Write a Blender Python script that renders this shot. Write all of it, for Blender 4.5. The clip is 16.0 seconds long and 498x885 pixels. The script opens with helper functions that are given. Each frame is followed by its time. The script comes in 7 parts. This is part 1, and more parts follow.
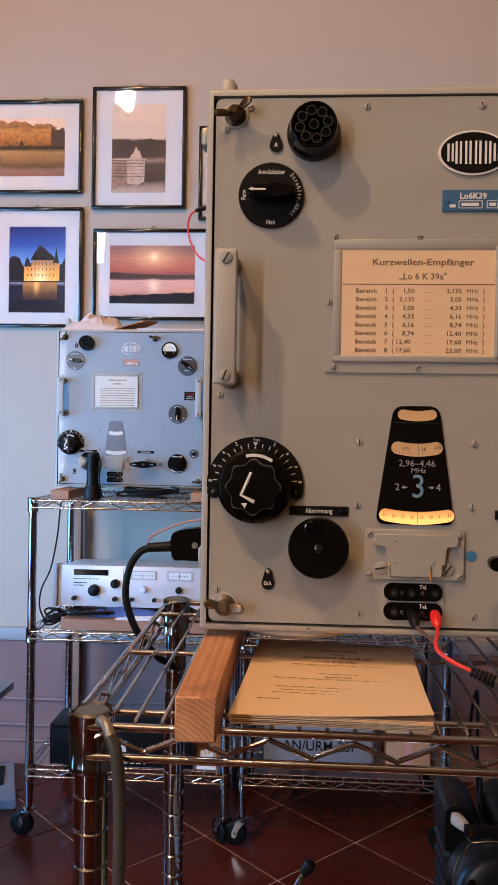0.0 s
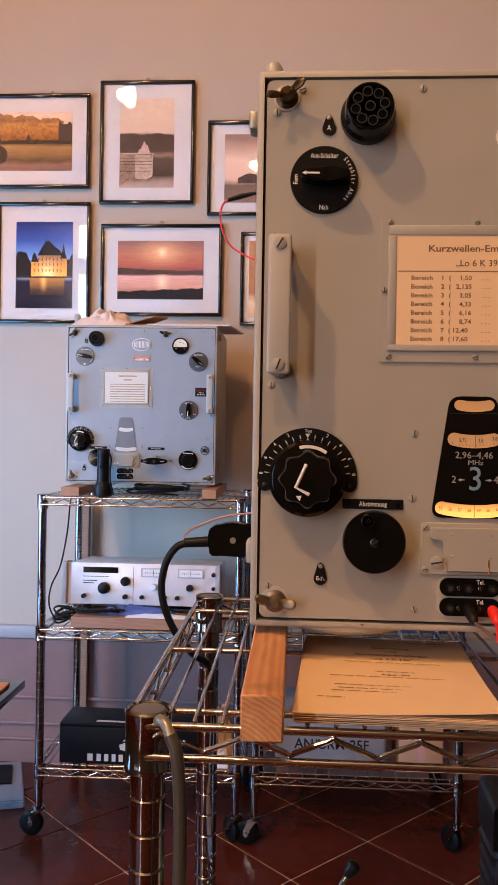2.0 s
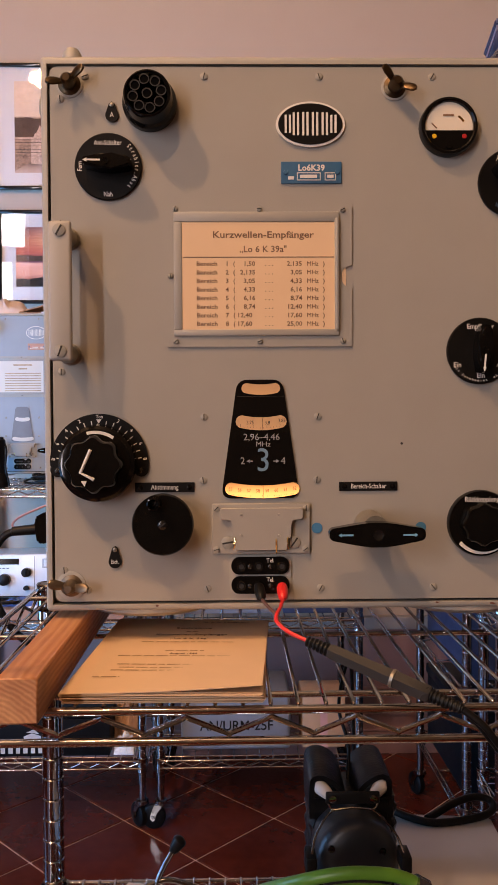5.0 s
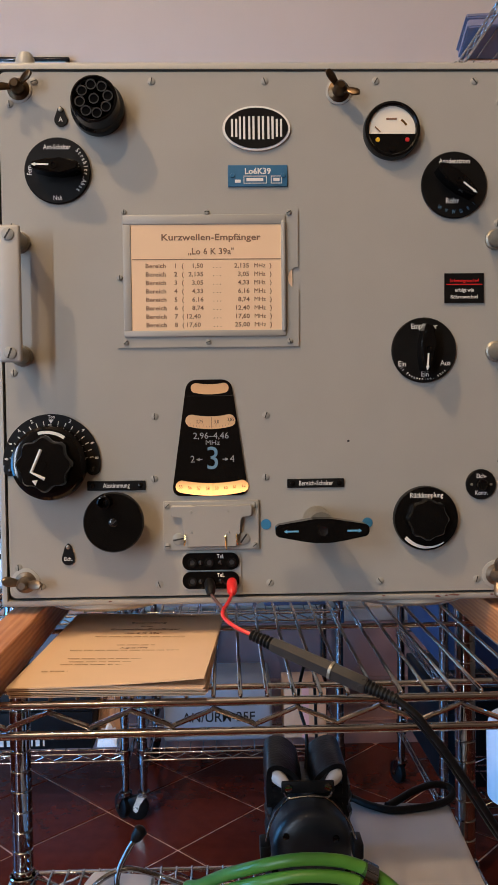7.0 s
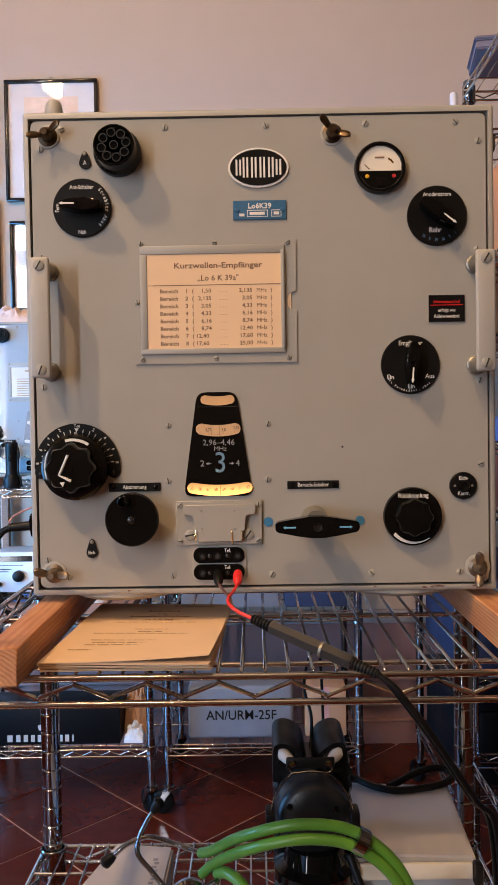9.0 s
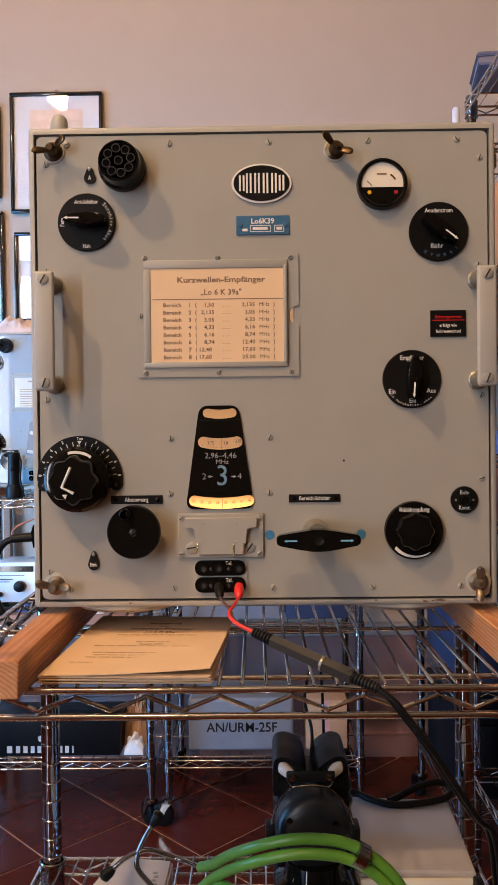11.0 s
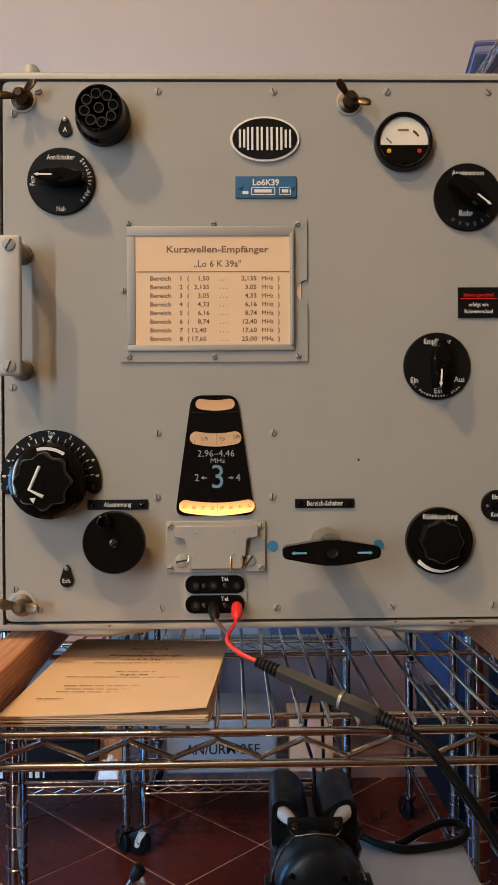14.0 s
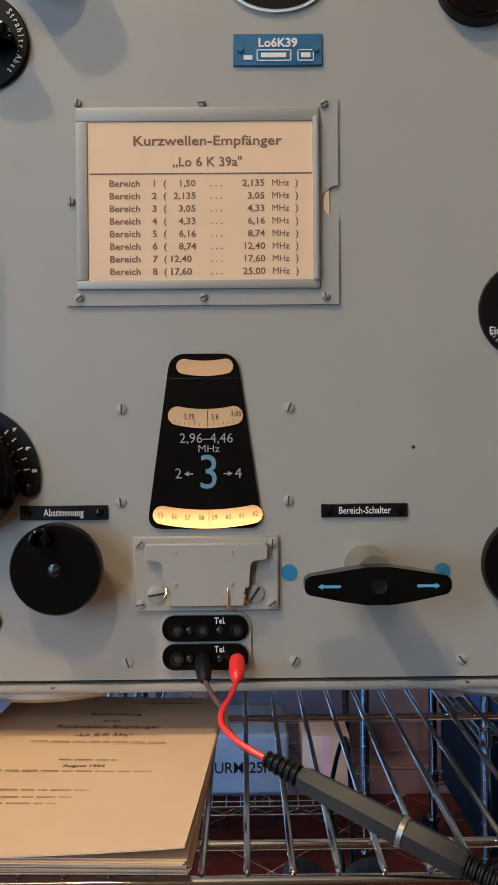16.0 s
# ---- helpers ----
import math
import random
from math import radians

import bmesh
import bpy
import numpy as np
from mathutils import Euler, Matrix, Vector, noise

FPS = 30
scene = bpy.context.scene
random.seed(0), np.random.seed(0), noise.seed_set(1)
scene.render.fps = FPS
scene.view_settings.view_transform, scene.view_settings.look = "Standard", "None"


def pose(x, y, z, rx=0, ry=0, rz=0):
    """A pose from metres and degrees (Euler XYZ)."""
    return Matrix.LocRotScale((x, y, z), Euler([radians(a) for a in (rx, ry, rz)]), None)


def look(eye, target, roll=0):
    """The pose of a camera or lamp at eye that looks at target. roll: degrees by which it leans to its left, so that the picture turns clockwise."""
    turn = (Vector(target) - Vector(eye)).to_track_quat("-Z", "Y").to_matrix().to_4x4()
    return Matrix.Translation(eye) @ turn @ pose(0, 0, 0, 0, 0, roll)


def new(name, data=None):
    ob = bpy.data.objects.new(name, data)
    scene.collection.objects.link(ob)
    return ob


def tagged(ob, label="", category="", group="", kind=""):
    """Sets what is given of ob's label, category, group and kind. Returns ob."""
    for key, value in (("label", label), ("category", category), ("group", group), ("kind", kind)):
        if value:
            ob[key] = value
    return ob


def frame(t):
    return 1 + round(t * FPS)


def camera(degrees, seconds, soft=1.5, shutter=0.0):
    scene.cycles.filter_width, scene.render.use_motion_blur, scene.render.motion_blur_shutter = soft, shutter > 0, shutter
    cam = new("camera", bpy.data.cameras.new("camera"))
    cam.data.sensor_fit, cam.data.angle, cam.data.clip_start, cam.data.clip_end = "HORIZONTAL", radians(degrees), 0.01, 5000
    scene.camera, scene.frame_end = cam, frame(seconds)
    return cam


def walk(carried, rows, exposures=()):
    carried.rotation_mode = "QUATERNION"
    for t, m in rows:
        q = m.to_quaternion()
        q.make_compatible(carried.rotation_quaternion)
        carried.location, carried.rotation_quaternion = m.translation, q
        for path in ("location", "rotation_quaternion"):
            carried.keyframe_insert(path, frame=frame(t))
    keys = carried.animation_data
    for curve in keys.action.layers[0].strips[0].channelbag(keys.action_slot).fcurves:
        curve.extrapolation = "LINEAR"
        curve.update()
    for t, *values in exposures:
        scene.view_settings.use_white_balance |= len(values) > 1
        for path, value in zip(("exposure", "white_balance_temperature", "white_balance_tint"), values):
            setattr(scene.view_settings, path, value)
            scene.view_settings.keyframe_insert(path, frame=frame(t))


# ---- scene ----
cam = camera(34.52, 16.0)
PATH = [
    (0, (-0.1507, -0.6918, 1.2245), (-0.2752, 1.3043, 1.2121), 0.91),
    (0.5, (-0.1894, -0.6781, 1.2210), (-0.3238, 1.3173, 1.2054), 0.99),
    (1, (-0.2128, -0.6717, 1.2189), (-0.3478, 1.3237, 1.2011), 1.06),
    (1.5, (-0.2060, -0.6742, 1.2191), (-0.3299, 1.3219, 1.2025), 1.06),
    (2, (-0.1985, -0.6761, 1.2177), (-0.3133, 1.3206, 1.2015), 0.93),
    (2.5, (-0.1846, -0.6768, 1.2144), (-0.2940, 1.3202, 1.1947), 0.93),
    (3, (-0.1636, -0.6758, 1.2136), (-0.2537, 1.3220, 1.1912), 0.79),
    (3.5, (-0.1393, -0.6751, 1.2144), (-0.2038, 1.3237, 1.1866), 0.60),
    (4, (-0.1158, -0.6764, 1.2164), (-0.1438, 1.3231, 1.1817), 0.31),
    (4.5, (-0.0996, -0.6794, 1.2169), (-0.0866, 1.3201, 1.1746), 0.07),
    (5, (-0.0727, -0.6836, 1.2170), (-0.0379, 1.3154, 1.1675), -0.33),
    (7.5, (-0.0325, -0.7123, 1.2231), (0.0223, 1.2857, 1.1529), -0.69),
    (8, (-0.0240, -0.7525, 1.2223), (0.0076, 1.2461, 1.1565), -0.79),
    (8.5, (-0.0130, -0.7881, 1.2223), (-0.0112, 1.2109, 1.1617), -0.86),
    (9, (-0.0143, -0.7795, 1.2247), (-0.0307, 1.2197, 1.1718), -0.93),
    (11.5, (-0.0139, -0.7832, 1.2275), (-0.0372, 1.2165, 1.2052), -0.54),
    (12, (-0.0135, -0.7714, 1.2253), (-0.0389, 1.2284, 1.2065), -0.43),
    (12.5, (-0.0131, -0.7663, 1.2250), (-0.0307, 1.2336, 1.2099), -0.35),
    (13, (-0.0152, -0.7506, 1.2222), (-0.0157, 1.2493, 1.2129), -0.31),
    (13.5, (-0.0321, -0.6901, 1.2163), (0.0004, 1.3096, 1.2195), -0.37),
    (14, (-0.0357, -0.6742, 1.2128), (0.0038, 1.3255, 1.2154), -0.38),
    (14.5, (-0.0327, -0.6242, 1.2139), (0.0183, 1.3752, 1.2199), -0.43),
    (15, (-0.0235, -0.5601, 1.2093), (0.0177, 1.4395, 1.2120), -0.48),
    (15.5, (-0.0259, -0.5112, 1.2123), (0.0107, 1.4884, 1.2104), -0.45),
    (16, (-0.0293, -0.4645, 1.2051), (-0.0127, 1.5353, 1.1917), -0.53),
]
# exposure, white balance
EXPOSE = [(0.0, -0.08, 7300, 18), (1.0, -0.07, 8550, 25), (3.0, -0.04, 9000, 30), (5.0, 0.0, 7950, 26), (7.5, 0.24, 5900, 4), (8.5, 0.24, 6750, 12), (12.5, 0.21, 7050, 13), (14.0, 0.23, 6400, 2), (16.0, 0.19, 5300, -3)]
walk(cam, [(t, look(eye, target, roll)) for t, eye, target, roll in PATH], EXPOSE)

# ---- world and light ----
world = bpy.data.worlds.new("sky")
scene.world = world
world.use_nodes = True
wn = world.node_tree
sky = wn.nodes.new("ShaderNodeTexSky")
sky.sky_type = "NISHITA"
sky.sun_disc = False
sky.sun_elevation, sky.sun_rotation = radians(32), radians(250)
wn.nodes["Background"].inputs[1].default_value = 0.08
wn.links.new(sky.outputs[0], wn.nodes["Background"].inputs[0])

ROOM = dict(x0=-2.7, x1=2.3, y0=-3.9, y1=2.252, z1=4.8)
# windows: (left wall) y range, z range; (back wall) x range, z range
WIN_L = (-0.15, 1.25, 0.35, 2.0)
# unseen extra opening, added for the weak fill light below
WIN_FILL = (-2.75, -1.45, 0.5, 2.1)
WIN_B = (-2.66, -2.36, 0.35, 3.58)


def area(name, m, sx, sy, power, colour, spread=180):
    d = bpy.data.lights.new(name, "AREA")
    d.shape, d.size, d.size_y, d.energy, d.color = "RECTANGLE", sx, sy, power, colour
    d.spread = radians(spread)
    o = new(name, d)
    o.matrix_world = m
    return o


DAY = (0.09, 0.43, 1.0)
area("window_daylight", look((ROOM["x0"] + 0.08, 0.55, 1.18), (-0.60, 1.90, 0.95)), 1.25, 1.5, 51, DAY, 110)
# added blue fill on the front panel, from an assumed second left window
area("window_daylight", look((ROOM["x0"] + 0.02, -2.10, 1.30), (0.0, -0.6, 1.3)), 1.25, 1.5, 13, DAY)
for x, z, w, h, power in ((-2.53, 3.37, 0.28, 0.36, 18), (-2.61, 1.70, 0.14, 2.60, 52)):
    area("window_daylight", look((x, ROOM["y0"] + 0.09, z), (-0.45, 1.2, 1.45)), w, h, power, (0.78, 0.86, 1.0))

WARM = (1.0, 0.66, 0.38)
LAMPS = [(Vector((-1.58, -1.22, 3.93)), 66), (Vector((-0.55, -1.90, 3.60)), 29)]
BULBS = [(-0.045, 0.0, 0.0), (0.025, 0.02, 0.015), (0.01, -0.03, -0.035)]
for LAMP, power in LAMPS:
    for bx, by, bz in BULBS:
        d = bpy.data.lights.new("ceiling_lamp_bulb", "POINT")
        d.energy, d.color, d.shadow_soft_size = power, WARM, 0.045
        new("ceiling_lamp_bulb", d).location = LAMP + Vector((bx, by, bz))


# ---- materials ----
def shader(name, base, rough=0.5, metal=0.0, vary=0.12, scale=40.0, bump=0.0, bump_scale=200.0, coat=0.0, tint=None,
           wear=0.0, stretch=(1, 1, 1), per_object=0.0, spec=0.5):
    """A procedural surface: two scales of colour change, uneven gloss and a fine relief."""
    m = bpy.data.materials.new(name)
    m.use_nodes = True
    nt = m.node_tree
    b = nt.nodes["Principled BSDF"]
    N, L = nt.nodes.new, nt.links.new
    b.inputs["Metallic"].default_value = metal
    b.inputs["Roughness"].default_value = rough
    b.inputs["Coat Weight"].default_value = coat
    b.inputs["Specular IOR Level"].default_value = spec
    tc = N("ShaderNodeTexCoord")
    mp = N("ShaderNodeMapping")
    mp.inputs["Scale"].default_value = stretch
    L(tc.outputs["Object"], mp.inputs[0])
    big, small = N("ShaderNodeTexNoise"), N("ShaderNodeTexNoise")
    big.inputs["Scale"].default_value, small.inputs["Scale"].default_value = scale * 0.15, scale
    big.inputs["Detail"].default_value = small.inputs["Detail"].default_value = 4
    L(mp.outputs[0], big.inputs[0]), L(mp.outputs[0], small.inputs[0])
    add = N("ShaderNodeMath")
    add.operation = "ADD"
    L(big.outputs[0], add.inputs[0]), L(small.outputs[0], add.inputs[1])
    val = add.outputs[0]
    if per_object:
        oi, mu, ad = N("ShaderNodeObjectInfo"), N("ShaderNodeMath"), N("ShaderNodeMath")
        mu.operation, ad.operation = "MULTIPLY_ADD", "ADD"
        mu.inputs[1].default_value, mu.inputs[2].default_value = per_object, -per_object / 2
        L(oi.outputs["Random"], mu.inputs[0])
        L(val, ad.inputs[0]), L(mu.outputs[0], ad.inputs[1])
        val = ad.outputs[0]
    ramp = N("ShaderNodeMapRange")
    ramp.inputs[1].default_value, ramp.inputs[2].default_value = 0.6, 1.4
    L(val, ramp.inputs[0])
    mix = N("ShaderNodeMix")
    mix.data_type = "RGBA"
    lo = tint or tuple(c * (1 - vary) for c in base)
    hi = tuple(min(1, c * (1 + vary)) for c in base)
    mix.inputs[6].default_value, mix.inputs[7].default_value = (*lo, 1), (*hi, 1)
    L(ramp.outputs[0], mix.inputs[0])
    L(mix.outputs[2], b.inputs["Base Color"])
    rr = N("ShaderNodeMapRange")
    rr.inputs[1].default_value, rr.inputs[2].default_value = 0.3, 0.7
    rr.inputs[3].default_value, rr.inputs[4].default_value = max(0.02, rough * 0.8), min(1, rough * 1.2)
    L(big.outputs[0], rr.inputs[0]), L(rr.outputs[0], b.inputs["Roughness"])
    if bump:
        n2, bp = N("ShaderNodeTexNoise"), N("ShaderNodeBump")
        n2.inputs["Scale"].default_value, n2.inputs["Detail"].default_value = bump_scale, 3
        L(mp.outputs[0], n2.inputs[0])
        bp.inputs["Strength"].default_value, bp.inputs["Distance"].default_value = bump, 0.002
        L(n2.outputs[0], bp.inputs["Height"]), L(bp.outputs[0], b.inputs["Normal"])
    return m


def glow(name, colour, strength, low=0.35):
    """A lit dial glass: brighter towards the bulb below it."""
    m = bpy.data.materials.new(name)
    m.use_nodes = True
    nt = m.node_tree
    b = nt.nodes["Principled BSDF"]
    N, L = nt.nodes.new, nt.links.new
    b.inputs["Base Color"].default_value = (0.40, 0.26, 0.14, 1)
    b.inputs["Roughness"].default_value = 0.3
    tc, sep, mr = N("ShaderNodeTexCoord"), N("ShaderNodeSeparateXYZ"), N("ShaderNodeMapRange")
    L(tc.outputs["Generated"], sep.inputs[0])
    L(sep.outputs[2], mr.inputs[0])
    mr.inputs[3].default_value, mr.inputs[4].default_value = strength, strength * low
    b.inputs["Emission Color"].default_value = (*colour, 1)
    L(mr.outputs[0], b.inputs["Emission Strength"])
    return m


def glass(name, tint=(1, 1, 1), rough=0.0):
    m = bpy.data.materials.new(name)
    m.use_nodes = True
    b = m.node_tree.nodes["Principled BSDF"]
    b.inputs["Base Color"].default_value = (*tint, 1)
    b.inputs["Transmission Weight"].default_value = 1
    b.inputs["Roughness"].default_value = rough
    b.inputs["IOR"].default_value = 1.45
    return m


def timber(name, light, dark, rings=60.0, rough=0.55, stretch=(1, 0.12, 1), knots=0.0):
    m = bpy.data.materials.new(name)
    m.use_nodes = True
    nt = m.node_tree
    b = nt.nodes["Principled BSDF"]
    N, L = nt.nodes.new, nt.links.new
    tc, mp, wv, mix = N("ShaderNodeTexCoord"), N("ShaderNodeMapping"), N("ShaderNodeTexWave"), N("ShaderNodeMix")
    mp.inputs["Scale"].default_value = stretch
    mp.inputs["Location"].default_value = (0.05, 0, 0.04)
    mp.inputs["Rotation"].default_value = (0.03, 0.2, 0.05)
    L(tc.outputs["Object"], mp.inputs[0])
    wv.wave_type, wv.rings_direction = "RINGS", "Y"
    wv.inputs["Scale"].default_value, wv.inputs["Distortion"].default_value = rings, 3.0
    wv.inputs["Detail"].default_value, wv.inputs["Detail Scale"].default_value = 3, 1.2
    L(mp.outputs[0], wv.inputs[0])
    mix.data_type = "RGBA"
    mix.inputs[6].default_value, mix.inputs[7].default_value = (*dark, 1), (*light, 1)
    # broad cloudy streaks, ragged grain tears and a few darker flecks over the rings
    nz, rg, m2, m3 = N("ShaderNodeTexNoise"), N("ShaderNodeMapRange"), N("ShaderNodeMath"), N("ShaderNodeMix")
    nz.inputs["Scale"].default_value, nz.inputs["Detail"].default_value, nz.inputs["Roughness"].default_value = 38, 7, 0.7
    L(mp.outputs[0], nz.inputs[0])
    rg.inputs[1].default_value, rg.inputs[2].default_value = 0.42, 0.62
    L(nz.outputs[0], rg.inputs[0])
    m2.operation = "MULTIPLY_ADD"
    m2.inputs[1].default_value, m2.inputs[2].default_value = 0.45, 0.0
    L(wv.outputs["Fac"], m2.inputs[0])
    ad = N("ShaderNodeMath")
    ad.operation = "MULTIPLY_ADD"
    ad.inputs[1].default_value = 0.55
    L(rg.outputs[0], ad.inputs[0]), L(m2.outputs[0], ad.inputs[2])
    L(ad.outputs[0], mix.inputs[0])
    fl, fr = N("ShaderNodeTexNoise"), N("ShaderNodeMapRange")
    fl.inputs["Scale"].default_value, fl.inputs["Detail"].default_value = 16, 3
    L(tc.outputs["Object"], fl.inputs[0])
    fr.inputs[1].default_value, fr.inputs[2].default_value = 0.64, 0.76
    fr.inputs[3].default_value, fr.inputs[4].default_value = 0.0, 0.7 * knots
    L(fl.outputs[0], fr.inputs[0])
    m3.data_type = "RGBA"
    m3.inputs[7].default_value = (*(c * 0.45 for c in dark), 1)
    L(fr.outputs[0], m3.inputs[0]), L(mix.outputs[2], m3.inputs[6]), L(m3.outputs[2], b.inputs["Base Color"])
    bp = N("ShaderNodeBump")
    bp.inputs["Strength"].default_value, bp.inputs["Distance"].default_value = 0.25, 0.001
    L(wv.outputs["Fac"], bp.inputs["Height"]), L(bp.outputs[0], b.inputs["Normal"])
    b.inputs["Roughness"].default_value = rough
    return m


def bands(name, stops, rough=0.7, axis=2, wobble=0.05, wscale=3.0, spots=(), grain=0.0, gscale=(40, 1, 40), dim=0.72):
    """A printed photograph: colours from its foot up with cloudy edges, soft glows (u, v, radius u, radius v, colour) and mottled grain."""
    m = bpy.data.materials.new(name)
    m.use_nodes = True
    nt = m.node_tree
    b = nt.nodes["Principled BSDF"]
    N, L = nt.nodes.new, nt.links.new
    tc, sep, nz, ad, rp = N("ShaderNodeTexCoord"), N("ShaderNodeSeparateXYZ"), N("ShaderNodeTexNoise"), N("ShaderNodeMath"), N("ShaderNodeValToRGB")
    L(tc.outputs["Generated"], sep.inputs[0])
    L(tc.outputs["Generated"], nz.inputs[0])
    nz.inputs["Scale"].default_value, nz.inputs["Detail"].default_value = wscale, 6
    ad.operation = "MULTIPLY_ADD"
    ad.inputs[1].default_value = wobble
    L(nz.outputs[0], ad.inputs[0]), L(sep.outputs[axis], ad.inputs[2])
    el = rp.color_ramp.elements
    for n, (p, c) in enumerate(stops):
        e = el[n] if n < 2 else el.new(p)
        e.position, e.color = p, (*(dim * v for v in c), 1)
    L(ad.outputs[0], rp.inputs[0])
    col = rp.outputs[0]
    for u, v, ru, rv, c in spots:
        mp, gr, mx = N("ShaderNodeMapping"), N("ShaderNodeTexGradient"), N("ShaderNodeMix")
        mp.inputs["Location"].default_value = (-u / ru, 0, -v / rv)
        mp.inputs["Scale"].default_value = (1 / ru, 0.0, 1 / rv)
        gr.gradient_type = "QUADRATIC_SPHERE"
        mx.data_type = "RGBA"
        mx.inputs[7].default_value = (*(dim * w for w in c), 1)
        L(tc.outputs["Generated"], mp.inputs[0]), L(mp.outputs[0], gr.inputs[0])
        L(gr.outputs[1], mx.inputs[0]), L(col, mx.inputs[6])
        col = mx.outputs[2]
    if grain:
        mp, gn, rg, mx = N("ShaderNodeMapping"), N("ShaderNodeTexNoise"), N("ShaderNodeMapRange"), N("ShaderNodeMix")
        mp.inputs["Scale"].default_value = gscale
        gn.inputs["Scale"].default_value, gn.inputs["Detail"].default_value, gn.inputs["Roughness"].default_value = 1.0, 5, 0.7
        L(tc.outputs["Generated"], mp.inputs[0]), L(mp.outputs[0], gn.inputs[0])
        rg.inputs[1].default_value, rg.inputs[2].default_value = 0.32, 0.68
        rg.inputs[3].default_value, rg.inputs[4].default_value = 1 - grain, 1 + grain
        L(gn.outputs[0], rg.inputs[0])
        mx.data_type, mx.blend_type = "RGBA", "MULTIPLY"
        mx.inputs[0].default_value = 1
        L(col, mx.inputs[6]), L(rg.outputs[0], mx.inputs[7])
        col = mx.outputs[2]
    L(col, b.inputs["Base Color"])
    b.inputs["Roughness"].default_value = rough
    b.inputs["Specular IOR Level"].default_value = 0.08
    return m


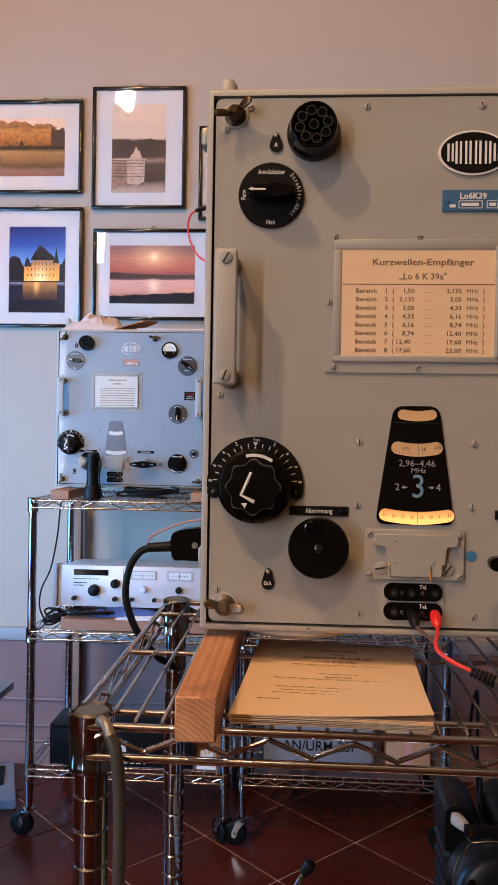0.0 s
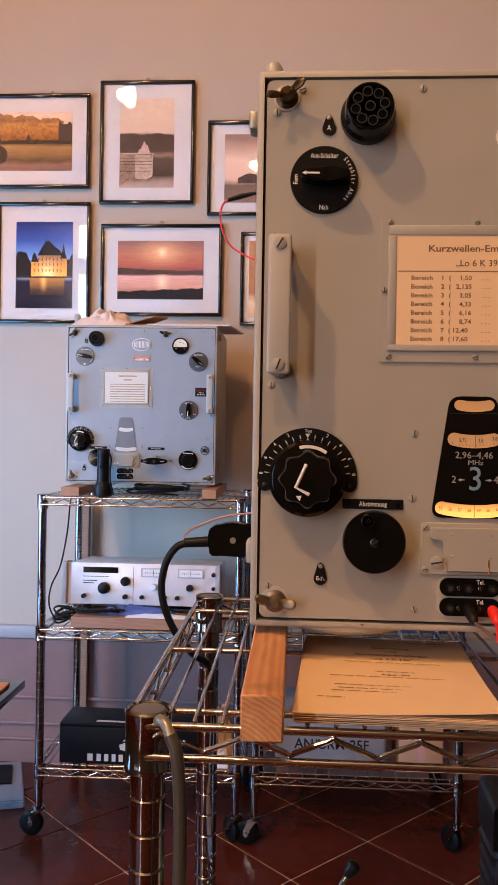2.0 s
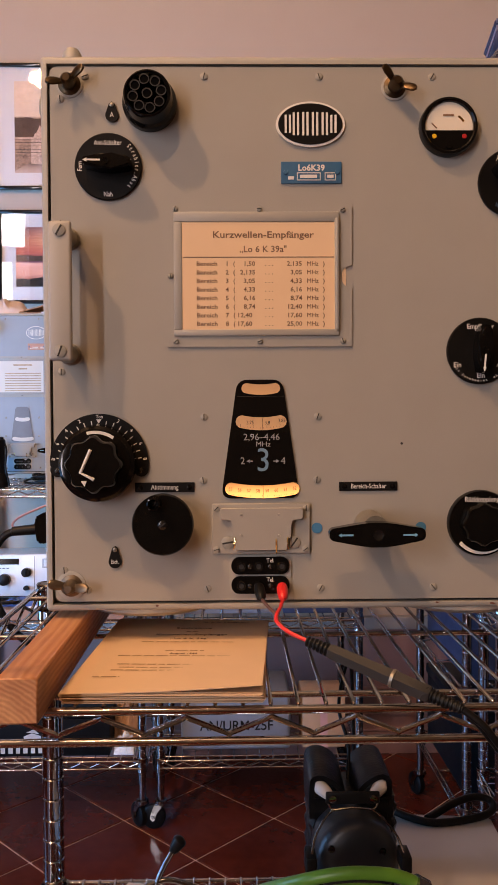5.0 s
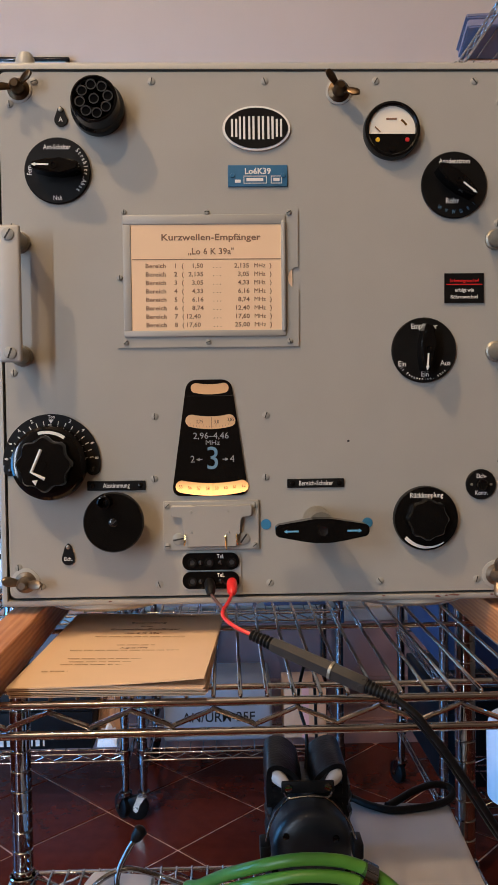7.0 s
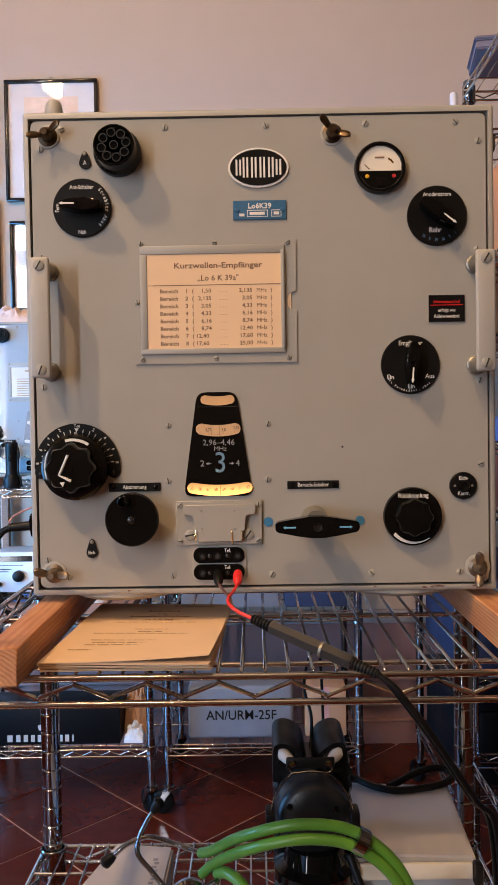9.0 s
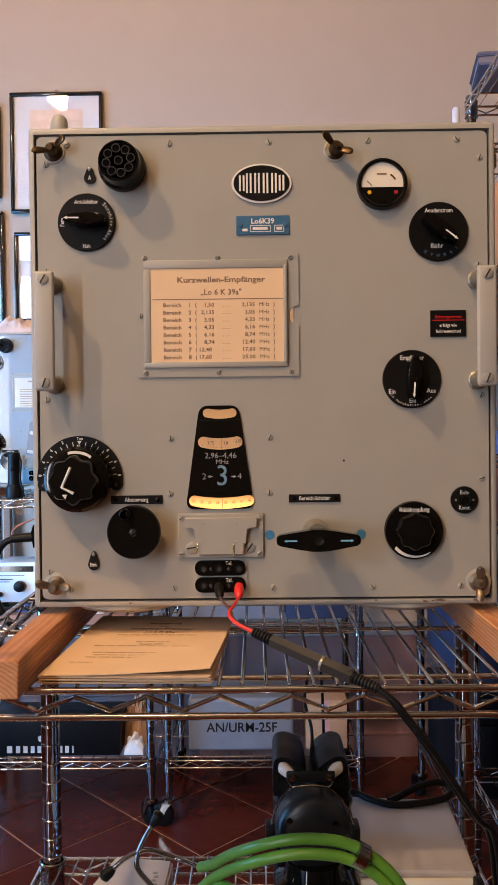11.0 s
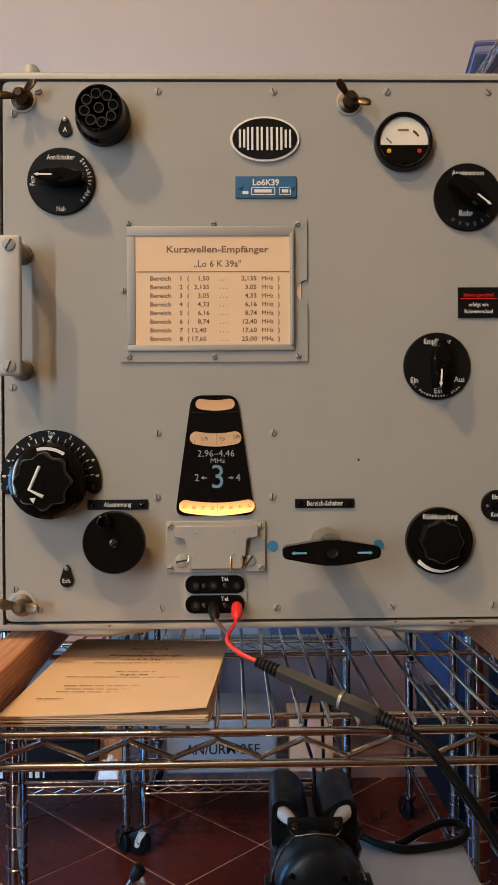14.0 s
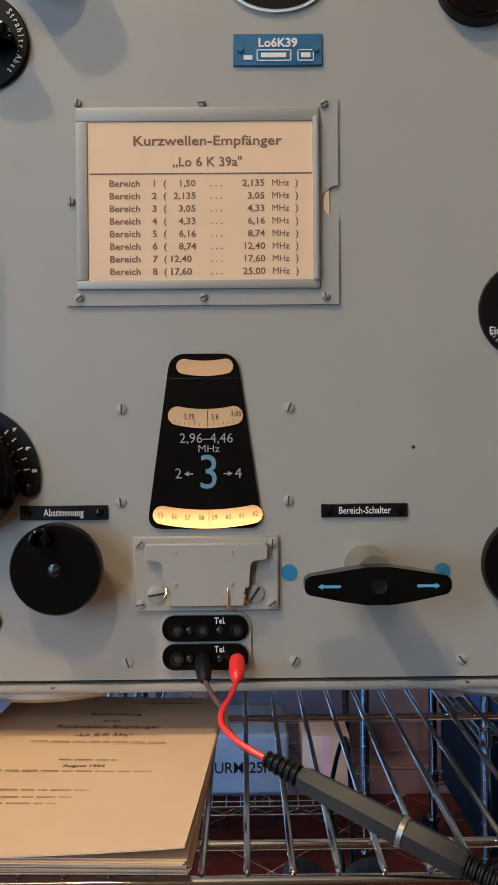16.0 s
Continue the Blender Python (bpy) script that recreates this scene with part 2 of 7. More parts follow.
M = dict(
    paint=shader("grey_enamel_paint", (0.362, 0.343, 0.298), 0.40, vary=0.05, scale=18, bump=0.06, bump_scale=900),
    # older receiver's panel: blue window light mixed into its grey
    paintgloss=shader("daylit_grey_enamel", (0.27, 0.32, 0.35), 0.3, vary=0.07, scale=18, bump=0.05, bump_scale=300, coat=0.2),
    case=shader("grey_cabinet_enamel", (0.400, 0.380, 0.328), 0.4, vary=0.07, scale=30, bump=0.08, bump_scale=700),
    chip=shader("bare_rusty_steel", (0.16, 0.06, 0.04), 0.6, vary=0.4),
    deep=shader("socket_bore", (0.003, 0.003, 0.003), 0.9, vary=0.2, spec=0.02),
    dark=shader("dark_gap", (0.02, 0.018, 0.016), 0.7, vary=0.2),
    bakelite=shader("black_bakelite", (0.005, 0.0045, 0.004), 0.09, vary=0.3, scale=60, spec=0.26),
    plate=shader("black_engraved_plate", (0.007, 0.0065, 0.006), 0.36, vary=0.3, scale=80, bump=0.05, bump_scale=600, spec=0.18),
    # black plates of the older receiver, reflected sheen put in as grey-blue
    oldplate=shader("sheen_engraved_plate", (0.075, 0.085, 0.095), 0.25, vary=0.25, scale=60),
    white=shader("engraved_white_paint", (0.78, 0.75, 0.68), 0.5, vary=0.06),
    faded=shader("faded_blue_engraving", (0.10, 0.20, 0.30), 0.5, vary=0.1),
    steel=shader("dull_screw_steel", (0.30, 0.275, 0.22), 0.4, metal=0.6, vary=0.2, scale=300),
    nutsteel=shader("tarnished_nut_steel", (0.20, 0.155, 0.11), 0.35, metal=0.8, vary=0.25, scale=200),
    slot=shader("screw_slot", (0.03, 0.025, 0.02), 0.7, vary=0.2),
    bronze=shader("browned_wing_nut_brass", (0.10, 0.065, 0.035), 0.35, metal=0.9, vary=0.3, scale=200),
    brass=shader("bright_brass_spring", (0.8, 0.55, 0.22), 0.2, metal=1.0, vary=0.1),
    handle=shader("grey_handle_enamel", (0.42, 0.395, 0.345), 0.36, vary=0.06, scale=30),
    blue=shader("blue_paint_dot", (0.045, 0.20, 0.36), 0.4, vary=0.1),
    blueplate=shader("blue_type_plate", (0.04, 0.14, 0.25), 0.36, vary=0.15, scale=120),
    pinkplate=shader("salmon_type_plate", (0.55, 0.26, 0.18), 0.4, vary=0.1),
    card=shader("cream_table_card", (0.82, 0.57, 0.345), 0.55, vary=0.04, scale=25),
    cardold=shader("pale_table_card", (0.78, 0.72, 0.62), 0.06, vary=0.05, scale=25, coat=1.0),
    ink=shader("brown_printing_ink", (0.21, 0.11, 0.06), 0.6, vary=0.2),
    inkfaint=shader("worn_printing_ink", (0.47, 0.31, 0.17), 0.6, vary=0.4, scale=400),
    red=shader("red_plastic", (0.75, 0.03, 0.03), 0.3, vary=0.1),
    blackpl=shader("black_cable_rubber", (0.006, 0.0058, 0.0056), 0.42, vary=0.3, scale=90, spec=0.22),
    screwpaint=shader("painted_screw_head", (0.33, 0.315, 0.265), 0.4, vary=0.1, scale=200),
    plugpl=shader("matt_black_connector", (0.035, 0.034, 0.032), 0.34, vary=0.2, scale=60),
    chrome=shader("chrome_wire", (0.60, 0.58, 0.57), 0.13, metal=1.0, vary=0.06, scale=150, bump=0.03, bump_scale=300),
    pole=shader("chrome_pole", (0.33, 0.33, 0.335), 0.08, metal=1.0, vary=0.06, scale=100),
    capplastic=shader("grey_post_cap", (0.09, 0.085, 0.08), 0.3, vary=0.1),
    wood=timber("planed_softwood", (0.68, 0.355, 0.165), (0.46, 0.185, 0.080), rings=95, knots=0.8),
    woodrear=timber("planed_softwood_pale", (0.52, 0.24, 0.13), (0.40, 0.17, 0.08), rings=42),
    board=timber("brown_shelf_board", (0.42, 0.20, 0.12), (0.33, 0.15, 0.09), rings=30, stretch=(0.12, 1, 1)),
    booklet=shader("buff_booklet_cover", (0.80, 0.575, 0.37), 0.7, vary=0.05, scale=20, bump=0.05, bump_scale=500),
    pages=shader("yellowed_pages", (0.72, 0.50, 0.30), 0.8, vary=0.12, scale=60),
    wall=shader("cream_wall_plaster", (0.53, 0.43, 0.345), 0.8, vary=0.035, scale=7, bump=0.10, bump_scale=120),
    dado=shader("mauve_skirting_paint", (0.27, 0.145, 0.13), 0.45, vary=0.10, scale=14, bump=0.05, bump_scale=200),
    ledge=shader("grey_skirting_moulding", (0.36, 0.34, 0.34), 0.4, vary=0.05, scale=14),
    # walls and ceiling out of view, darker than the north wall to cut bounced light
    wallback=shader("bounce_cut_plaster", (0.12, 0.095, 0.075), 0.8, vary=0.05, scale=5, bump=0.1, bump_scale=120),
    ceiling=shader("white_ceiling_plaster", (0.34, 0.315, 0.28), 0.85, vary=0.03, scale=5),
    tile=shader("waxed_terracotta_tile", (0.085, 0.0135, 0.0065), 0.22, vary=0.28, scale=22, bump=0.05, bump_scale=60, per_object=0.35, spec=0.32),
    grout=shader("tile_grout", (0.62, 0.40, 0.32), 0.8, vary=0.2, scale=90),
    frame=shader("black_lacquer_frame", (0.008, 0.0075, 0.008), 0.12, vary=0.2),
    mat=shader("white_mount_board", (0.37, 0.34, 0.33), 0.8, vary=0.02, scale=60),
    glazing=glass("picture_glass"),
    tableglass=shader("green_table_glass", (0.010, 0.017, 0.017), 0.06),
    silver=shader("brushed_aluminium_front", (0.70, 0.70, 0.72), 0.35, metal=0.25, vary=0.04, scale=60),
    greycase=shader("grey_steel_case", (0.20, 0.21, 0.24), 0.45, vary=0.12, scale=25, bump=0.1, bump_scale=300),
    blackbox=shader("black_wooden_box", (0.005, 0.0055, 0.007), 0.45, vary=0.25, scale=30, spec=0.12),
    print_=shader("pale_box_printing", (0.55, 0.54, 0.52), 0.5, vary=0.1),
    cloth=shader("crumpled_pale_cloth", (0.74, 0.62, 0.57), 0.85, vary=0.1, scale=30),
    carton=shader("brown_cardboard", (0.45, 0.25, 0.14), 0.8, vary=0.1, scale=30),
    greybook=shader("grey_plastic_lid", (0.46, 0.435, 0.42), 0.45, vary=0.06, scale=20, bump=0.04, bump_scale=400),
    foam=shader("pale_ear_pad", (0.62, 0.58, 0.55), 0.8, vary=0.1),
    leather=shader("black_leather", (0.004, 0.004, 0.0045), 0.36, vary=0.3, scale=150, bump=0.25, bump_scale=350, spec=0.22),
    face=shader("dull_moulded_face", (0.022, 0.022, 0.022), 0.5, vary=0.2, scale=90),
    cup=shader("dull_black_ear_cup", (0.012, 0.013, 0.015), 0.36, vary=0.25, scale=40, bump=0.1, bump_scale=200, spec=0.35),
    rubber=shader("black_wheel_rubber", (0.004, 0.004, 0.0042), 0.42, vary=0.3, scale=60, spec=0.14),
    green=shader("green_rubber_tube", (0.10, 0.26, 0.03), 0.34, vary=0.12, scale=50),
    purple=shader("lilac_plastic_box", (0.19, 0.185, 0.25), 0.4, vary=0.08, scale=20),
    whitepl=shader("white_plastic", (0.72, 0.71, 0.74), 0.4, vary=0.04),
    navy=shader("dark_blue_bag", (0.02, 0.03, 0.07), 0.6, vary=0.3, scale=30, bump=0.2, bump_scale=60),
    orange=shader("orange_carton", (0.62, 0.22, 0.08), 0.6, vary=0.12, scale=25),
    pinkbox=shader("pink_carton", (0.52, 0.25, 0.22), 0.6, vary=0.12, scale=25),
    bluething=shader("blue_fabric", (0.06, 0.12, 0.32), 0.7, vary=0.3, scale=30),
    paper=shader("white_paper", (0.74, 0.72, 0.70), 0.7, vary=0.04, scale=30),
    dialglass=shader("black_dial_glass", (0.005, 0.0045, 0.004), 0.10, vary=0.3, scale=40, spec=0.35),
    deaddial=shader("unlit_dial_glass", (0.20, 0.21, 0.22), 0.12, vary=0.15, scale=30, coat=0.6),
    meter=shader("cream_meter_card", (0.80, 0.72, 0.58), 0.4, vary=0.04),
    lit_low=glow("lit_dial_scale_low", (1.0, 0.42, 0.11), 2.3, 0.14),
    lit_mid=glow("lit_dial_scale_mid", (1.0, 0.50, 0.24), 0.24, 0.7),
    lit_top=glow("lit_dial_window_top", (1.0, 0.45, 0.18), 0.26, 0.6),
)


# ---- building helpers ----
def root_of(ob):
    while ob.parent:
        ob = ob.parent
    return ob


def finish(bm, angle=38):
    bmesh.ops.recalc_face_normals(bm, faces=bm.faces)
    lim = math.cos(radians(angle))
    for f in bm.faces:
        f.smooth = True
    for e in bm.edges:
        if len(e.link_faces) == 2 and e.link_faces[0].normal.dot(e.link_faces[1].normal) < lim:
            e.smooth = False


def mesh_of(name, bm, material, offset=(0, 0, 0)):
    finish(bm)
    me = bpy.data.meshes.new(name)
    bmesh.ops.translate(bm, verts=bm.verts, vec=-Vector(offset))
    bm.to_mesh(me)
    bm.free()
    me.materials.append(material)
    return me


def part(name, bm, material, parent, label=""):
    """A bmesh in world metres as one mesh under a thing or a part."""
    ob = new(name, mesh_of(name, bm, material, root_of(parent).location))
    ob.parent = parent
    return tagged(ob, label)


def thing(name, at, label, category, group="", kind=""):
    ob = new(name)
    ob.location = at
    ob.empty_display_size = 0.02
    return tagged(ob, label, category, group, kind)


def single(name, bm, material, at, label, category, group="", kind=""):
    ob = new(name, mesh_of(name, bm, material, at))
    ob.location = at
    return tagged(ob, label, category, group, kind)


def share(name, me, at, parent):
    """One more piece on a mesh that is already there; at: world place of the mesh's own origin."""
    ob = new(name, me)
    ob.parent = parent
    ob.location = Vector(at) - root_of(parent).location
    return ob


def box(bm, x0, x1, y0, y1, z0, z1, bev=0.0, seg=2):
    vs = [bm.verts.new((x, y, z)) for x in (x0, x1) for y in (y0, y1) for z in (z0, z1)]
    fs = [bm.faces.new([vs[i] for i in q]) for q in ((0, 1, 3, 2), (4, 6, 7, 5), (0, 4, 5, 1), (2, 3, 7, 6), (0, 2, 6, 4), (1, 5, 7, 3))]
    if bev:
        es = list({e for f in fs for e in f.edges})
        bmesh.ops.bevel(bm, geom=es, offset=bev, segments=seg, affect="EDGES", profile=0.5)
    return bm


def Box(*a, **k):
    return box(bmesh.new(), *a, **k)


def lathe(bm, c, prof, n=28, axis="y", wave=0.0, lobes=0, cap=True):
    """Turns (radius, along) pairs round an axis through c; wave and lobes scallop the rim."""
    rings = []
    for r, s in prof:
        ring = []
        for i in range(n):
            a = 2 * math.pi * i / n
            rr = r * (1 + wave * math.cos(lobes * a)) if lobes else r
            u, v = rr * math.cos(a), rr * math.sin(a)
            p = {"y": (u, s, v), "z": (u, v, s), "x": (s, u, v)}[axis]
            ring.append(bm.verts.new((c[0] + p[0], c[1] + p[1], c[2] + p[2])))
        rings.append(ring)
    for a, b in zip(rings, rings[1:]):
        for i in range(n):
            bm.faces.new((a[i], a[(i + 1) % n], b[(i + 1) % n], b[i]))
    if cap:
        bm.faces.new(rings[0]), bm.faces.new(rings[-1])
    return bm


def Lathe(*a, **k):
    return lathe(bmesh.new(), *a, **k)


def smooth_line(pts, steps=6):
    """A Catmull-Rom line through the points."""
    P = [Vector(p) for p in pts]
    P = [2 * P[0] - P[1], *P, 2 * P[-1] - P[-2]]
    out = []
    for i in range(1, len(P) - 2):
        a, b, c, d = P[i - 1:i + 3]
        for k in range(steps):
            t = k / steps
            out.append(0.5 * (2 * b + (c - a) * t + (2 * a - 5 * b + 4 * c - d) * t * t + (3 * b - a - 3 * c + d) * t ** 3))
    return [*out, P[-2]]


def tube(bm, pts, r, n=8, closed=False, radii=None):
    P = [Vector(p) for p in pts]
    rings, up = [], None
    for i, p in enumerate(P):
        d = (P[min(i + 1, len(P) - 1)] - P[max(i - 1, 0)]).normalized()
        if up is None:
            up = d.orthogonal().normalized()
        up = (up - d * up.dot(d)).normalized()
        side = d.cross(up)
        rad = radii[i] if radii else r
        rings.append([bm.verts.new(p + rad * (up * math.cos(2 * math.pi * k / n) + side * math.sin(2 * math.pi * k / n))) for k in range(n)])
    for a, b in zip(rings, rings[1:]):
        for k in range(n):
            bm.faces.new((a[k], a[(k + 1) % n], b[(k + 1) % n], b[k]))
    bm.faces.new(rings[0]), bm.faces.new(rings[-1])
    return bm


def Tube(*a, **k):
    return tube(bmesh.new(), *a, **k)


def slab(bm, outline, y0, y1):
    """A plate in the x-z plane with that outline, from y0 (front) to y1."""
    a = [bm.verts.new((x, y0, z)) for x, z in outline]
    b = [bm.verts.new((x, y1, z)) for x, z in outline]
    bm.faces.new(a), bm.faces.new(list(reversed(b)))
    n = len(a)
    for i in range(n):
        bm.faces.new((a[i], b[i], b[(i + 1) % n], a[(i + 1) % n]))
    return bm


def rounded(x0, x1, z0, z1, r, n=5):
    pts = []
    for cx, cz, a0 in ((x1 - r, z1 - r, 0), (x0 + r, z1 - r, 90), (x0 + r, z0 + r, 180), (x1 - r, z0 + r, 270)):
        for k in range(n + 1):
            a = radians(a0 + 90 * k / n)
            pts.append((cx + r * math.cos(a), cz + r * math.sin(a)))
    return pts


def lettering(text, x, z, y, size, parent, material, align="CENTER", turn=0.0, wide=1.0, name="lettering", flat=None, label="", bold=0.0):
    """Raised letters facing -y; size is the capital height. flat: lies on a table top instead (x, y, z)."""
    cu = bpy.data.curves.new(name, "FONT")
    cu.body, cu.align_x, cu.align_y = text, align, "CENTER"
    if material is M["white"] and not bold:
        bold, size = 0.00005, size * 1.04
    cu.size, cu.resolution_u, cu.extrude, cu.offset = size / 0.73, 6 if size > 0.008 else 2, 0.00012, bold
    tmp = bpy.data.objects.new(name, cu)
    me = bpy.data.meshes.new_from_object(tmp)
    bpy.data.objects.remove(tmp)
    bpy.data.curves.remove(cu)
    me.transform(Matrix.Diagonal((wide, 1, 1, 1)))
    m = Matrix.Translation((x, y, z)) @ (Matrix.Rotation(radians(turn), 4, "Y") @ Matrix.Rotation(radians(90), 4, "X") if flat is None else Matrix.Rotation(radians(flat), 4, "Z"))
    me.transform(Matrix.Translation(-Vector(root_of(parent).location)) @ m)
    me.materials.clear()
    me.materials.append(material)
    ob = new(name, me)
    ob.parent = parent
    return tagged(ob, label)


def bars(parent, material, rows, y, name="printed_bar", flat=None):
    """Unreadable print as small bars: (x0, x1, z0, z1); flat: z height, the rows then give y."""
    for x0, x1, a, b in rows:
        bm = Box(x0, x1, y - 0.0003, y + 0.0002, a, b) if flat is None else Box(x0, x1, a, b, flat, flat + 0.0003)
        part(name, bm, material, parent)


# ---- room ----
def shell():
    x0, x1, y0, y1, z1 = (ROOM[k] for k in ("x0", "x1", "y0", "y1", "z1"))
    single("floor", Box(x0 - 0.2, x1 + 0.2, y0 - 0.2, y1 + 0.2, -0.12, -0.004), M["grout"], (0, 0, 0), "grout bed of a waxed terracotta floor", "floor", kind="structure")
    single("ceiling", Box(x0 - 0.2, x1 + 0.2, y0 - 0.2, y1 + 0.2, z1, z1 + 0.15), M["ceiling"], (0, 0, z1), "plain white plaster ceiling", "ceiling", kind="structure")
    single("wall_north", Box(x0 - 0.2, x1 + 0.2, y1, y1 + 0.2, 0, z1), M["wall"], (0, y1, 0), "cream plaster wall with framed photographs", "wall", kind="structure")
    single("wall_east", Box(x1, x1 + 0.2, y0, y1, 0, z1), M["wallback"], (x1, 0, 0), "plain unseen plaster wall, darkened to cut bounced light", "wall", kind="structure")
    a, b, c, d = WIN_L
    e, f, g, h = WIN_FILL
    bm = bmesh.new()
    for q in ((y0, e, 0, z1), (e, f, 0, g), (e, f, h, z1), (f, a, 0, z1), (b, y1, 0, z1), (a, b, 0, c), (a, b, d, z1)):
        box(bm, x0 - 0.2, x0, *q)
    single("wall_west", bm, M["wallback"], (x0, 0, 0), "unseen plaster wall darkened to cut bounced light, with a tall window opening", "wall", kind="structure")
    a, b, c, d = WIN_B
    bm = bmesh.new()
    for q in ((x0, a, 0, z1), (b, x1, 0, z1), (a, b, 0, c), (a, b, d, z1)):
        box(bm, q[0], q[1], y0 - 0.2, y0, q[2], q[3])
    single("wall_south", bm, M["wallback"], (0, y0, 0), "unseen plaster wall darkened to cut bounced light, with a tall window opening", "wall", kind="structure")
    a, b, c, d = WIN_B
    w = thing("window_1", ((a + b) / 2, y0 - 0.1, c), "tall white casement window in daylight", "window", kind="structure")
    bm = bmesh.new()
    for q in ((a, a + 0.05, c, d), (b - 0.05, b, c, d), (a, b, c, c + 0.06), (a, b, d - 0.05, d), (a, b, 3.04, 3.17), (-2.53, -2.41, c + 0.06, 3.04)):
        box(bm, q[0], q[1], y0 - 0.07, y0 - 0.03, q[2], q[3])
    part("window_frame", bm, M["whitepl"], w)
    for name, (a, b, c, d) in (("window_2", WIN_L), ("fill_window", WIN_FILL)):
        w = thing(name, (x0 - 0.1, (a + b) / 2, c), "tall white casement window in daylight", "window", kind="structure")
        bm = bmesh.new()
        for q in ((a, a + 0.05, c, d), (b - 0.05, b, c, d), (a, b, c, c + 0.06), (a, b, d - 0.05, d)):
            box(bm, x0 - 0.09, x0 - 0.05, *q)
        part("window_frame", bm, M["whitepl"], w)
    # skirting: mauve boards with two ridges under a grey moulding
    bm = Box(x0, x1, y1 - 0.022, y1 - 0.002, 0.0, 0.455)
    for z in (0.242, 0.146, 0.088):
        box(bm, x0, x1, y1 - 0.034, y1 - 0.022, z - 0.006, z + 0.006, 0.004)
    box(bm, x0, x1, y1 - 0.030, y1 - 0.022, 0.0, 0.08)
    single("baseboard", bm, M["dado"], (0, y1, 0), "tall mauve painted skirting with ridges", "baseboard", kind="structure")
    single("trim", Box(x0, x1, y1 - 0.034, y1 - 0.002, 0.457, 0.505, 0.008), M["ledge"], (0, y1, 0.457), "grey moulding along the top of the skirting", "trim", kind="structure")


shell()


def ceiling_lamp(LAMP):
    t = thing("ceiling_lamp", (LAMP.x, LAMP.y, ROOM["z1"]), "warm ceiling lamp with two bulbs on arms", "ceiling lamp", "ceiling lamps")
    part("stem", Tube([(LAMP.x, LAMP.y, ROOM["z1"]), (LAMP.x, LAMP.y, LAMP.z + 0.12)], 0.012), M["brass"], t)
    for bx, by, bz in BULBS:
        e = LAMP + Vector((bx, by, bz + 0.07))
        part("arm", Tube(smooth_line([(LAMP.x, LAMP.y, LAMP.z + 0.13), ((LAMP.x + e.x) / 2, (LAMP.y + e.y) / 2, e.z + 0.10), e]), 0.007), M["brass"], t)


for LAMP, power in LAMPS:
    ceiling_lamp(LAMP)


# ---- pictures on the wall ----
def picture(x0, x1, z0, z1, window, art, label, nail=0.5):
    y = ROOM["y1"]
    t = thing("framed_photograph", ((x0 + x1) / 2, y, z0), label, "picture", "photographs on the wall")
    w, h, fw, d = x1 - x0, z1 - z0, 0.013, 0.022
    bm = bmesh.new()
    for q in ((x0, x1, z1 - fw, z1), (x0, x1, z0, z0 + fw), (x0, x0 + fw, z0 + fw, z1 - fw), (x1 - fw, x1, z0 + fw, z1 - fw)):
        box(bm, q[0], q[1], y - d, y - 0.002, q[2], q[3], 0.004)
    part("frame", bm, M["frame"], t, "glossy black frame")
    part("mount", Box(x0 + fw, x1 - fw, y - 0.009, y - 0.004, z0 + fw, z1 - fw), M["mat"], t, "white card mount")
    px0, px1, pz0, pz1 = x0 + w * window[0], x0 + w * window[1], z0 + h * window[2], z0 + h * window[3]
    art(t, px0, px1, pz0, pz1, y - 0.0095)
    g = part("glass", Box(x0 + fw, x1 - fw, y - 0.0150, y - 0.0130, z0 + fw, z1 - fw), M["glazing"], t)
    g.visible_shadow = False
    cx = x0 + w * nail
    part("hanger", Tube(smooth_line([(cx - 0.004, y - 0.006, z1), (cx - 0.004, y - 0.010, z1 + 0.008), (cx + 0.004, y - 0.010, z1 + 0.008), (cx + 0.004, y - 0.006, z1)]), 0.0015, 6), M["bronze"], t)
    return t


def sheet(parent, name, x0, x1, z0, z1, y, material):
    return part(name, Box(x0, x1, y - 0.0006, y + 0.0006, z0, z1), material, parent)


def silhouette(parent, name, x0, x1, z0, tops, y, material):
    n = len(tops)
    out = [(x0, z0)] + [(x0 + (x1 - x0) * i / (n - 1), z0 + v) for i, v in enumerate(tops)] + [(x1, z0)]
    part(name, slab(bmesh.new(), list(reversed(out)), y - 0.0005, y + 0.0003), material, parent)


def rolling(n, lo, hi, seed, bumps=7):
    """Rounded tree tops along a line."""
    r = random.Random(seed)
    ph = [r.random() * 6 for _ in range(4)]
    out = []
    for i in range(n):
        u = i / (n - 1)
        v = 0.5 * abs(math.sin(bumps * u + ph[0])) + 0.3 * abs(math.sin(2.3 * bumps * u + ph[1])) + 0.2 * abs(math.sin(5.1 * bumps * u + ph[2]))
        out.append(lo + (hi - lo) * v)
    return out


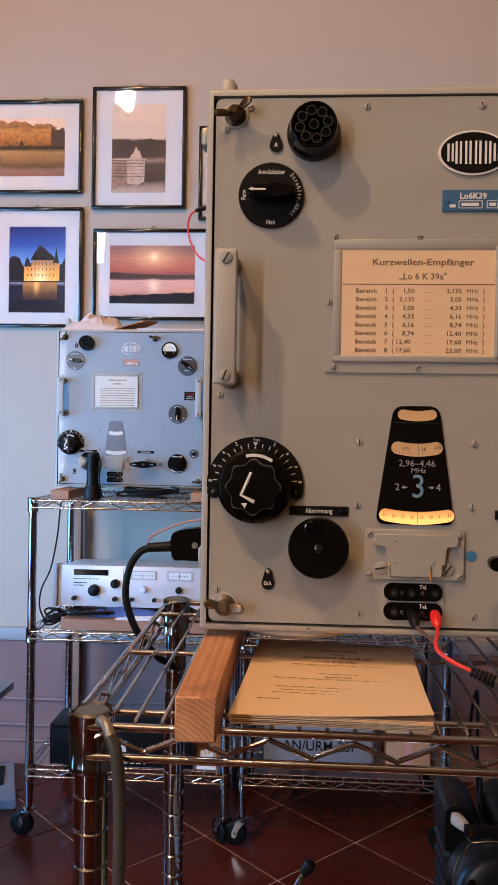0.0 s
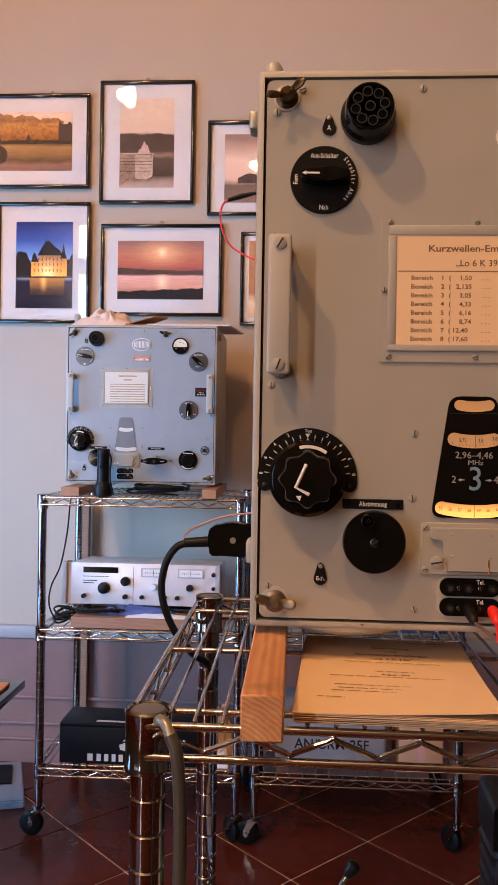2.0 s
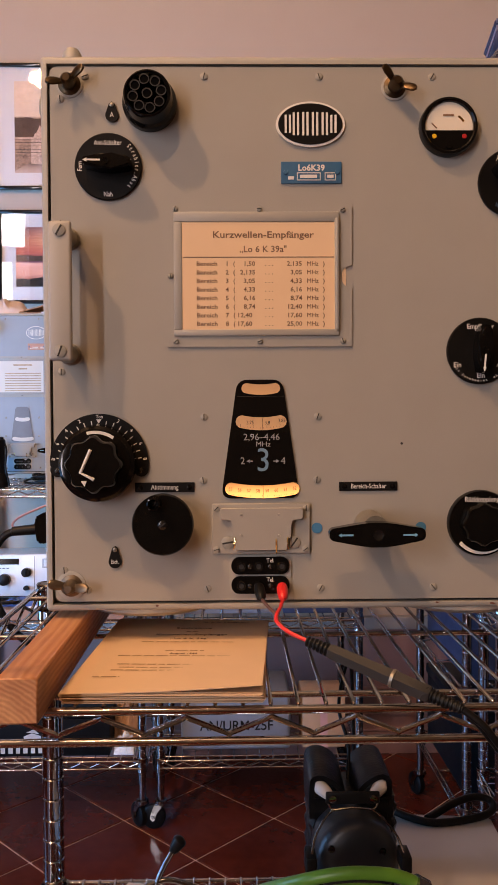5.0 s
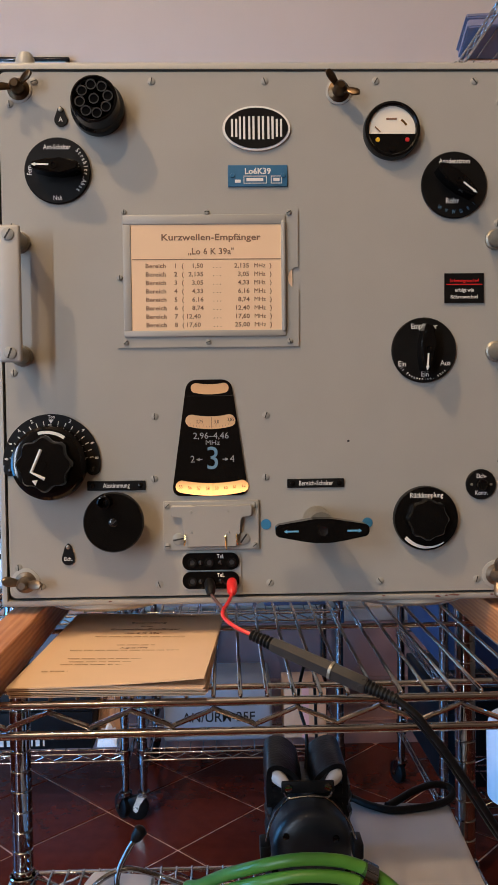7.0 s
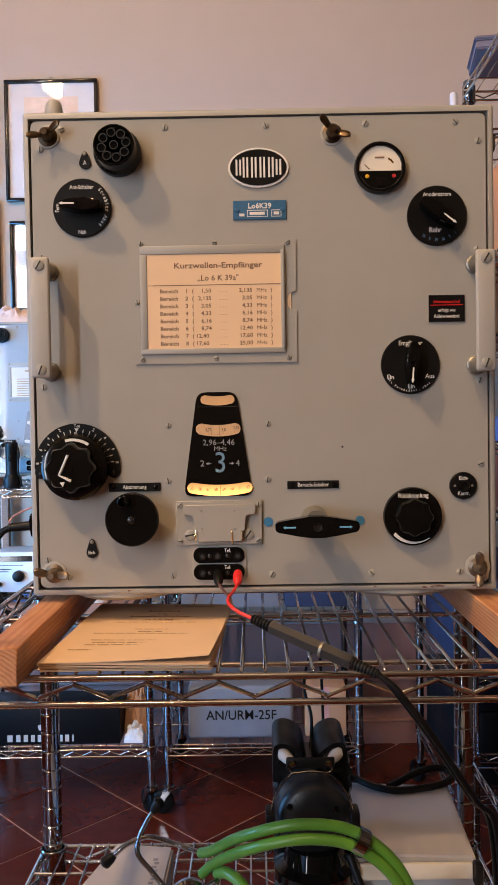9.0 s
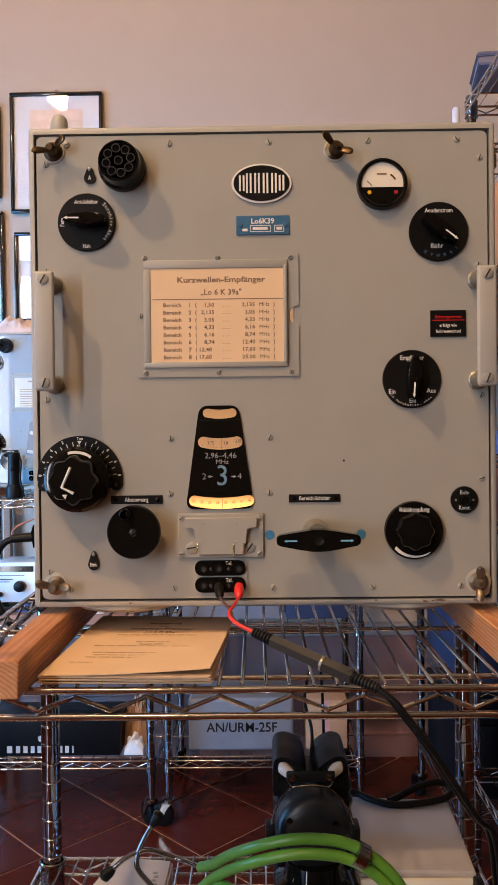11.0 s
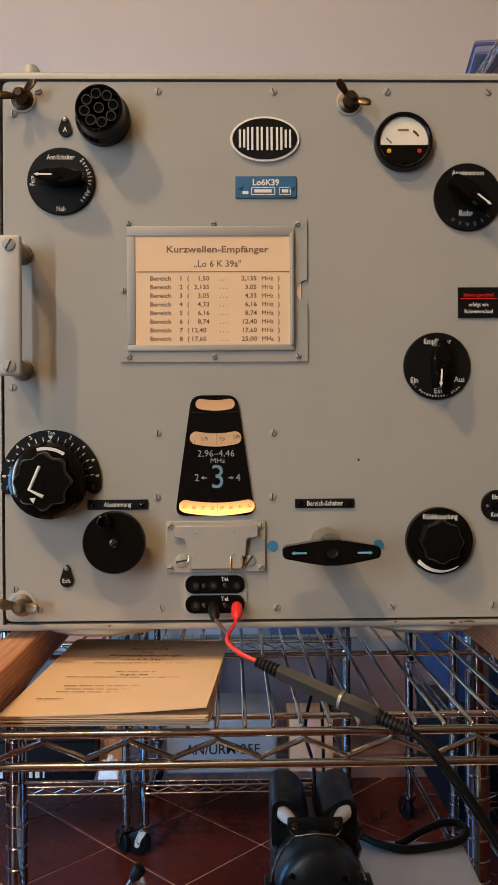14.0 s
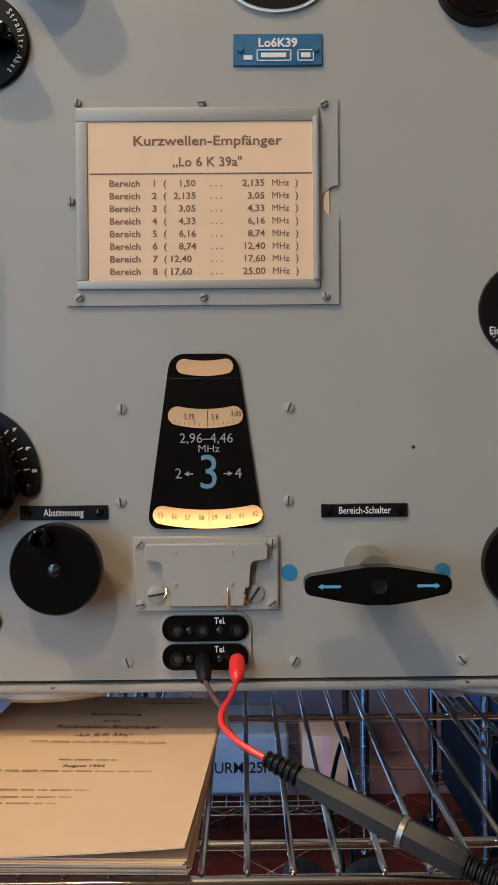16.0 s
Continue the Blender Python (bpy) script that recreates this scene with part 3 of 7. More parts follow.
INKS = dict(
    autumn=bands("photo_autumn_park", [(0, (0.22, 0.10, 0.07)), (0.16, (0.26, 0.12, 0.09)), (0.24, (0.11, 0.06, 0.025)), (0.33, (0.24, 0.12, 0.05)), (0.46, (0.33, 0.18, 0.07)), (0.53, (0.10, 0.06, 0.03)), (0.60, (0.60, 0.42, 0.30)), (1, (0.66, 0.47, 0.36))], wobble=0.12, wscale=4, grain=0.2, gscale=(6, 1, 30)),
    leaves=bands("photo_autumn_leaves", [(0, (0.03, 0.014, 0.008)), (0.22, (0.10, 0.04, 0.012)), (0.5, (0.30, 0.11, 0.03)), (0.85, (0.42, 0.18, 0.055)), (1, (0.30, 0.13, 0.05))], wobble=0.6, wscale=7, grain=0.45, gscale=(16, 1, 6)),
    bush=shader("photo_dark_bush", (0.035, 0.022, 0.016), 0.7, vary=0.4, scale=90, spec=0.08),
    sepia=bands("photo_sepia_water", [(0, (0.50, 0.36, 0.30)), (0.10, (0.34, 0.22, 0.17)), (0.17, (0.06, 0.035, 0.025)), (0.36, (0.10, 0.06, 0.045)), (0.40, (0.28, 0.17, 0.12)), (0.44, (0.09, 0.05, 0.035)), (0.62, (0.12, 0.07, 0.05)), (0.66, (0.60, 0.42, 0.31)), (1, (0.62, 0.44, 0.33))], wobble=0.07, wscale=6, grain=0.08, gscale=(8, 1, 14)),
    stonelight=shader("photo_pale_stone", (0.33, 0.22, 0.165), 0.7, vary=0.5, scale=160, spec=0.08),
    stone=shader("photo_stone_wall", (0.19, 0.115, 0.08), 0.7, vary=0.65, scale=120, spec=0.08),
    hedge=shader("photo_dark_hedge", (0.055, 0.032, 0.024), 0.7, vary=0.5, scale=110, spec=0.08),
    night=bands("photo_night_sky", [(0, (0.004, 0.005, 0.012)), (0.34, (0.010, 0.010, 0.025)), (0.40, (0.30, 0.32, 0.40)), (0.62, (0.10, 0.22, 0.42)), (0.80, (0.012, 0.06, 0.24)), (1, (0.004, 0.016, 0.10))], wobble=0.05, wscale=2, dim=0.9),
    castle=bands("photo_lit_castle", [(0, (0.95, 0.42, 0.10)), (0.35, (0.80, 0.30, 0.06)), (0.75, (0.50, 0.20, 0.06)), (1, (0.26, 0.12, 0.07))], wobble=0.2, wscale=9, spots=[(0.45, 0.1, 0.4, 0.8, (1.0, 0.75, 0.35))], grain=0.4, gscale=(22, 1, 14), dim=0.9),
    reflect=bands("photo_lit_water", [(0, (0.006, 0.006, 0.012)), (0.5, (0.10, 0.04, 0.02)), (1, (0.34, 0.14, 0.04))], wobble=0.25, wscale=6, spots=[(0.4, 0.9, 0.16, 1.0, (0.9, 0.42, 0.12))], grain=0.5, gscale=(9, 1, 50), dim=0.9),
    black=shader("photo_black", (0.008, 0.008, 0.010), 0.7, vary=0.3, spec=0.08),
    sunset=bands("photo_sunset_sky", [(0, (0.05, 0.025, 0.03)), (0.13, (0.30, 0.10, 0.08)), (0.24, (0.62, 0.28, 0.20)), (0.42, (0.66, 0.34, 0.27)), (0.44, (0.14, 0.06, 0.08)), (0.50, (0.22, 0.06, 0.07)), (0.60, (0.42, 0.10, 0.07)), (0.80, (0.48, 0.17, 0.10)), (1, (0.27, 0.12, 0.11))], wobble=0.05, wscale=3, spots=[(0.52, 0.80, 0.42, 0.36, (0.95, 0.48, 0.24)), (0.52, 0.80, 0.09, 0.13, (1.0, 0.80, 0.50)), (0.52, 0.30, 0.13, 0.26, (0.98, 0.66, 0.44))], grain=0.18, gscale=(5, 1, 60)),
    mist=bands("photo_misty_shore", [(0, (0.22, 0.13, 0.10)), (0.32, (0.14, 0.09, 0.07)), (0.42, (0.62, 0.42, 0.33)), (0.7, (0.70, 0.48, 0.38)), (1, (0.30, 0.18, 0.14))], wobble=0.14, wscale=3),
    wooden=bands("photo_brown_interior", [(0, (0.55, 0.30, 0.16)), (0.3, (0.75, 0.52, 0.36)), (0.4, (0.34, 0.14, 0.06)), (1, (0.42, 0.18, 0.08))], wobble=0.2, wscale=5),
)


def art_park(t, x0, x1, z0, z1, y):
    w, h = x1 - x0, z1 - z0
    sheet(t, "print", x0, x1, z0, z1, y, INKS["autumn"])
    tops = [v * h * (1.0 - 0.30 * max(0, i / 79 - 0.35)) for i, v in enumerate(rolling(80, 0.40, 0.50, 17, 9))]
    silhouette(t, "printed_crowns", x0, x0 + w * 0.90, z0 + h * 0.49, tops, y - 0.0007, INKS["leaves"])
    silhouette(t, "printed_crowns", x0 + w * 0.84, x1, z0 + h * 0.49, [v * h for v in rolling(24, 0.26, 0.35, 4, 4)], y - 0.0009, INKS["hedge"])
    silhouette(t, "printed_trees", x0, x1, z0 + h * 0.46, [v * h for v in rolling(60, 0.03, 0.07, 3, 22)], y - 0.0012, INKS["bush"])
    for k, (u, hh) in enumerate(((0.05, 0.08), (0.16, 0.09), (0.27, 0.08), (0.36, 0.10), (0.49, 0.17), (0.58, 0.09), (0.67, 0.08), (0.76, 0.07), (0.94, 0.10))):
        silhouette(t, "printed_conifer", x0 + w * (u - 0.30 * hh), x0 + w * (u + 0.30 * hh), z0 + h * 0.455, [0.0, h * hh * 0.6, h * hh, h * hh * 0.6, 0.0], y - 0.0015, INKS["bush"])
    part("printed_bush", Lathe((x0 + w * 0.14, y - 0.0010, z0 + h * 0.27), [(w * 0.105, -0.0003), (w * 0.105, 0.0003)], 28), INKS["bush"], t)


def art_wall(t, x0, x1, z0, z1, y):
    w, h = x1 - x0, z1 - z0
    sheet(t, "print", x0, x1, z0, z1, y, INKS["sepia"])
    silhouette(t, "printed_hedge", x0, x1, z0 + h * 0.42, [v * h for v in rolling(60, 0.150, 0.195, 5, 6)], y - 0.0008, INKS["hedge"])
    # a long wall running back to the left of its corner pedestal
    wall = [(x0, z0 + h * 0.02), (x0, z0 + h * 0.39), (x0 + w * 0.30, z0 + h * 0.375), (x0 + w * 0.30, z0 + h * 0.12)]
    part("printed_wall", slab(bmesh.new(), list(reversed(wall)), y - 0.0013, y - 0.0008), INKS["stone"], t)
    ped = [(x0 + w * 0.29, z0 + h * 0.10), (x0 + w * 0.29, z0 + h * 0.37), (x0 + w * 0.62, z0 + h * 0.375), (x0 + w * 0.61, z0 + h * 0.13), (x0 + w * 0.50, z0 + h * 0.09)]
    part("printed_pedestal", slab(bmesh.new(), list(reversed(ped)), y - 0.0016, y - 0.0010), INKS["stonelight"], t)
    for k in range(6):
        sheet(t, "printed_joint", x0, x0 + w * 0.60, z0 + h * (0.365 - 0.037 * k), z0 + h * (0.369 - 0.037 * k), y - 0.0019, INKS["hedge"])
    sheet(t, "printed_coping", x0, x0 + w * 0.63, z0 + h * 0.370, z0 + h * 0.386, y - 0.0022, INKS["stonelight"])
    silhouette(t, "printed_statue", x0 + w * 0.34, x0 + w * 0.56, z0 + h * 0.385, [h * v for v in (0.01, 0.035, 0.05, 0.045, 0.06, 0.085, 0.10, 0.125, 0.13, 0.115, 0.085, 0.09, 0.095, 0.06, 0.035, 0.01)], y - 0.0020, INKS["stonelight"])


def art_castle(t, x0, x1, z0, z1, y):
    w, h = x1 - x0, z1 - z0
    sheet(t, "print", x0, x1, z0, z1, y, INKS["night"])
    silhouette(t, "printed_trees", x0, x0 + w * 0.34, z0 + h * 0.37, [v * h for v in (0.24, 0.27, 0.29, 0.28, 0.29, 0.27, 0.28, 0.25, 0.20, 0.18, 0.10, 0.05, 0.0)], y - 0.0008, INKS["black"])
    silhouette(t, "printed_trees", x0 + w * 0.82, x1, z0 + h * 0.37, [v * h for v in (0.0, 0.07, 0.12, 0.20, 0.19, 0.24, 0.26)], y - 0.0008, INKS["black"])
    silhouette(t, "printed_castle", x0 + w * 0.27, x0 + w * 0.90, z0 + h * 0.365, [v * h for v in (0.17, 0.18, 0.19, 0.22, 0.25, 0.26, 0.27, 0.27, 0.26, 0.25, 0.25, 0.25, 0.24, 0.23, 0.22)], y - 0.0011, INKS["castle"])
    # steep slate roofs and pointed turrets
    for a, b, zz, tops in ((0.27, 0.40, 0.535, (0.0, 0.09, 0.11, 0.06, 0.0)), (0.38, 0.86, 0.610, (0.0, 0.05, 0.10, 0.14, 0.17, 0.165, 0.13, 0.10, 0.08, 0.06, 0.02, 0.0)), (0.50, 0.53, 0.70, (0.0, 0.12, 0.0)), (0.78, 0.90, 0.575, (0.0, 0.06, 0.18, 0.06, 0.0)), (0.42, 0.50, 0.62, (0.0, 0.10, 0.0))):
        silhouette(t, "printed_roof", x0 + w * a, x0 + w * b, z0 + h * zz, [v * h for v in tops], y - 0.0014, INKS["black"])
    for k in range(8):
        xx = x0 + w * (0.33 + 0.066 * k)
        for zz in (0.42, 0.49, 0.55):
            sheet(t, "printed_window", xx, xx + w * 0.014, z0 + h * zz, z0 + h * (zz + 0.030), y - 0.0017, INKS["hedge"])
    sheet(t, "printed_shore", x0, x1, z0 + h * 0.352, z0 + h * 0.368, y - 0.0016, INKS["black"])
    sheet(t, "printed_reflection", x0 + w * 0.25, x0 + w * 0.86, z0 + h * 0.15, z0 + h * 0.352, y - 0.0012, INKS["reflect"])


def art_sunset(t, x0, x1, z0, z1, y):
    w, h = x1 - x0, z1 - z0
    sheet(t, "print", x0, x1, z0, z1, y, INKS["sunset"])
    silhouette(t, "printed_shore", x0, x1, z0, [h * (0.10 + 0.07 * i / 59) + h * v for i, v in enumerate(rolling(60, 0.0, 0.04, 8, 12))], y - 0.0008, INKS["black"])
    silhouette(t, "printed_hills", x0, x1, z0 + h * 0.43, [v * h for v in (0.10, 0.105, 0.09, 0.085, 0.07, 0.075, 0.07, 0.06, 0.055, 0.065, 0.07)], y - 0.0008, INKS["hedge"])


def art_mist(t, x0, x1, z0, z1, y):
    w, h = x1 - x0, z1 - z0
    sheet(t, "print", x0, x1, z0, z1, y, INKS["mist"])
    silhouette(t, "printed_island", x0 + w * 0.15, x1, z0 + h * 0.28, [v * h for v in (0.08, 0.15, 0.12, 0.14, 0.13, 0.1, 0.12, 0.1)], y - 0.0008, INKS["hedge"])


def art_room(t, x0, x1, z0, z1, y):
    sheet(t, "print", x0, x1, z0, z1, y, INKS["wooden"])


picture(-1.420, -0.969, 2.119, 2.466, (0.14, 0.85, 0.19, 0.81), art_park, "black-framed photograph of autumn trees in a park", 0.68)
picture(-0.932, -0.583, 2.061, 2.511, (0.21, 0.785, 0.135, 0.86), art_wall, "black-framed sepia photograph of a garden wall by water")
picture(-1.311, -0.962, 1.622, 2.068, (0.2, 0.81, 0.125, 0.84), art_castle, "black-framed photograph of a lit castle at night")
picture(-0.923, -0.474, 1.651, 1.988, (0.14, 0.845, 0.185, 0.82), art_sunset, "black-framed photograph of a red sunset over water")
picture(-0.534, -0.085, 2.019, 2.363, (0.14, 0.86, 0.14, 0.86), art_mist, "black-framed sepia photograph of a misty shore")
picture(-0.408, 0.042, 1.620, 1.959, (0.07, 0.93, 0.085, 0.91), art_room, "black-framed photograph of a brown wooden interior")


# ---- wire racks ----
POLE_CACHE = {}


def pole_mesh(h, r):
    key = (round(h, 3), r)
    if key not in POLE_CACHE:
        prof, z = [(r, 0.0)], 0.0254
        while z < h - 0.01:
            prof += [(r, z - 0.0015), (r - 0.0013, z - 0.0002), (r - 0.0013, z + 0.0002), (r, z + 0.0015)]
            z += 0.0254
        prof.append((r, h))
        POLE_CACHE[key] = mesh_of("post", Lathe((0, 0, 0), prof, 20, "z"), M["pole"])
    return POLE_CACHE[key]


CASTER = {}


def caster(parent, x, y, turn):
    if not CASTER:
        CASTER["wheel"] = mesh_of("tyre", Lathe((0, 0, 0.0), [(0.012, -0.012), (0.030, -0.012), (0.036, -0.008), (0.037, 0), (0.036, 0.008), (0.030, 0.012), (0.012, 0.012)], 24, "x"), M["rubber"])
        bm = Lathe((0, 0, 0), [(0.011, 0.145), (0.011, 0.090), (0.019, 0.088), (0.019, 0.080), (0.013, 0.076)], 16, "z")
        for s in (-1, 1):
            arm = [(-0.012, 0.081), (0.015, 0.081), (0.029, 0.046), (0.029, 0.032), (0.022, 0.027), (0.015, 0.032), (0.010, 0.050)]
            sides = [[bm.verts.new((s * 0.0155 + off, y, z)) for y, z in arm] for off in (-0.0012, 0.0012)]
            bm.faces.new(sides[0]), bm.faces.new(sides[1])
            for i in range(7):
                bm.faces.new((sides[0][i], sides[0][(i + 1) % 7], sides[1][(i + 1) % 7], sides[1][i]))
        box(bm, -0.017, 0.017, -0.012, 0.016, 0.074, 0.080, 0.001)
        lathe(bm, (0, 0.022, 0.0372), [(0.006, -0.020), (0.006, 0.020)], 10, "x")
        CASTER["fork"] = mesh_of("caster", bm, M["pole"])
    f = share("caster", CASTER["fork"], (x, y, 0), parent)
    f.rotation_euler = (0, 0, radians(turn))
    w = new("wheel", CASTER["wheel"])
    w.parent = f
    w.location = (0, 0.022, 0.0372)
    return f


def wire_rack(x0, x1, y0, y1, levels, top, label, casters=False, foot=0.0, wires=(), r=0.0127, front_only=()):
    """Chrome shelving: x0..y1 are the post centres; levels: shelf heights (top of the wires)."""
    t = thing("wire_rack", ((x0 + x1) / 2, (y0 + y1) / 2, 0), label, "shelving rack", "chrome wire racks")
    base = 0.14 if casters else foot
    for k, (x, y) in enumerate(((x0, y0), (x1, y0), (x0, y1), (x1, y1))):
        share("post", pole_mesh(top - 0.004 - base, r), (x, y, base), t)
        part("post_cap", Lathe((x, y, 0), [(r + 0.0012, top - 0.012), (r + 0.0012, top - 0.002), (r - 0.001, top)], 20, "z"), M["capplastic"], t)
        if casters:
            caster(t, x, y, (82, 35, 20, 200)[k])
        else:
            part("foot", Lathe((x, y, 0), [(0.014, 0.0), (0.016, 0.006), (0.010, 0.02), (0.010, foot)], 12, "z"), M["rubber"], t)
    e = r + 0.001
    for li, z in enumerate(levels):
        s = part("shelf", rail_loop(x0, x1, y0, y1, z - 0.0055, e), M["chrome"], t)
        part("lower_rail", rail_loop(x0, x1, y0, y1, z - 0.0275, e), M["chrome"], s)
        for a, b in (((x0, y0 - e), (x1, y0 - e)), ((x0, y1 + e), (x1, y1 + e)), ((x0 - e, y0), (x0 - e, y1)), ((x1 + e, y0), (x1 + e, y1))):
            part("truss", truss(a, b, z), M["chrome"], s)
        for x, y in ((x0, y0), (x1, y0), (x0, y1), (x1, y1)):
            part("corner_sleeve", Lathe((x, y, 0), [(0.0142, z - 0.008), (0.0146, z + 0.0012), (0.0162, z + 0.0024), (0.0172, z + 0.0012), (0.0167, z - 0.0015), (0.0163, z - 0.0360), (0.0171, z - 0.0385), (0.0168, z - 0.0410), (0.0135, z - 0.0420)], 20, "z"), M["pole"], s)
        # long wires from front to back, lying on two or three cross wires
        n = int(round((x1 - x0 - 0.01) / 0.0196))
        if z not in wires:
            n = n // 2
        w = mesh_of("wire", Tube([(0, y0 - e - 0.0008, 0), (0, y0 - e, 0), (0, y0 - e + 0.0010, 0), (0, y1 + e - 0.0010, 0), (0, y1 + e, 0), (0, y1 + e + 0.0008, 0)], 0, 8, radii=[0.0004, 0.0012, 0.0016, 0.0016, 0.0012, 0.0004]), M["chrome"])
        for i in range(n):
            share("wire", w, (x0 + 0.005 + (x1 - x0 - 0.01) * (i + 0.5) / n, 0, z - 0.0016), s)
        for f in (0.044, 0.457, 0.87):
            yy = y0 + (y1 - y0) * f
            part("cross_wire", Tube([(x0 - e, yy, z - 0.0056), (x1 + e, yy, z - 0.0056)], 0.0024, 10), M["chrome"], s)
    return t


def rail_loop(x0, x1, y0, y1, z, e):
    c = 0.006
    pts = [(x0, y0 - e), (x1, y0 - e), (x1 + e, y0), (x1 + e, y1), (x1, y1 + e), (x0, y1 + e), (x0 - e, y1), (x0 - e, y0), (x0, y0 - e)]
    return Tube([(x, y, z) for x, y in pts], 0.0031, 10)


def truss(a, b, z):
    """The zigzag wire between the two rails of one side."""
    lo, hi = z - 0.0228, z - 0.0100
    d = Vector((b[0] - a[0], b[1] - a[1], 0))
    u, n = d.normalized(), int(round((d.length - 0.0205) / 0.0602))
    step = (d.length - 0.0205) / n / 2
    base = Vector((a[0], a[1], 0))
    pts = [base + Vector((0, 0, (lo + hi) / 2))]
    for i in range(2 * n + 1):
        z1, k = (lo, 1) if i % 2 else (hi, -1)
        c = base + u * (0.0112 + step * i)
        for du in (-0.0036, -0.0022, 0, 0.0022, 0.0036):
            pts.append(c + u * du + Vector((0, 0, z1 + k * (0.0004 + abs(du) * 0.42 - 0.0004 * (du == 0)))))
    pts.append(base + d + Vector((0, 0, (lo + hi) / 2)))
    return Tube(pts, 0.0020, 8)


SHELF = 1.0195
LOW = 0.645
RACK = wire_rack(-0.300, 0.262, -0.108, 0.300, (SHELF, LOW, 0.25), 1.0215, "chrome wire rack carrying the receiver on wooden blocks", foot=0.02, wires=(SHELF, LOW))
REAR = wire_rack(-0.955, -0.357, 1.70, 2.11, (1.030, 0.632, 0.215), 1.032, "low chrome wire rack on casters by the wall", casters=True, wires=(1.030,))
REAR2 = wire_rack(-0.302, 0.295, 1.70, 2.11, (1.030, 0.632, 0.215), 1.31, "chrome wire rack on casters by the wall", casters=True)


# ---- the receiver ----
def screw(t, x, z, y=0.0, r=0.0032, turn=0.0, proud=0.0011, mat="screwpaint"):
    s = part("screw", Lathe((x, y, z), [(r, 0), (r, -proud * 0.6), (r * 0.75, -proud), (0.0004, -proud * 1.15)], 12), M[mat], t)
    c, sn = math.cos(radians(turn)), math.sin(radians(turn))
    L, W = r * 0.85, r * 0.13
    q = [(x + c * u - sn * v, z + sn * u + c * v) for u, v in ((-L, -W), (L, -W), (L, W), (-L, W))]
    part("slot", slab(bmesh.new(), q, y - proud * 1.22, y - proud * 0.6), M["slot"], s)
    return s


def wing_nut(t, x, z, turn, y=0.0, mat="bronze"):
    nut = part("wing_nut", Lathe((x, y, z), [(0.0095, 0), (0.0095, -0.0015), (0.0060, -0.003), (0.0052, -0.013), (0.003, -0.016)], 18), M[mat], t, "browned brass wing nut" if mat == "bronze" else "dull steel wing nut")
    ring = 0.0112 if mat == "bronze" else 0.0124
    part("washer", Lathe((x, y, z), [(ring, 0.0002), (ring, -0.0008), (ring - 0.0014, -0.0012)], 24), M["case"], nut)
    c, s = math.cos(radians(turn)), math.sin(radians(turn))
    for k in (-1, 1):
        bm = bmesh.new()
        line = ((0.003, 0.0085, 0.0030), (0.006, 0.0110, 0.0034), (0.0095, 0.0135, 0.0042), (0.0130, 0.0150, 0.0043), (0.0155, 0.0160, 0.0034), (0.0168, 0.0163, 0.0012))
        rows = []
        for d, up, w in line:
            px, pz = x + k * c * d - s * 0.16 * d, z + k * s * d + c * 0.16 * d
            ring = []
            for q in range(10):
                g = 2 * math.pi * q / 10
                o, v = w * math.cos(g), 0.0015 * math.sin(g)
                ring.append(bm.verts.new((px - s * o * 0.95 + k * c * v * 0.5, y - up + o * 0.25 + v, pz + c * o * 0.95 + k * s * v * 0.5)))
            rows.append(ring)
        for a, b in zip(rows, rows[1:]):
            for q in range(10):
                bm.faces.new((a[q], a[(q + 1) % 10], b[(q + 1) % 10], b[q]))
        bm.faces.new(rows[0]), bm.faces.new(rows[-1])
        part("wing", bm, M[mat], nut)


def disc(t, name, x, z, r, y=0.0, thick=0.003, mat="plate"):
    return part(name, Lathe((x, y, z), [(r, 0), (r, -thick * 0.7), (r - 0.0008, -thick)], 44), M[mat], t)


def pointer_knob(d, x, z, turn, y, size=1.0, arrow=True):
    """A bar-shaped switch knob with a white arrow at its tip."""
    a = radians(turn)
    c, s = math.cos(a), math.sin(a)
    out = []
    half = ((0.0190, 0.0016), (0.0178, 0.0030), (0.0060, 0.0058), (-0.0050, 0.0062), (-0.0170, 0.0046), (-0.0205, 0.0026))
    for u, v in [*half, *((p, -q) for p, q in reversed(half))]:
        out.append((x + size * (c * u - s * v), z + size * (s * u + c * v)))
    bm = slab(bmesh.new(), list(reversed(out)), y - 0.0165, y)
    bmesh.ops.bevel(bm, geom=[e for e in bm.edges if all(v.co.y < y - 0.01 for v in e.verts)], offset=0.0016, segments=2, affect="EDGES")
    k = part("knob", bm, M["bakelite"], d)
    part("knob_screw", Lathe((x, y - 0.0163, z), [(0.0034, 0), (0.0034, -0.0012), (0.0020, -0.0012), (0.0012, -0.0004)], 14), M["bakelite"], d)
    if arrow:
        tip = []
        for u, v in ((0.0186, 0.0), (0.0150, 0.0016), (0.0150, 0.0007), (0.0040, 0.0007), (0.0040, -0.0007), (0.0150, -0.0007), (0.0150, -0.0016)):
            tip.append((x + size * (c * u - s * v), z + size * (s * u + c * v)))
        part("pointer", slab(bmesh.new(), list(reversed(tip)), y - 0.0169, y - 0.0163), M["white"], d)
    return k


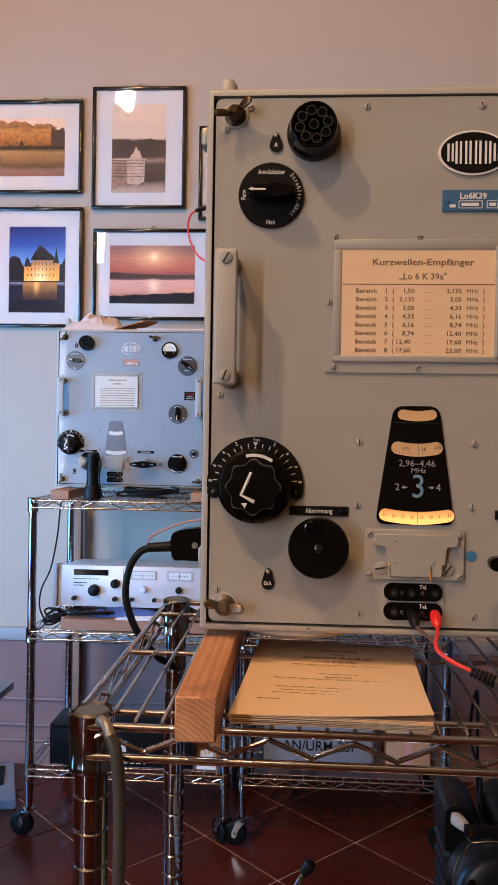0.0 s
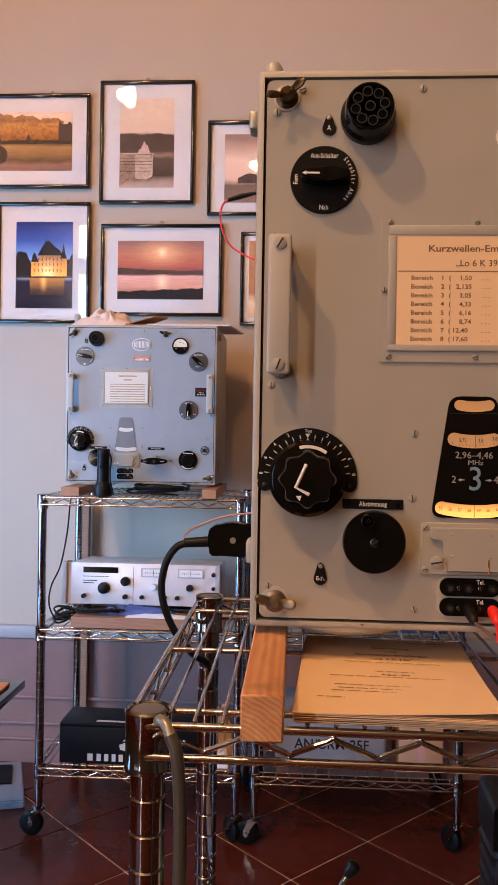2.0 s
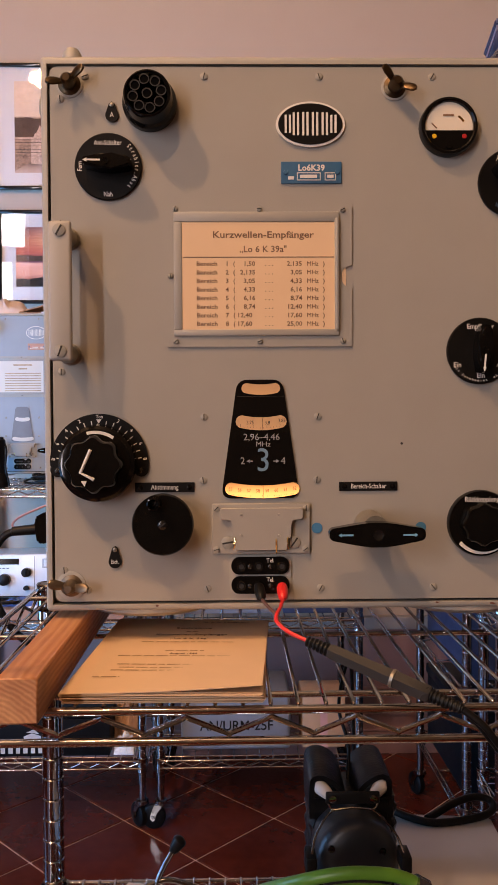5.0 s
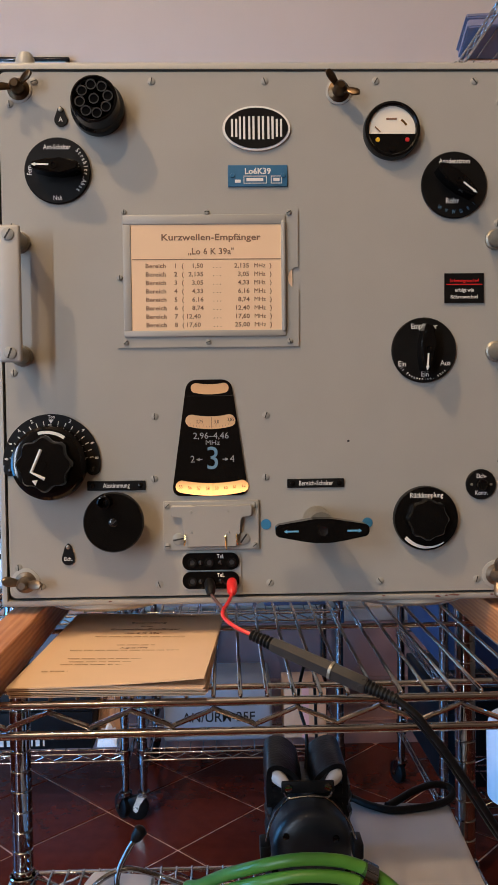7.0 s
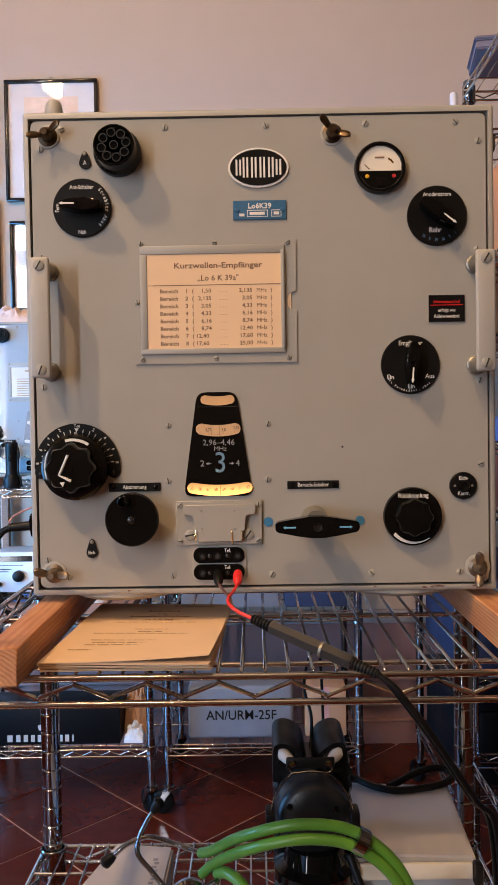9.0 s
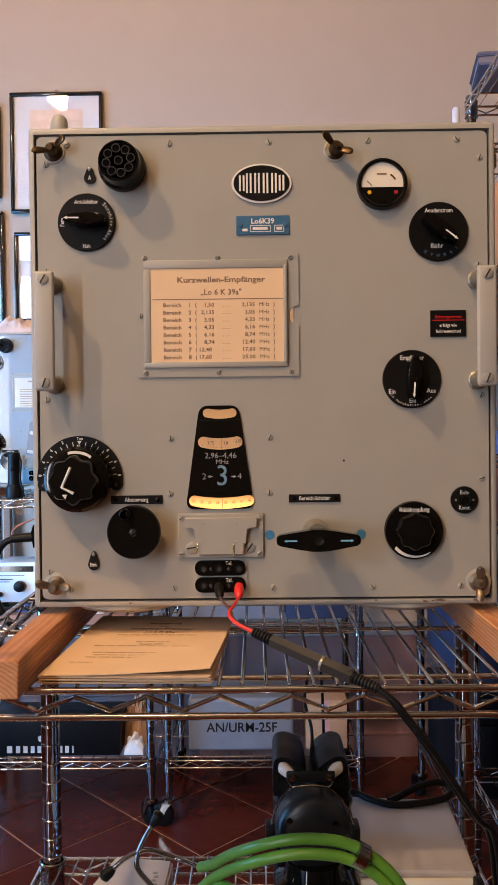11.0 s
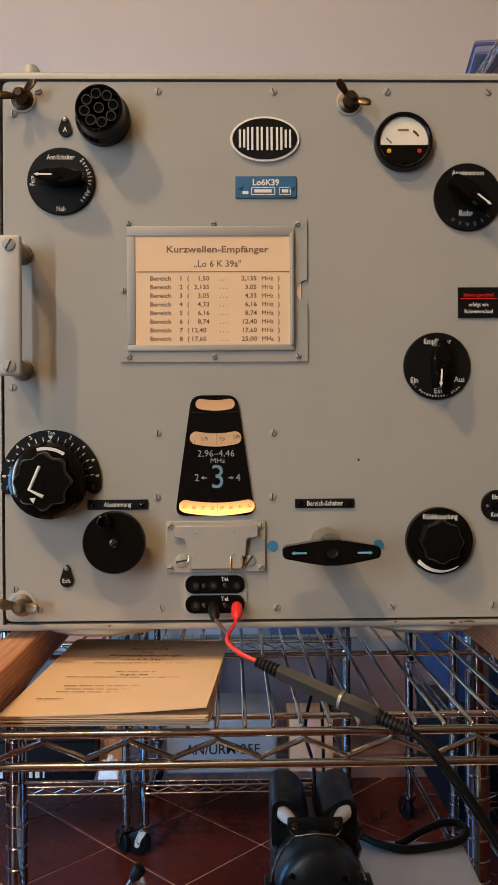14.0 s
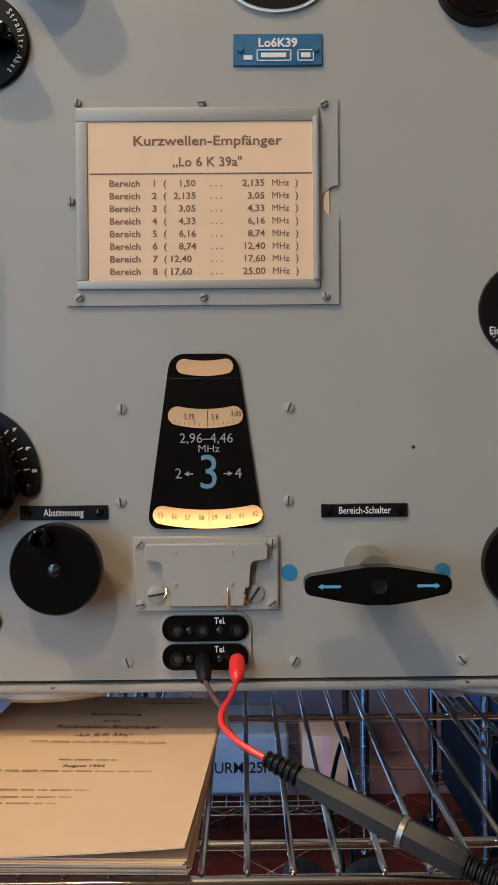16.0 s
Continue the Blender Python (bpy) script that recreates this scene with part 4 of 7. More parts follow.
def tag(t, x, z_top, z_bot, text):
    h = z_top - z_bot
    r = 0.0056
    out = [(x + 0.0025, z_top - 0.002), (x, z_top), (x - 0.0025, z_top - 0.002)]
    out += [(x + r * math.cos(radians(a)), z_bot + r + r * math.sin(radians(a))) for a in range(170, 371, 20)]
    p = part("marker_tag", slab(bmesh.new(), out, -0.0018, 0), M["plate"], t)
    part("rivet", Lathe((x, -0.0018, z_top - 0.003), [(0.0019, 0), (0.0019, -0.001), (0.0005, -0.0016)], 10), M["steel"], p)
    lettering(text, x, z_bot + r, -0.0022, 0.0042 if len(text) < 3 else 0.0034, p, M["white"], wide=0.8)


def name_strip(t, x0, x1, z0, z1, text):
    p = part("name_strip", Box(x0, x1, -0.0016, 0.0005, z0, z1, 0.0004, 1), M["plate"], t)
    lettering(text, (x0 + x1) / 2, (z0 + z1) / 2, -0.0020, 0.0041, p, M["white"], wide=0.78)
    for x in (x0 + 0.0045, x1 - 0.0045):
        part("rivet", Lathe((x, -0.0016, (z0 + z1) / 2), [(0.0022, 0), (0.0022, -0.0007), (0.0008, -0.0012)], 10), M["bakelite"], p)


def arc_text(d, text, x, z, r, start, step, y, size, material, inward=False):
    """Letters one by one along a circle; angles in degrees, anticlockwise from the right."""
    for i, ch in enumerate(text):
        a = start + step * i
        lettering(ch, x + r * math.cos(radians(a)), z + r * math.sin(radians(a)), y, size, d, material, turn=(90 - a) if not inward else (270 - a), wide=0.85)


def receiver(lit=True):
    X0, X1, Z0, Z1 = -0.2345, 0.2190, 1.0570, 1.5255
    CX = (X0 + X1) / 2
    DEPTH = 0.33
    # the older set's plates have their sheen in the base colour
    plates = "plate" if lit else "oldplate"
    t = thing("radio_receiver", (CX, 0, Z0),
              "grey enamelled valve shortwave receiver with lit dial, on wooden blocks" if lit else "older grey valve shortwave receiver, switched off, on a wire rack", "radio receiver")
    # cabinet, open in front
    bm = Box(X0, X1, -0.0015, DEPTH, Z0, Z1, 0.0035, 3)
    front = [f for f in bm.faces if f.normal.y < -0.99 and f.calc_area() > 0.05][0]
    bmesh.ops.inset_region(bm, faces=[front], thickness=0.0030)
    for v in front.verts:
        v.co.z -= 0.0010 if v.co.z > 1.3 else 0
    ext = bmesh.ops.extrude_face_region(bm, geom=[front])
    bmesh.ops.translate(bm, verts=[g for g in ext["geom"] if isinstance(g, bmesh.types.BMVert)], vec=(0, 0.018, 0))
    bmesh.ops.delete(bm, geom=[front], context="FACES_ONLY")
    part("cabinet", bm, M["case"], t, "worn grey enamelled steel cabinet")
    part("gap", Box(X0 + 0.0066, X1 - 0.0066, 0.006, 0.010, Z0 + 0.0066, Z1 - 0.0070), M["dark"], t)
    px0, px1, pz0, pz1 = X0 + 0.0078, X1 - 0.0078, Z0 + 0.0080, Z1 - 0.0084
    # the flange round the panel
    fl = slab(bmesh.new(), list(reversed(rounded(px0, px1, pz0, pz1, 0.006))), 0.0, 0.004)
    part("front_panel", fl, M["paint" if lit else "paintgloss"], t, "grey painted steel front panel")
    for x in (-0.15, 0.13):
        part("foot", Lathe((x, 0.06, 0), [(0.055, Z0 - 0.0065), (0.06, Z0 - 0.003), (0.06, Z0 + 0.001)], 28, "z"), M["case"], t)
        part("foot", Lathe((x, DEPTH - 0.07, 0), [(0.055, Z0 - 0.0065), (0.06, Z0 - 0.003), (0.06, Z0 + 0.001)], 28, "z"), M["case"], t)
    # paint chips on the lower edge
    rnd = random.Random(4)
    for x, w in ((0.148, 0.006), (0.162, 0.010), (0.1555, 0.003), (-0.14, 0.003), (0.196, 0.003), (0.10, 0.003)):
        z = Z0 + 0.0030 + 0.002 * rnd.random()
        out = [(x + w * 0.5 * math.cos(a) * (0.7 + 0.5 * rnd.random()), z + 0.0009 * math.sin(a) * (0.6 + 0.7 * rnd.random())) for a in [k * 0.785 for k in range(8)]]
        part("paint_chip", slab(bmesh.new(), list(reversed(out)), -0.0018, -0.0005), M["chip"], t)
    for i, (x, z) in enumerate(((-0.197, 1.509), (-0.218, 1.490), (-0.097, 1.509), (0.0, 1.509), (0.096, 1.509), (0.182, 1.509), (0.204, 1.491), (-0.099, 1.222),
                                (-0.002, 1.222), (-0.100, 1.168), (-0.003, 1.168), (0.204, 1.180), (-0.219, 1.092), (-0.199, 1.075), (-0.097, 1.075),
                                (0.0, 1.075), (0.097, 1.075), (0.183, 1.075), (-0.2195, 1.261), (0.204, 1.261), (-0.218, 1.386), (0.202, 1.387))):
        screw(t, x, z, turn=(20, 95, 80, 110, 60, 130, 75, 90, 70, 100, 85)[i % 11])
    part("bare_hole", Lathe((0.0700, 0, 1.1985), [(0.0011, 0.0002), (0.0011, -0.0003)], 10), M["dark"], t)
    wing_nut(t, -0.210, 1.502, 22 if lit else 50)
    wing_nut(t, 0.064, 1.500, -35 if lit else -10)
    wing_nut(t, -0.213, 1.079, -8 if lit else 80, mat="nutsteel")
    wing_nut(t, 0.200, 1.079, 88 if lit else 20, mat="nutsteel")
    # fluted input socket with a ring of holes
    c = (-0.1425, 0, 1.4850)
    s = part("antenna_socket", Lathe(c, [(0.0228, 0), (0.0228, -0.0060), (0.0222, -0.0085), (0.0206, -0.0100), (0.0200, -0.0120), (0.0198, -0.0225), (0.0192, -0.0250), (0.0180, -0.0258), (0.0168, -0.0240)], 44), M["bakelite"], t, "round black multi-pole socket")
    part("socket_face", Lathe((c[0], -0.0240, c[2]), [(0.0174, 0.001), (0.0166, 0.0)], 36), M["face"], s)
    for k in range(9):
        rr = 0.0118 if k < 8 else 0.0
        a = (k + 0.25) * math.pi / 4
        x, z = c[0] + rr * math.cos(a), c[2] + rr * math.sin(a)
        part("contact_hole", Lathe((x, -0.0240, z), [(0.0042, -0.0001), (0.0042, -0.0014), (0.0036, -0.0014), (0.0035, -0.0003)], 16), M["face"], s)
        part("contact", Lathe((x, -0.0240, z), [(0.0035, -0.0001), (0.0035, -0.0004)], 14), M["deep"], s)
    tag(t, -0.1745, 1.4875, 1.4705, "A")
    tag(t, -0.1755, 1.1125, 1.0935, "Eich.")
    # aerial switch
    d = disc(t, "switch_plate", -0.178, 1.433, 0.0282, mat=plates)
    lettering("Ant-Schalter", -0.178, 1.4525, -0.0033, 0.0040, d, M["white"], wide=0.8)
    lettering("Fern", -0.2015, 1.4330, -0.0033, 0.0040, d, M["white"], turn=-90, wide=0.8)
    lettering("Nah", -0.178, 1.4095, -0.0033, 0.0040, d, M["white"], wide=0.8)
    arc_text(d, "Strahltr.Abst", -0.178, 1.433, 0.0243, 44, -7.3, -0.0033, 0.0036, M["white"])
    pointer_knob(d, -0.178, 1.433, 179 if lit else 172, -0.0028)
    # maker's oval, as plain bars
    e = bmesh.new()
    out = [(-0.0075 + 0.0292 * math.cos(a), 1.4685 + 0.0190 * math.sin(a)) for a in [2 * math.pi * k / 48 for k in range(48)]]
    em = part("maker_badge", slab(e, list(reversed(out)), -0.0020, 0), M["white"], t, "oval black and white badge")
    out = [(-0.0075 + 0.0272 * math.cos(a), 1.4685 + 0.0172 * math.sin(a)) for a in [2 * math.pi * k / 48 for k in range(48)]]
    part("badge_field", slab(bmesh.new(), list(reversed(out)), -0.0026, -0.0018), M["plate" if lit else "paintgloss"], em)
    for k, (dx, h) in enumerate(((-0.0190, 0.015), (-0.0122, 0.019), (-0.0042, 0.0195), (0.0040, 0.0195), (0.0122, 0.019), (0.0195, 0.015))):
        x = -0.0075 + dx
        part("badge_bar", Box(x - 0.0028, x - 0.0010, -0.0030, -0.0024, 1.4685 - h / 2, 1.4685 + h / 2), M["white"], em)
        part("badge_bar", Box(x + 0.0008, x + 0.0026, -0.0030, -0.0024, 1.4685 - h / 2, 1.4685 + h / 2), M["white"], em)
    # type plate
    tp = part("type_plate", Box(-0.0325, 0.0190, -0.0016, 0.0004, 1.4190, 1.4375, 0.0005, 1), M["blueplate" if lit else "pinkplate"], t, "small blue enamel type plate" if lit else "small salmon type plate")
    if lit:
        lettering("Lo6K39", -0.0068, 1.4318, -0.0019, 0.0052, tp, M["white"], bold=0.0002)
    bars(tp, M["white"], [(-0.0190, 0.0010, 1.4275, 1.4281), (-0.0190, 0.0010, 1.4215, 1.4221), (-0.0190, -0.0184, 1.4215, 1.4281), (0.0004, 0.0010, 1.4215, 1.4281), (-0.0165, -0.0020, 1.4235, 1.4262), (0.0045, 0.0140, 1.4275, 1.4281), (0.0045, 0.0140, 1.4215, 1.4221), (0.0045, 0.0051, 1.4215, 1.4281), (0.0134, 0.0140, 1.4215, 1.4281), (0.0066, 0.0120, 1.4235, 1.4262), (-0.0265, -0.0215, 1.4222, 1.4248)], -0.0018)
    for x in (-0.0285, 0.0150):
        part("rivet", Lathe((x, -0.0016, 1.4282), [(0.0022, 0), (0.0018, -0.0012)], 10), M["blueplate"], tp)
    # frequency table in its sheet-metal holder
    nt = [(0.0275 - 0.0095 * math.sin(radians(a)), 1.3405 + 0.0095 * math.cos(radians(a))) for a in range(0, 181, 15)]
    h = part("card_holder", slab(bmesh.new(), list(reversed([(0.0275, 1.2815), *reversed(nt), (0.0275, 1.4005), (-0.1295, 1.4005), (-0.1295, 1.2815)])), -0.0016, 0.0003), M["paint"], t, "grey sheet-metal card holder")
    bm = bmesh.new()
    for q in ((-0.1235, 0.0165, 1.3865, 1.3950), (-0.1235, 0.0165, 1.2905, 1.2960), (-0.1235, -0.1165, 1.2958, 1.3867)):
        box(bm, q[0], q[1], -0.0036, -0.0012, q[2], q[3], 0.0011, 2)
    part("holder_rim", bm, M["paint"], h)
    part("holder_slide", Box(0.0125, 0.0165, -0.0056, -0.0012, 1.2945, 1.3895, 0.0017, 3), M["paint"], h)
    part("pull_notch", slab(bmesh.new(), [(0.0222 - 0.0034 * math.sin(radians(a)), 1.3405 + 0.0085 * math.cos(radians(a))) for a in range(180, -1, -15)], -0.0010, -0.0002), M["card"], h)
    card = part("table_card", Box(-0.1168, 0.0130, -0.0026, -0.0014, 1.2955, 1.3868), M["card" if lit else "cardold"], h, "cream printed frequency table")
    for i, (x, z) in enumerate(((-0.1222, 1.3975), (-0.0510, 1.3973), (0.0195, 1.3968), (-0.1222, 1.2860), (-0.0510, 1.2860), (0.0195, 1.2862), (-0.1265, 1.3415))):
        screw(h, x, z, -0.0016, 0.0024, (80, 0, 30, 40, 20, 110, 95)[i], 0.0018)
    if lit:
        cx = -0.0480
        lettering("Kurzwellen-Empfänger", cx, 1.3755, -0.00268, 0.0056, card, M["ink"], bold=0.00012, wide=1.22)
        lettering("„Lo 6 K 39a\"", cx, 1.3634, -0.00268, 0.0056, card, M["ink"], bold=0.00008, wide=1.0)
        part("rule", Box(-0.1155, 0.0122, -0.0029, -0.0024, 1.3566, 1.3572), M["ink"], card)
        rows = (("1", "1,50", "2,135"), ("2", "2,135", "3,05"), ("3", "3,05", "4,33"), ("4", "4,33", "6,16"), ("5", "6,16", "8,74"), ("6", "8,74", "12,40"), ("7", "12,40", "17,60"), ("8", "17,60", "25,00"))
        for i, (n, lo, hi) in enumerate(rows):
            z = 1.3512 - i * 0.00723
            for text, x, al in (("Bereich", -0.1046, "LEFT"), (n, -0.0785, "CENTER"), ("(", -0.0726, "CENTER"), (lo, -0.0648 if len(lo) < 5 else -0.0676 if lo == "2,135" else -0.0704, "LEFT"), (". . .", -0.0430, "CENTER"), (hi, -0.0150, "RIGHT"), ("MHz", -0.0112, "LEFT"), (")", 0.0034, "CENTER")):
                lettering(text, x, z, -0.00268, 0.0039, card, M["ink"], align=al, bold=0.0 if text == "MHz" else 0.00007, wide=1.1 if text != "MHz" else 0.98)
    else:
        bars(card, M["inkfaint"], [(-0.075, -0.02, 1.373, 1.377), (-0.06, -0.035, 1.362, 1.366)] + [(-0.10, 0.005, 1.3495 - i * 0.0072, 1.3520 - i * 0.0072) for i in range(8)], -0.0028)
    # meter
    c = (0.1090, 0, 1.4655)
    mt = part("meter", Lathe(c, [(0.0245, 0), (0.0245, -0.006), (0.0236, -0.0082), (0.0218, -0.0086), (0.0206, -0.0076), (0.0203, -0.0050)], 48), M["bakelite"], t, "round black-rimmed panel meter")
    part("meter_card", slab(bmesh.new(), [(c[0] + 0.0202 * math.cos(radians(a)), c[2] + 0.0202 * math.sin(radians(a))) for a in range(190, -11, -8)], -0.0056, -0.0040), M["meter"], mt)
    part("meter_mask", slab(bmesh.new(), [(c[0] + 0.0202 * math.cos(radians(a)), c[2] + 0.0202 * math.sin(radians(a))) for a in range(-10, -171, -8)], -0.0060, -0.0040), M["bakelite"], mt)
    part("scale_mark", Box(c[0] - 0.005, c[0] + 0.004, -0.0060, -0.0055, c[2] + 0.0085, c[2] + 0.0100), M["ink"], mt)
    part("needle", slab(bmesh.new(), [(c[0] - 0.0150, c[2] + 0.002), (c[0] - 0.0145, c[2] + 0.003), (c[0] - 0.010, c[2] - 0.0015), (c[0] - 0.0105, c[2] - 0.0022)], -0.0062, -0.0058), M["ink"], mt)
    part("end_mark", slab(bmesh.new(), [(c[0] + 0.0155 * math.cos(radians(g)), c[2] - 0.004 + 0.0155 * math.sin(radians(g))) for g in range(58, 31, -5)] + [(c[0] + 0.0138 * math.cos(radians(g)), c[2] - 0.004 + 0.0138 * math.sin(radians(g))) for g in range(33, 60, 5)], -0.0060, -0.0054), M["brass"], mt)
    part("yellow_marker", Lathe((c[0] - 0.0125, -0.0058, c[2] - 0.0085), [(0.0022, 0), (0.0018, -0.001)], 10), shader("yellow_marker_paint", (0.75, 0.42, 0.02), 0.4), mt)
    part("red_marker", Lathe((c[0] + 0.0130, -0.0058, c[2] - 0.0085), [(0.0022, 0), (0.0018, -0.001)], 10), shader("red_marker_paint", (0.45, 0.02, 0.02), 0.4), mt)
    part("zero_screw", Lathe((c[0], -0.0058, c[2] - 0.0165), [(0.0030, 0), (0.0026, -0.0015)], 12), M["bakelite"], mt)
    # anode current switch
    d = disc(t, "switch_plate", 0.1635, 1.4195, 0.0287, mat=plates)
    lettering("Anodenstrom", 0.1635, 1.4395, -0.0033, 0.0042, d, M["white"], wide=0.8)
    lettering("Rohr", 0.1615, 1.4055, -0.0033, 0.0048, d, M["white"], wide=0.85)
    for k, s_ in enumerate(("VI", "V", "IV", "III", "II", "I")):
        a = 236 + 16 * k
        lettering(s_, 0.1635 + 0.0235 * math.cos(radians(a)), 1.4195 + 0.0235 * math.sin(radians(a)), -0.0033, 0.0034, d, M["faded"], turn=270 - a, wide=0.8)
    pointer_knob(d, 0.1635, 1.4195, -38, -0.0028)
    # fuse warning plate
    wp = part("warning_plate", Box(0.1550, 0.1895, -0.0014, 0.0004, 1.3178, 1.3435), M["plate"], t, "small black and red notice plate")
    lettering("Sicherungswechsel", 0.1722, 1.3370, -0.0017, 0.0032, wp, M["red"], wide=0.78)
    part("rule", Box(0.1565, 0.1880, -0.0017, -0.0012, 1.3335, 1.3342), M["red"], wp)
    lettering("erfolgt wie", 0.1722, 1.3288, -0.0017, 0.0032, wp, M["white"], wide=0.85)
    lettering("Röhrenwechsel", 0.1722, 1.3230, -0.0017, 0.0032, wp, M["white"], wide=0.85)
    # main switch
    d = disc(t, "switch_plate", 0.1365, 1.2770, 0.0284, mat=plates)
    lettering("Empfänger", 0.1365, 1.2975, -0.0033, 0.0045, d, M["white"], wide=0.85)
    lettering("Ein", 0.1170, 1.2650, -0.0033, 0.0045, d, M["white"], wide=0.9)
    lettering("Aus", 0.1550, 1.2655, -0.0033, 0.0045, d, M["white"], wide=0.9)
    lettering("Ein", 0.1370, 1.2560, -0.0033, 0.0045, d, M["white"], wide=0.9)
    arc_text(d, "mit Fernbedien. ohne", 0.1365, 1.2770, 0.0252, 212, 5.4, -0.0033, 0.0022, M["white"], inward=True)
    pointer_knob(d, 0.1365, 1.2770, -94, -0.0028)
    # carrying handles
    for side, (a, b) in ((-1, (-0.2225, -0.2035)), (1, (0.1920, 0.2105))):
        hd = part("handle", Box(a, b, -0.0340, -0.0285, 1.2680, 1.3805, 0.0026, 3), M["handle"], t, "grey enamelled bar handle")
        for z in (1.2755, 1.3725):
            xm = (a + b) / 2
            part("handle_post", Lathe((xm - side * 0.0012, 0, z), [(0.0092, 0), (0.0092, -0.0026), (0.0076, -0.0036), (0.0074, -0.0287)], 20), M["steel"], hd, "dull steel handle post")
            screw(hd, xm, z, -0.0340, 0.0052, 70 if z < 1.3 else 60, 0.0016)
    # tone control: arc scale and fluted knob
    c = (-0.1880, 1.1835)
    r0, r1 = 0.0300, 0.0418
    out = [(c[0] + r1 * math.cos(radians(a)), c[1] + r1 * math.sin(radians(a))) for a in range(-7, 188, 5)]
    out += [(c[0] + r0 * math.cos(radians(a)), c[1] + r0 * math.sin(radians(a))) for a in range(187, -8, -5)]
    sc = part("tone_scale", slab(bmesh.new(), list(reversed(out)), -0.0020, 0), M["plate"], t, "black arc-shaped engraved scale")
    for g in (-9, 189):
        ex, ez = c[0] + 0.0359 * math.cos(radians(g)), c[1] + 0.0359 * math.sin(radians(g))
        part("scale_end", Lathe((ex, 0, ez), [(0.0062, 0.0002), (0.0062, -0.0016), (0.0056, -0.0021)], 24), M["plate"], sc)
        screw(sc, ex, ez - 0.001, -0.0021, 0.0024, 40 if g > 0 else 110, 0.0009, "jackring")
    lettering("Ton", c[0] + 0.0005, c[1] + 0.0392, -0.0023, 0.0030, sc, M["white"], wide=0.85)
    for k, n in enumerate(("8", "6", "4", "2")):
        for sgn in (-1, 1):
            a = 90 + sgn * (85 - k * 20)
            lettering(n, c[0] + 0.0388 * math.cos(radians(a)), c[1] + 0.0388 * math.sin(radians(a)), -0.0023, 0.0030, sc, M["white"], turn=90 - a)
    for k in range(-8, 9):
        if k:
            a = radians(90 + k * 10.4)
            u, v = Vector((math.cos(a), math.sin(a))), Vector((-math.sin(a), math.cos(a))) * 0.00035
            o = Vector(c)
            q = [o + u * 0.0330 - v, o + u * 0.0362 - v, o + u * 0.0362 + v, o + u * 0.0330 + v]
            part("scale_mark", slab(bmesh.new(), [tuple(p) for p in q], -0.0023, -0.0018), M["white"], sc)
    for zt, zb in ((0.0370, 0.0335), (0.0300, 0.0333)):
        part("index_mark", slab(bmesh.new(), [(c[0] - 0.0022, c[1] + zt), (c[0], c[1] + zb), (c[0] + 0.0022, c[1] + zt)], -0.0024 if zt > 0.033 else -0.0110, -0.0018), M["white"], sc)
    kb = part("tone_knob", Lathe((c[0], 0, c[1]), [(0.0315, -0.004), (0.0325, -0.010), (0.0315, -0.016), (0.0290, -0.018), (0.0285, -0.021), (0.0230, -0.022)], 48), M["bakelite"], t, "large fluted black tone knob")
    part("knob_grip", Lathe((c[0], 0, c[1]), [(0.0225, -0.020), (0.0222, -0.032), (0.0205, -0.0355), (0.0001, -0.0365)], 64, wave=0.07, lobes=8, cap=False), M["bakelite"], kb)
    for pts in ([(-0.0012, 0.0125), (-0.0094, -0.0062), (0.0014, -0.0118)],):
        part("knob_mark", Tube([(c[0] + u, -0.0368, c[1] + v) for u, v in pts], 0.0015, 6), M["white"], kb)
    part("index_mark", slab(bmesh.new(), [(c[0] - 0.0092, c[1] - 0.0130), (c[0] - 0.0045, c[1] - 0.0128), (c[0] - 0.0062, c[1] - 0.0172)], -0.0368, -0.0340), M["white"], kb)
    part("rim_mark", slab(bmesh.new(), [(c[0] + 0.0276 * math.cos(radians(a)), c[1] + 0.0276 * math.sin(radians(a))) for a in range(55, 106, 5)] + [(c[0] + 0.0250 * math.cos(radians(a)), c[1] + 0.0250 * math.sin(radians(a))) for a in range(105, 54, -5)], -0.0220, -0.0212), M["white"], kb)
    part("knob_screw", Lathe((c[0], -0.0362, c[1]), [(0.0032, 0), (0.0032, -0.0012)], 12), M["bakelite"], kb)
    # tuning
    name_strip(t, -0.1580, -0.1075, 1.1582, 1.1665, "Abstimmung")
    c = (-0.1330, 1.1330)
    k = part("tuning_knob", Lathe((c[0], 0, c[1]), [(0.010, 0), (0.010, -0.012), (0.0250, -0.013), (0.0256, -0.016), (0.0256, -0.022), (0.0246, -0.0235), (0.0001, -0.0240)], 48, cap=False), M["bakelite"], t, "flat black tuning disc with a finger hollow")
    part("finger_hollow", Lathe((c[0] - 0.0065, -0.0238, c[1] + 0.0178), [(0.0058, 0), (0.0056, -0.0090), (0.0044, -0.0094), (0.0036, -0.0012)], 20), M["bakelite"], k)
    screw(k, c[0] - 0.0065, c[1] + 0.0178, -0.0252, 0.0034, 60, 0.001, "jackring")
    screw(k, c[0], c[1], -0.0238, 0.0038, 35, 0.0012, "jackring")
    # dial window
    def trapezoid(zt, zb, wt, wb, xc, r, n=5):
        cs = [(xc + wt / 2, zt), (xc - wt / 2, zt), (xc - wb / 2, zb), (xc + wb / 2, zb)]
        pts = []
        for i, p in enumerate(cs):
            p, a, b = Vector(p), Vector(cs[i - 1]), Vector(cs[(i + 1) % 4])
            u, v = (a - p).normalized(), (b - p).normalized()
            for q in range(n + 1):
                f = q / n
                pts.append(tuple(p + u * r * (1 - f) ** 2 + v * r * f ** 2))
        return pts
    XD = -0.0513
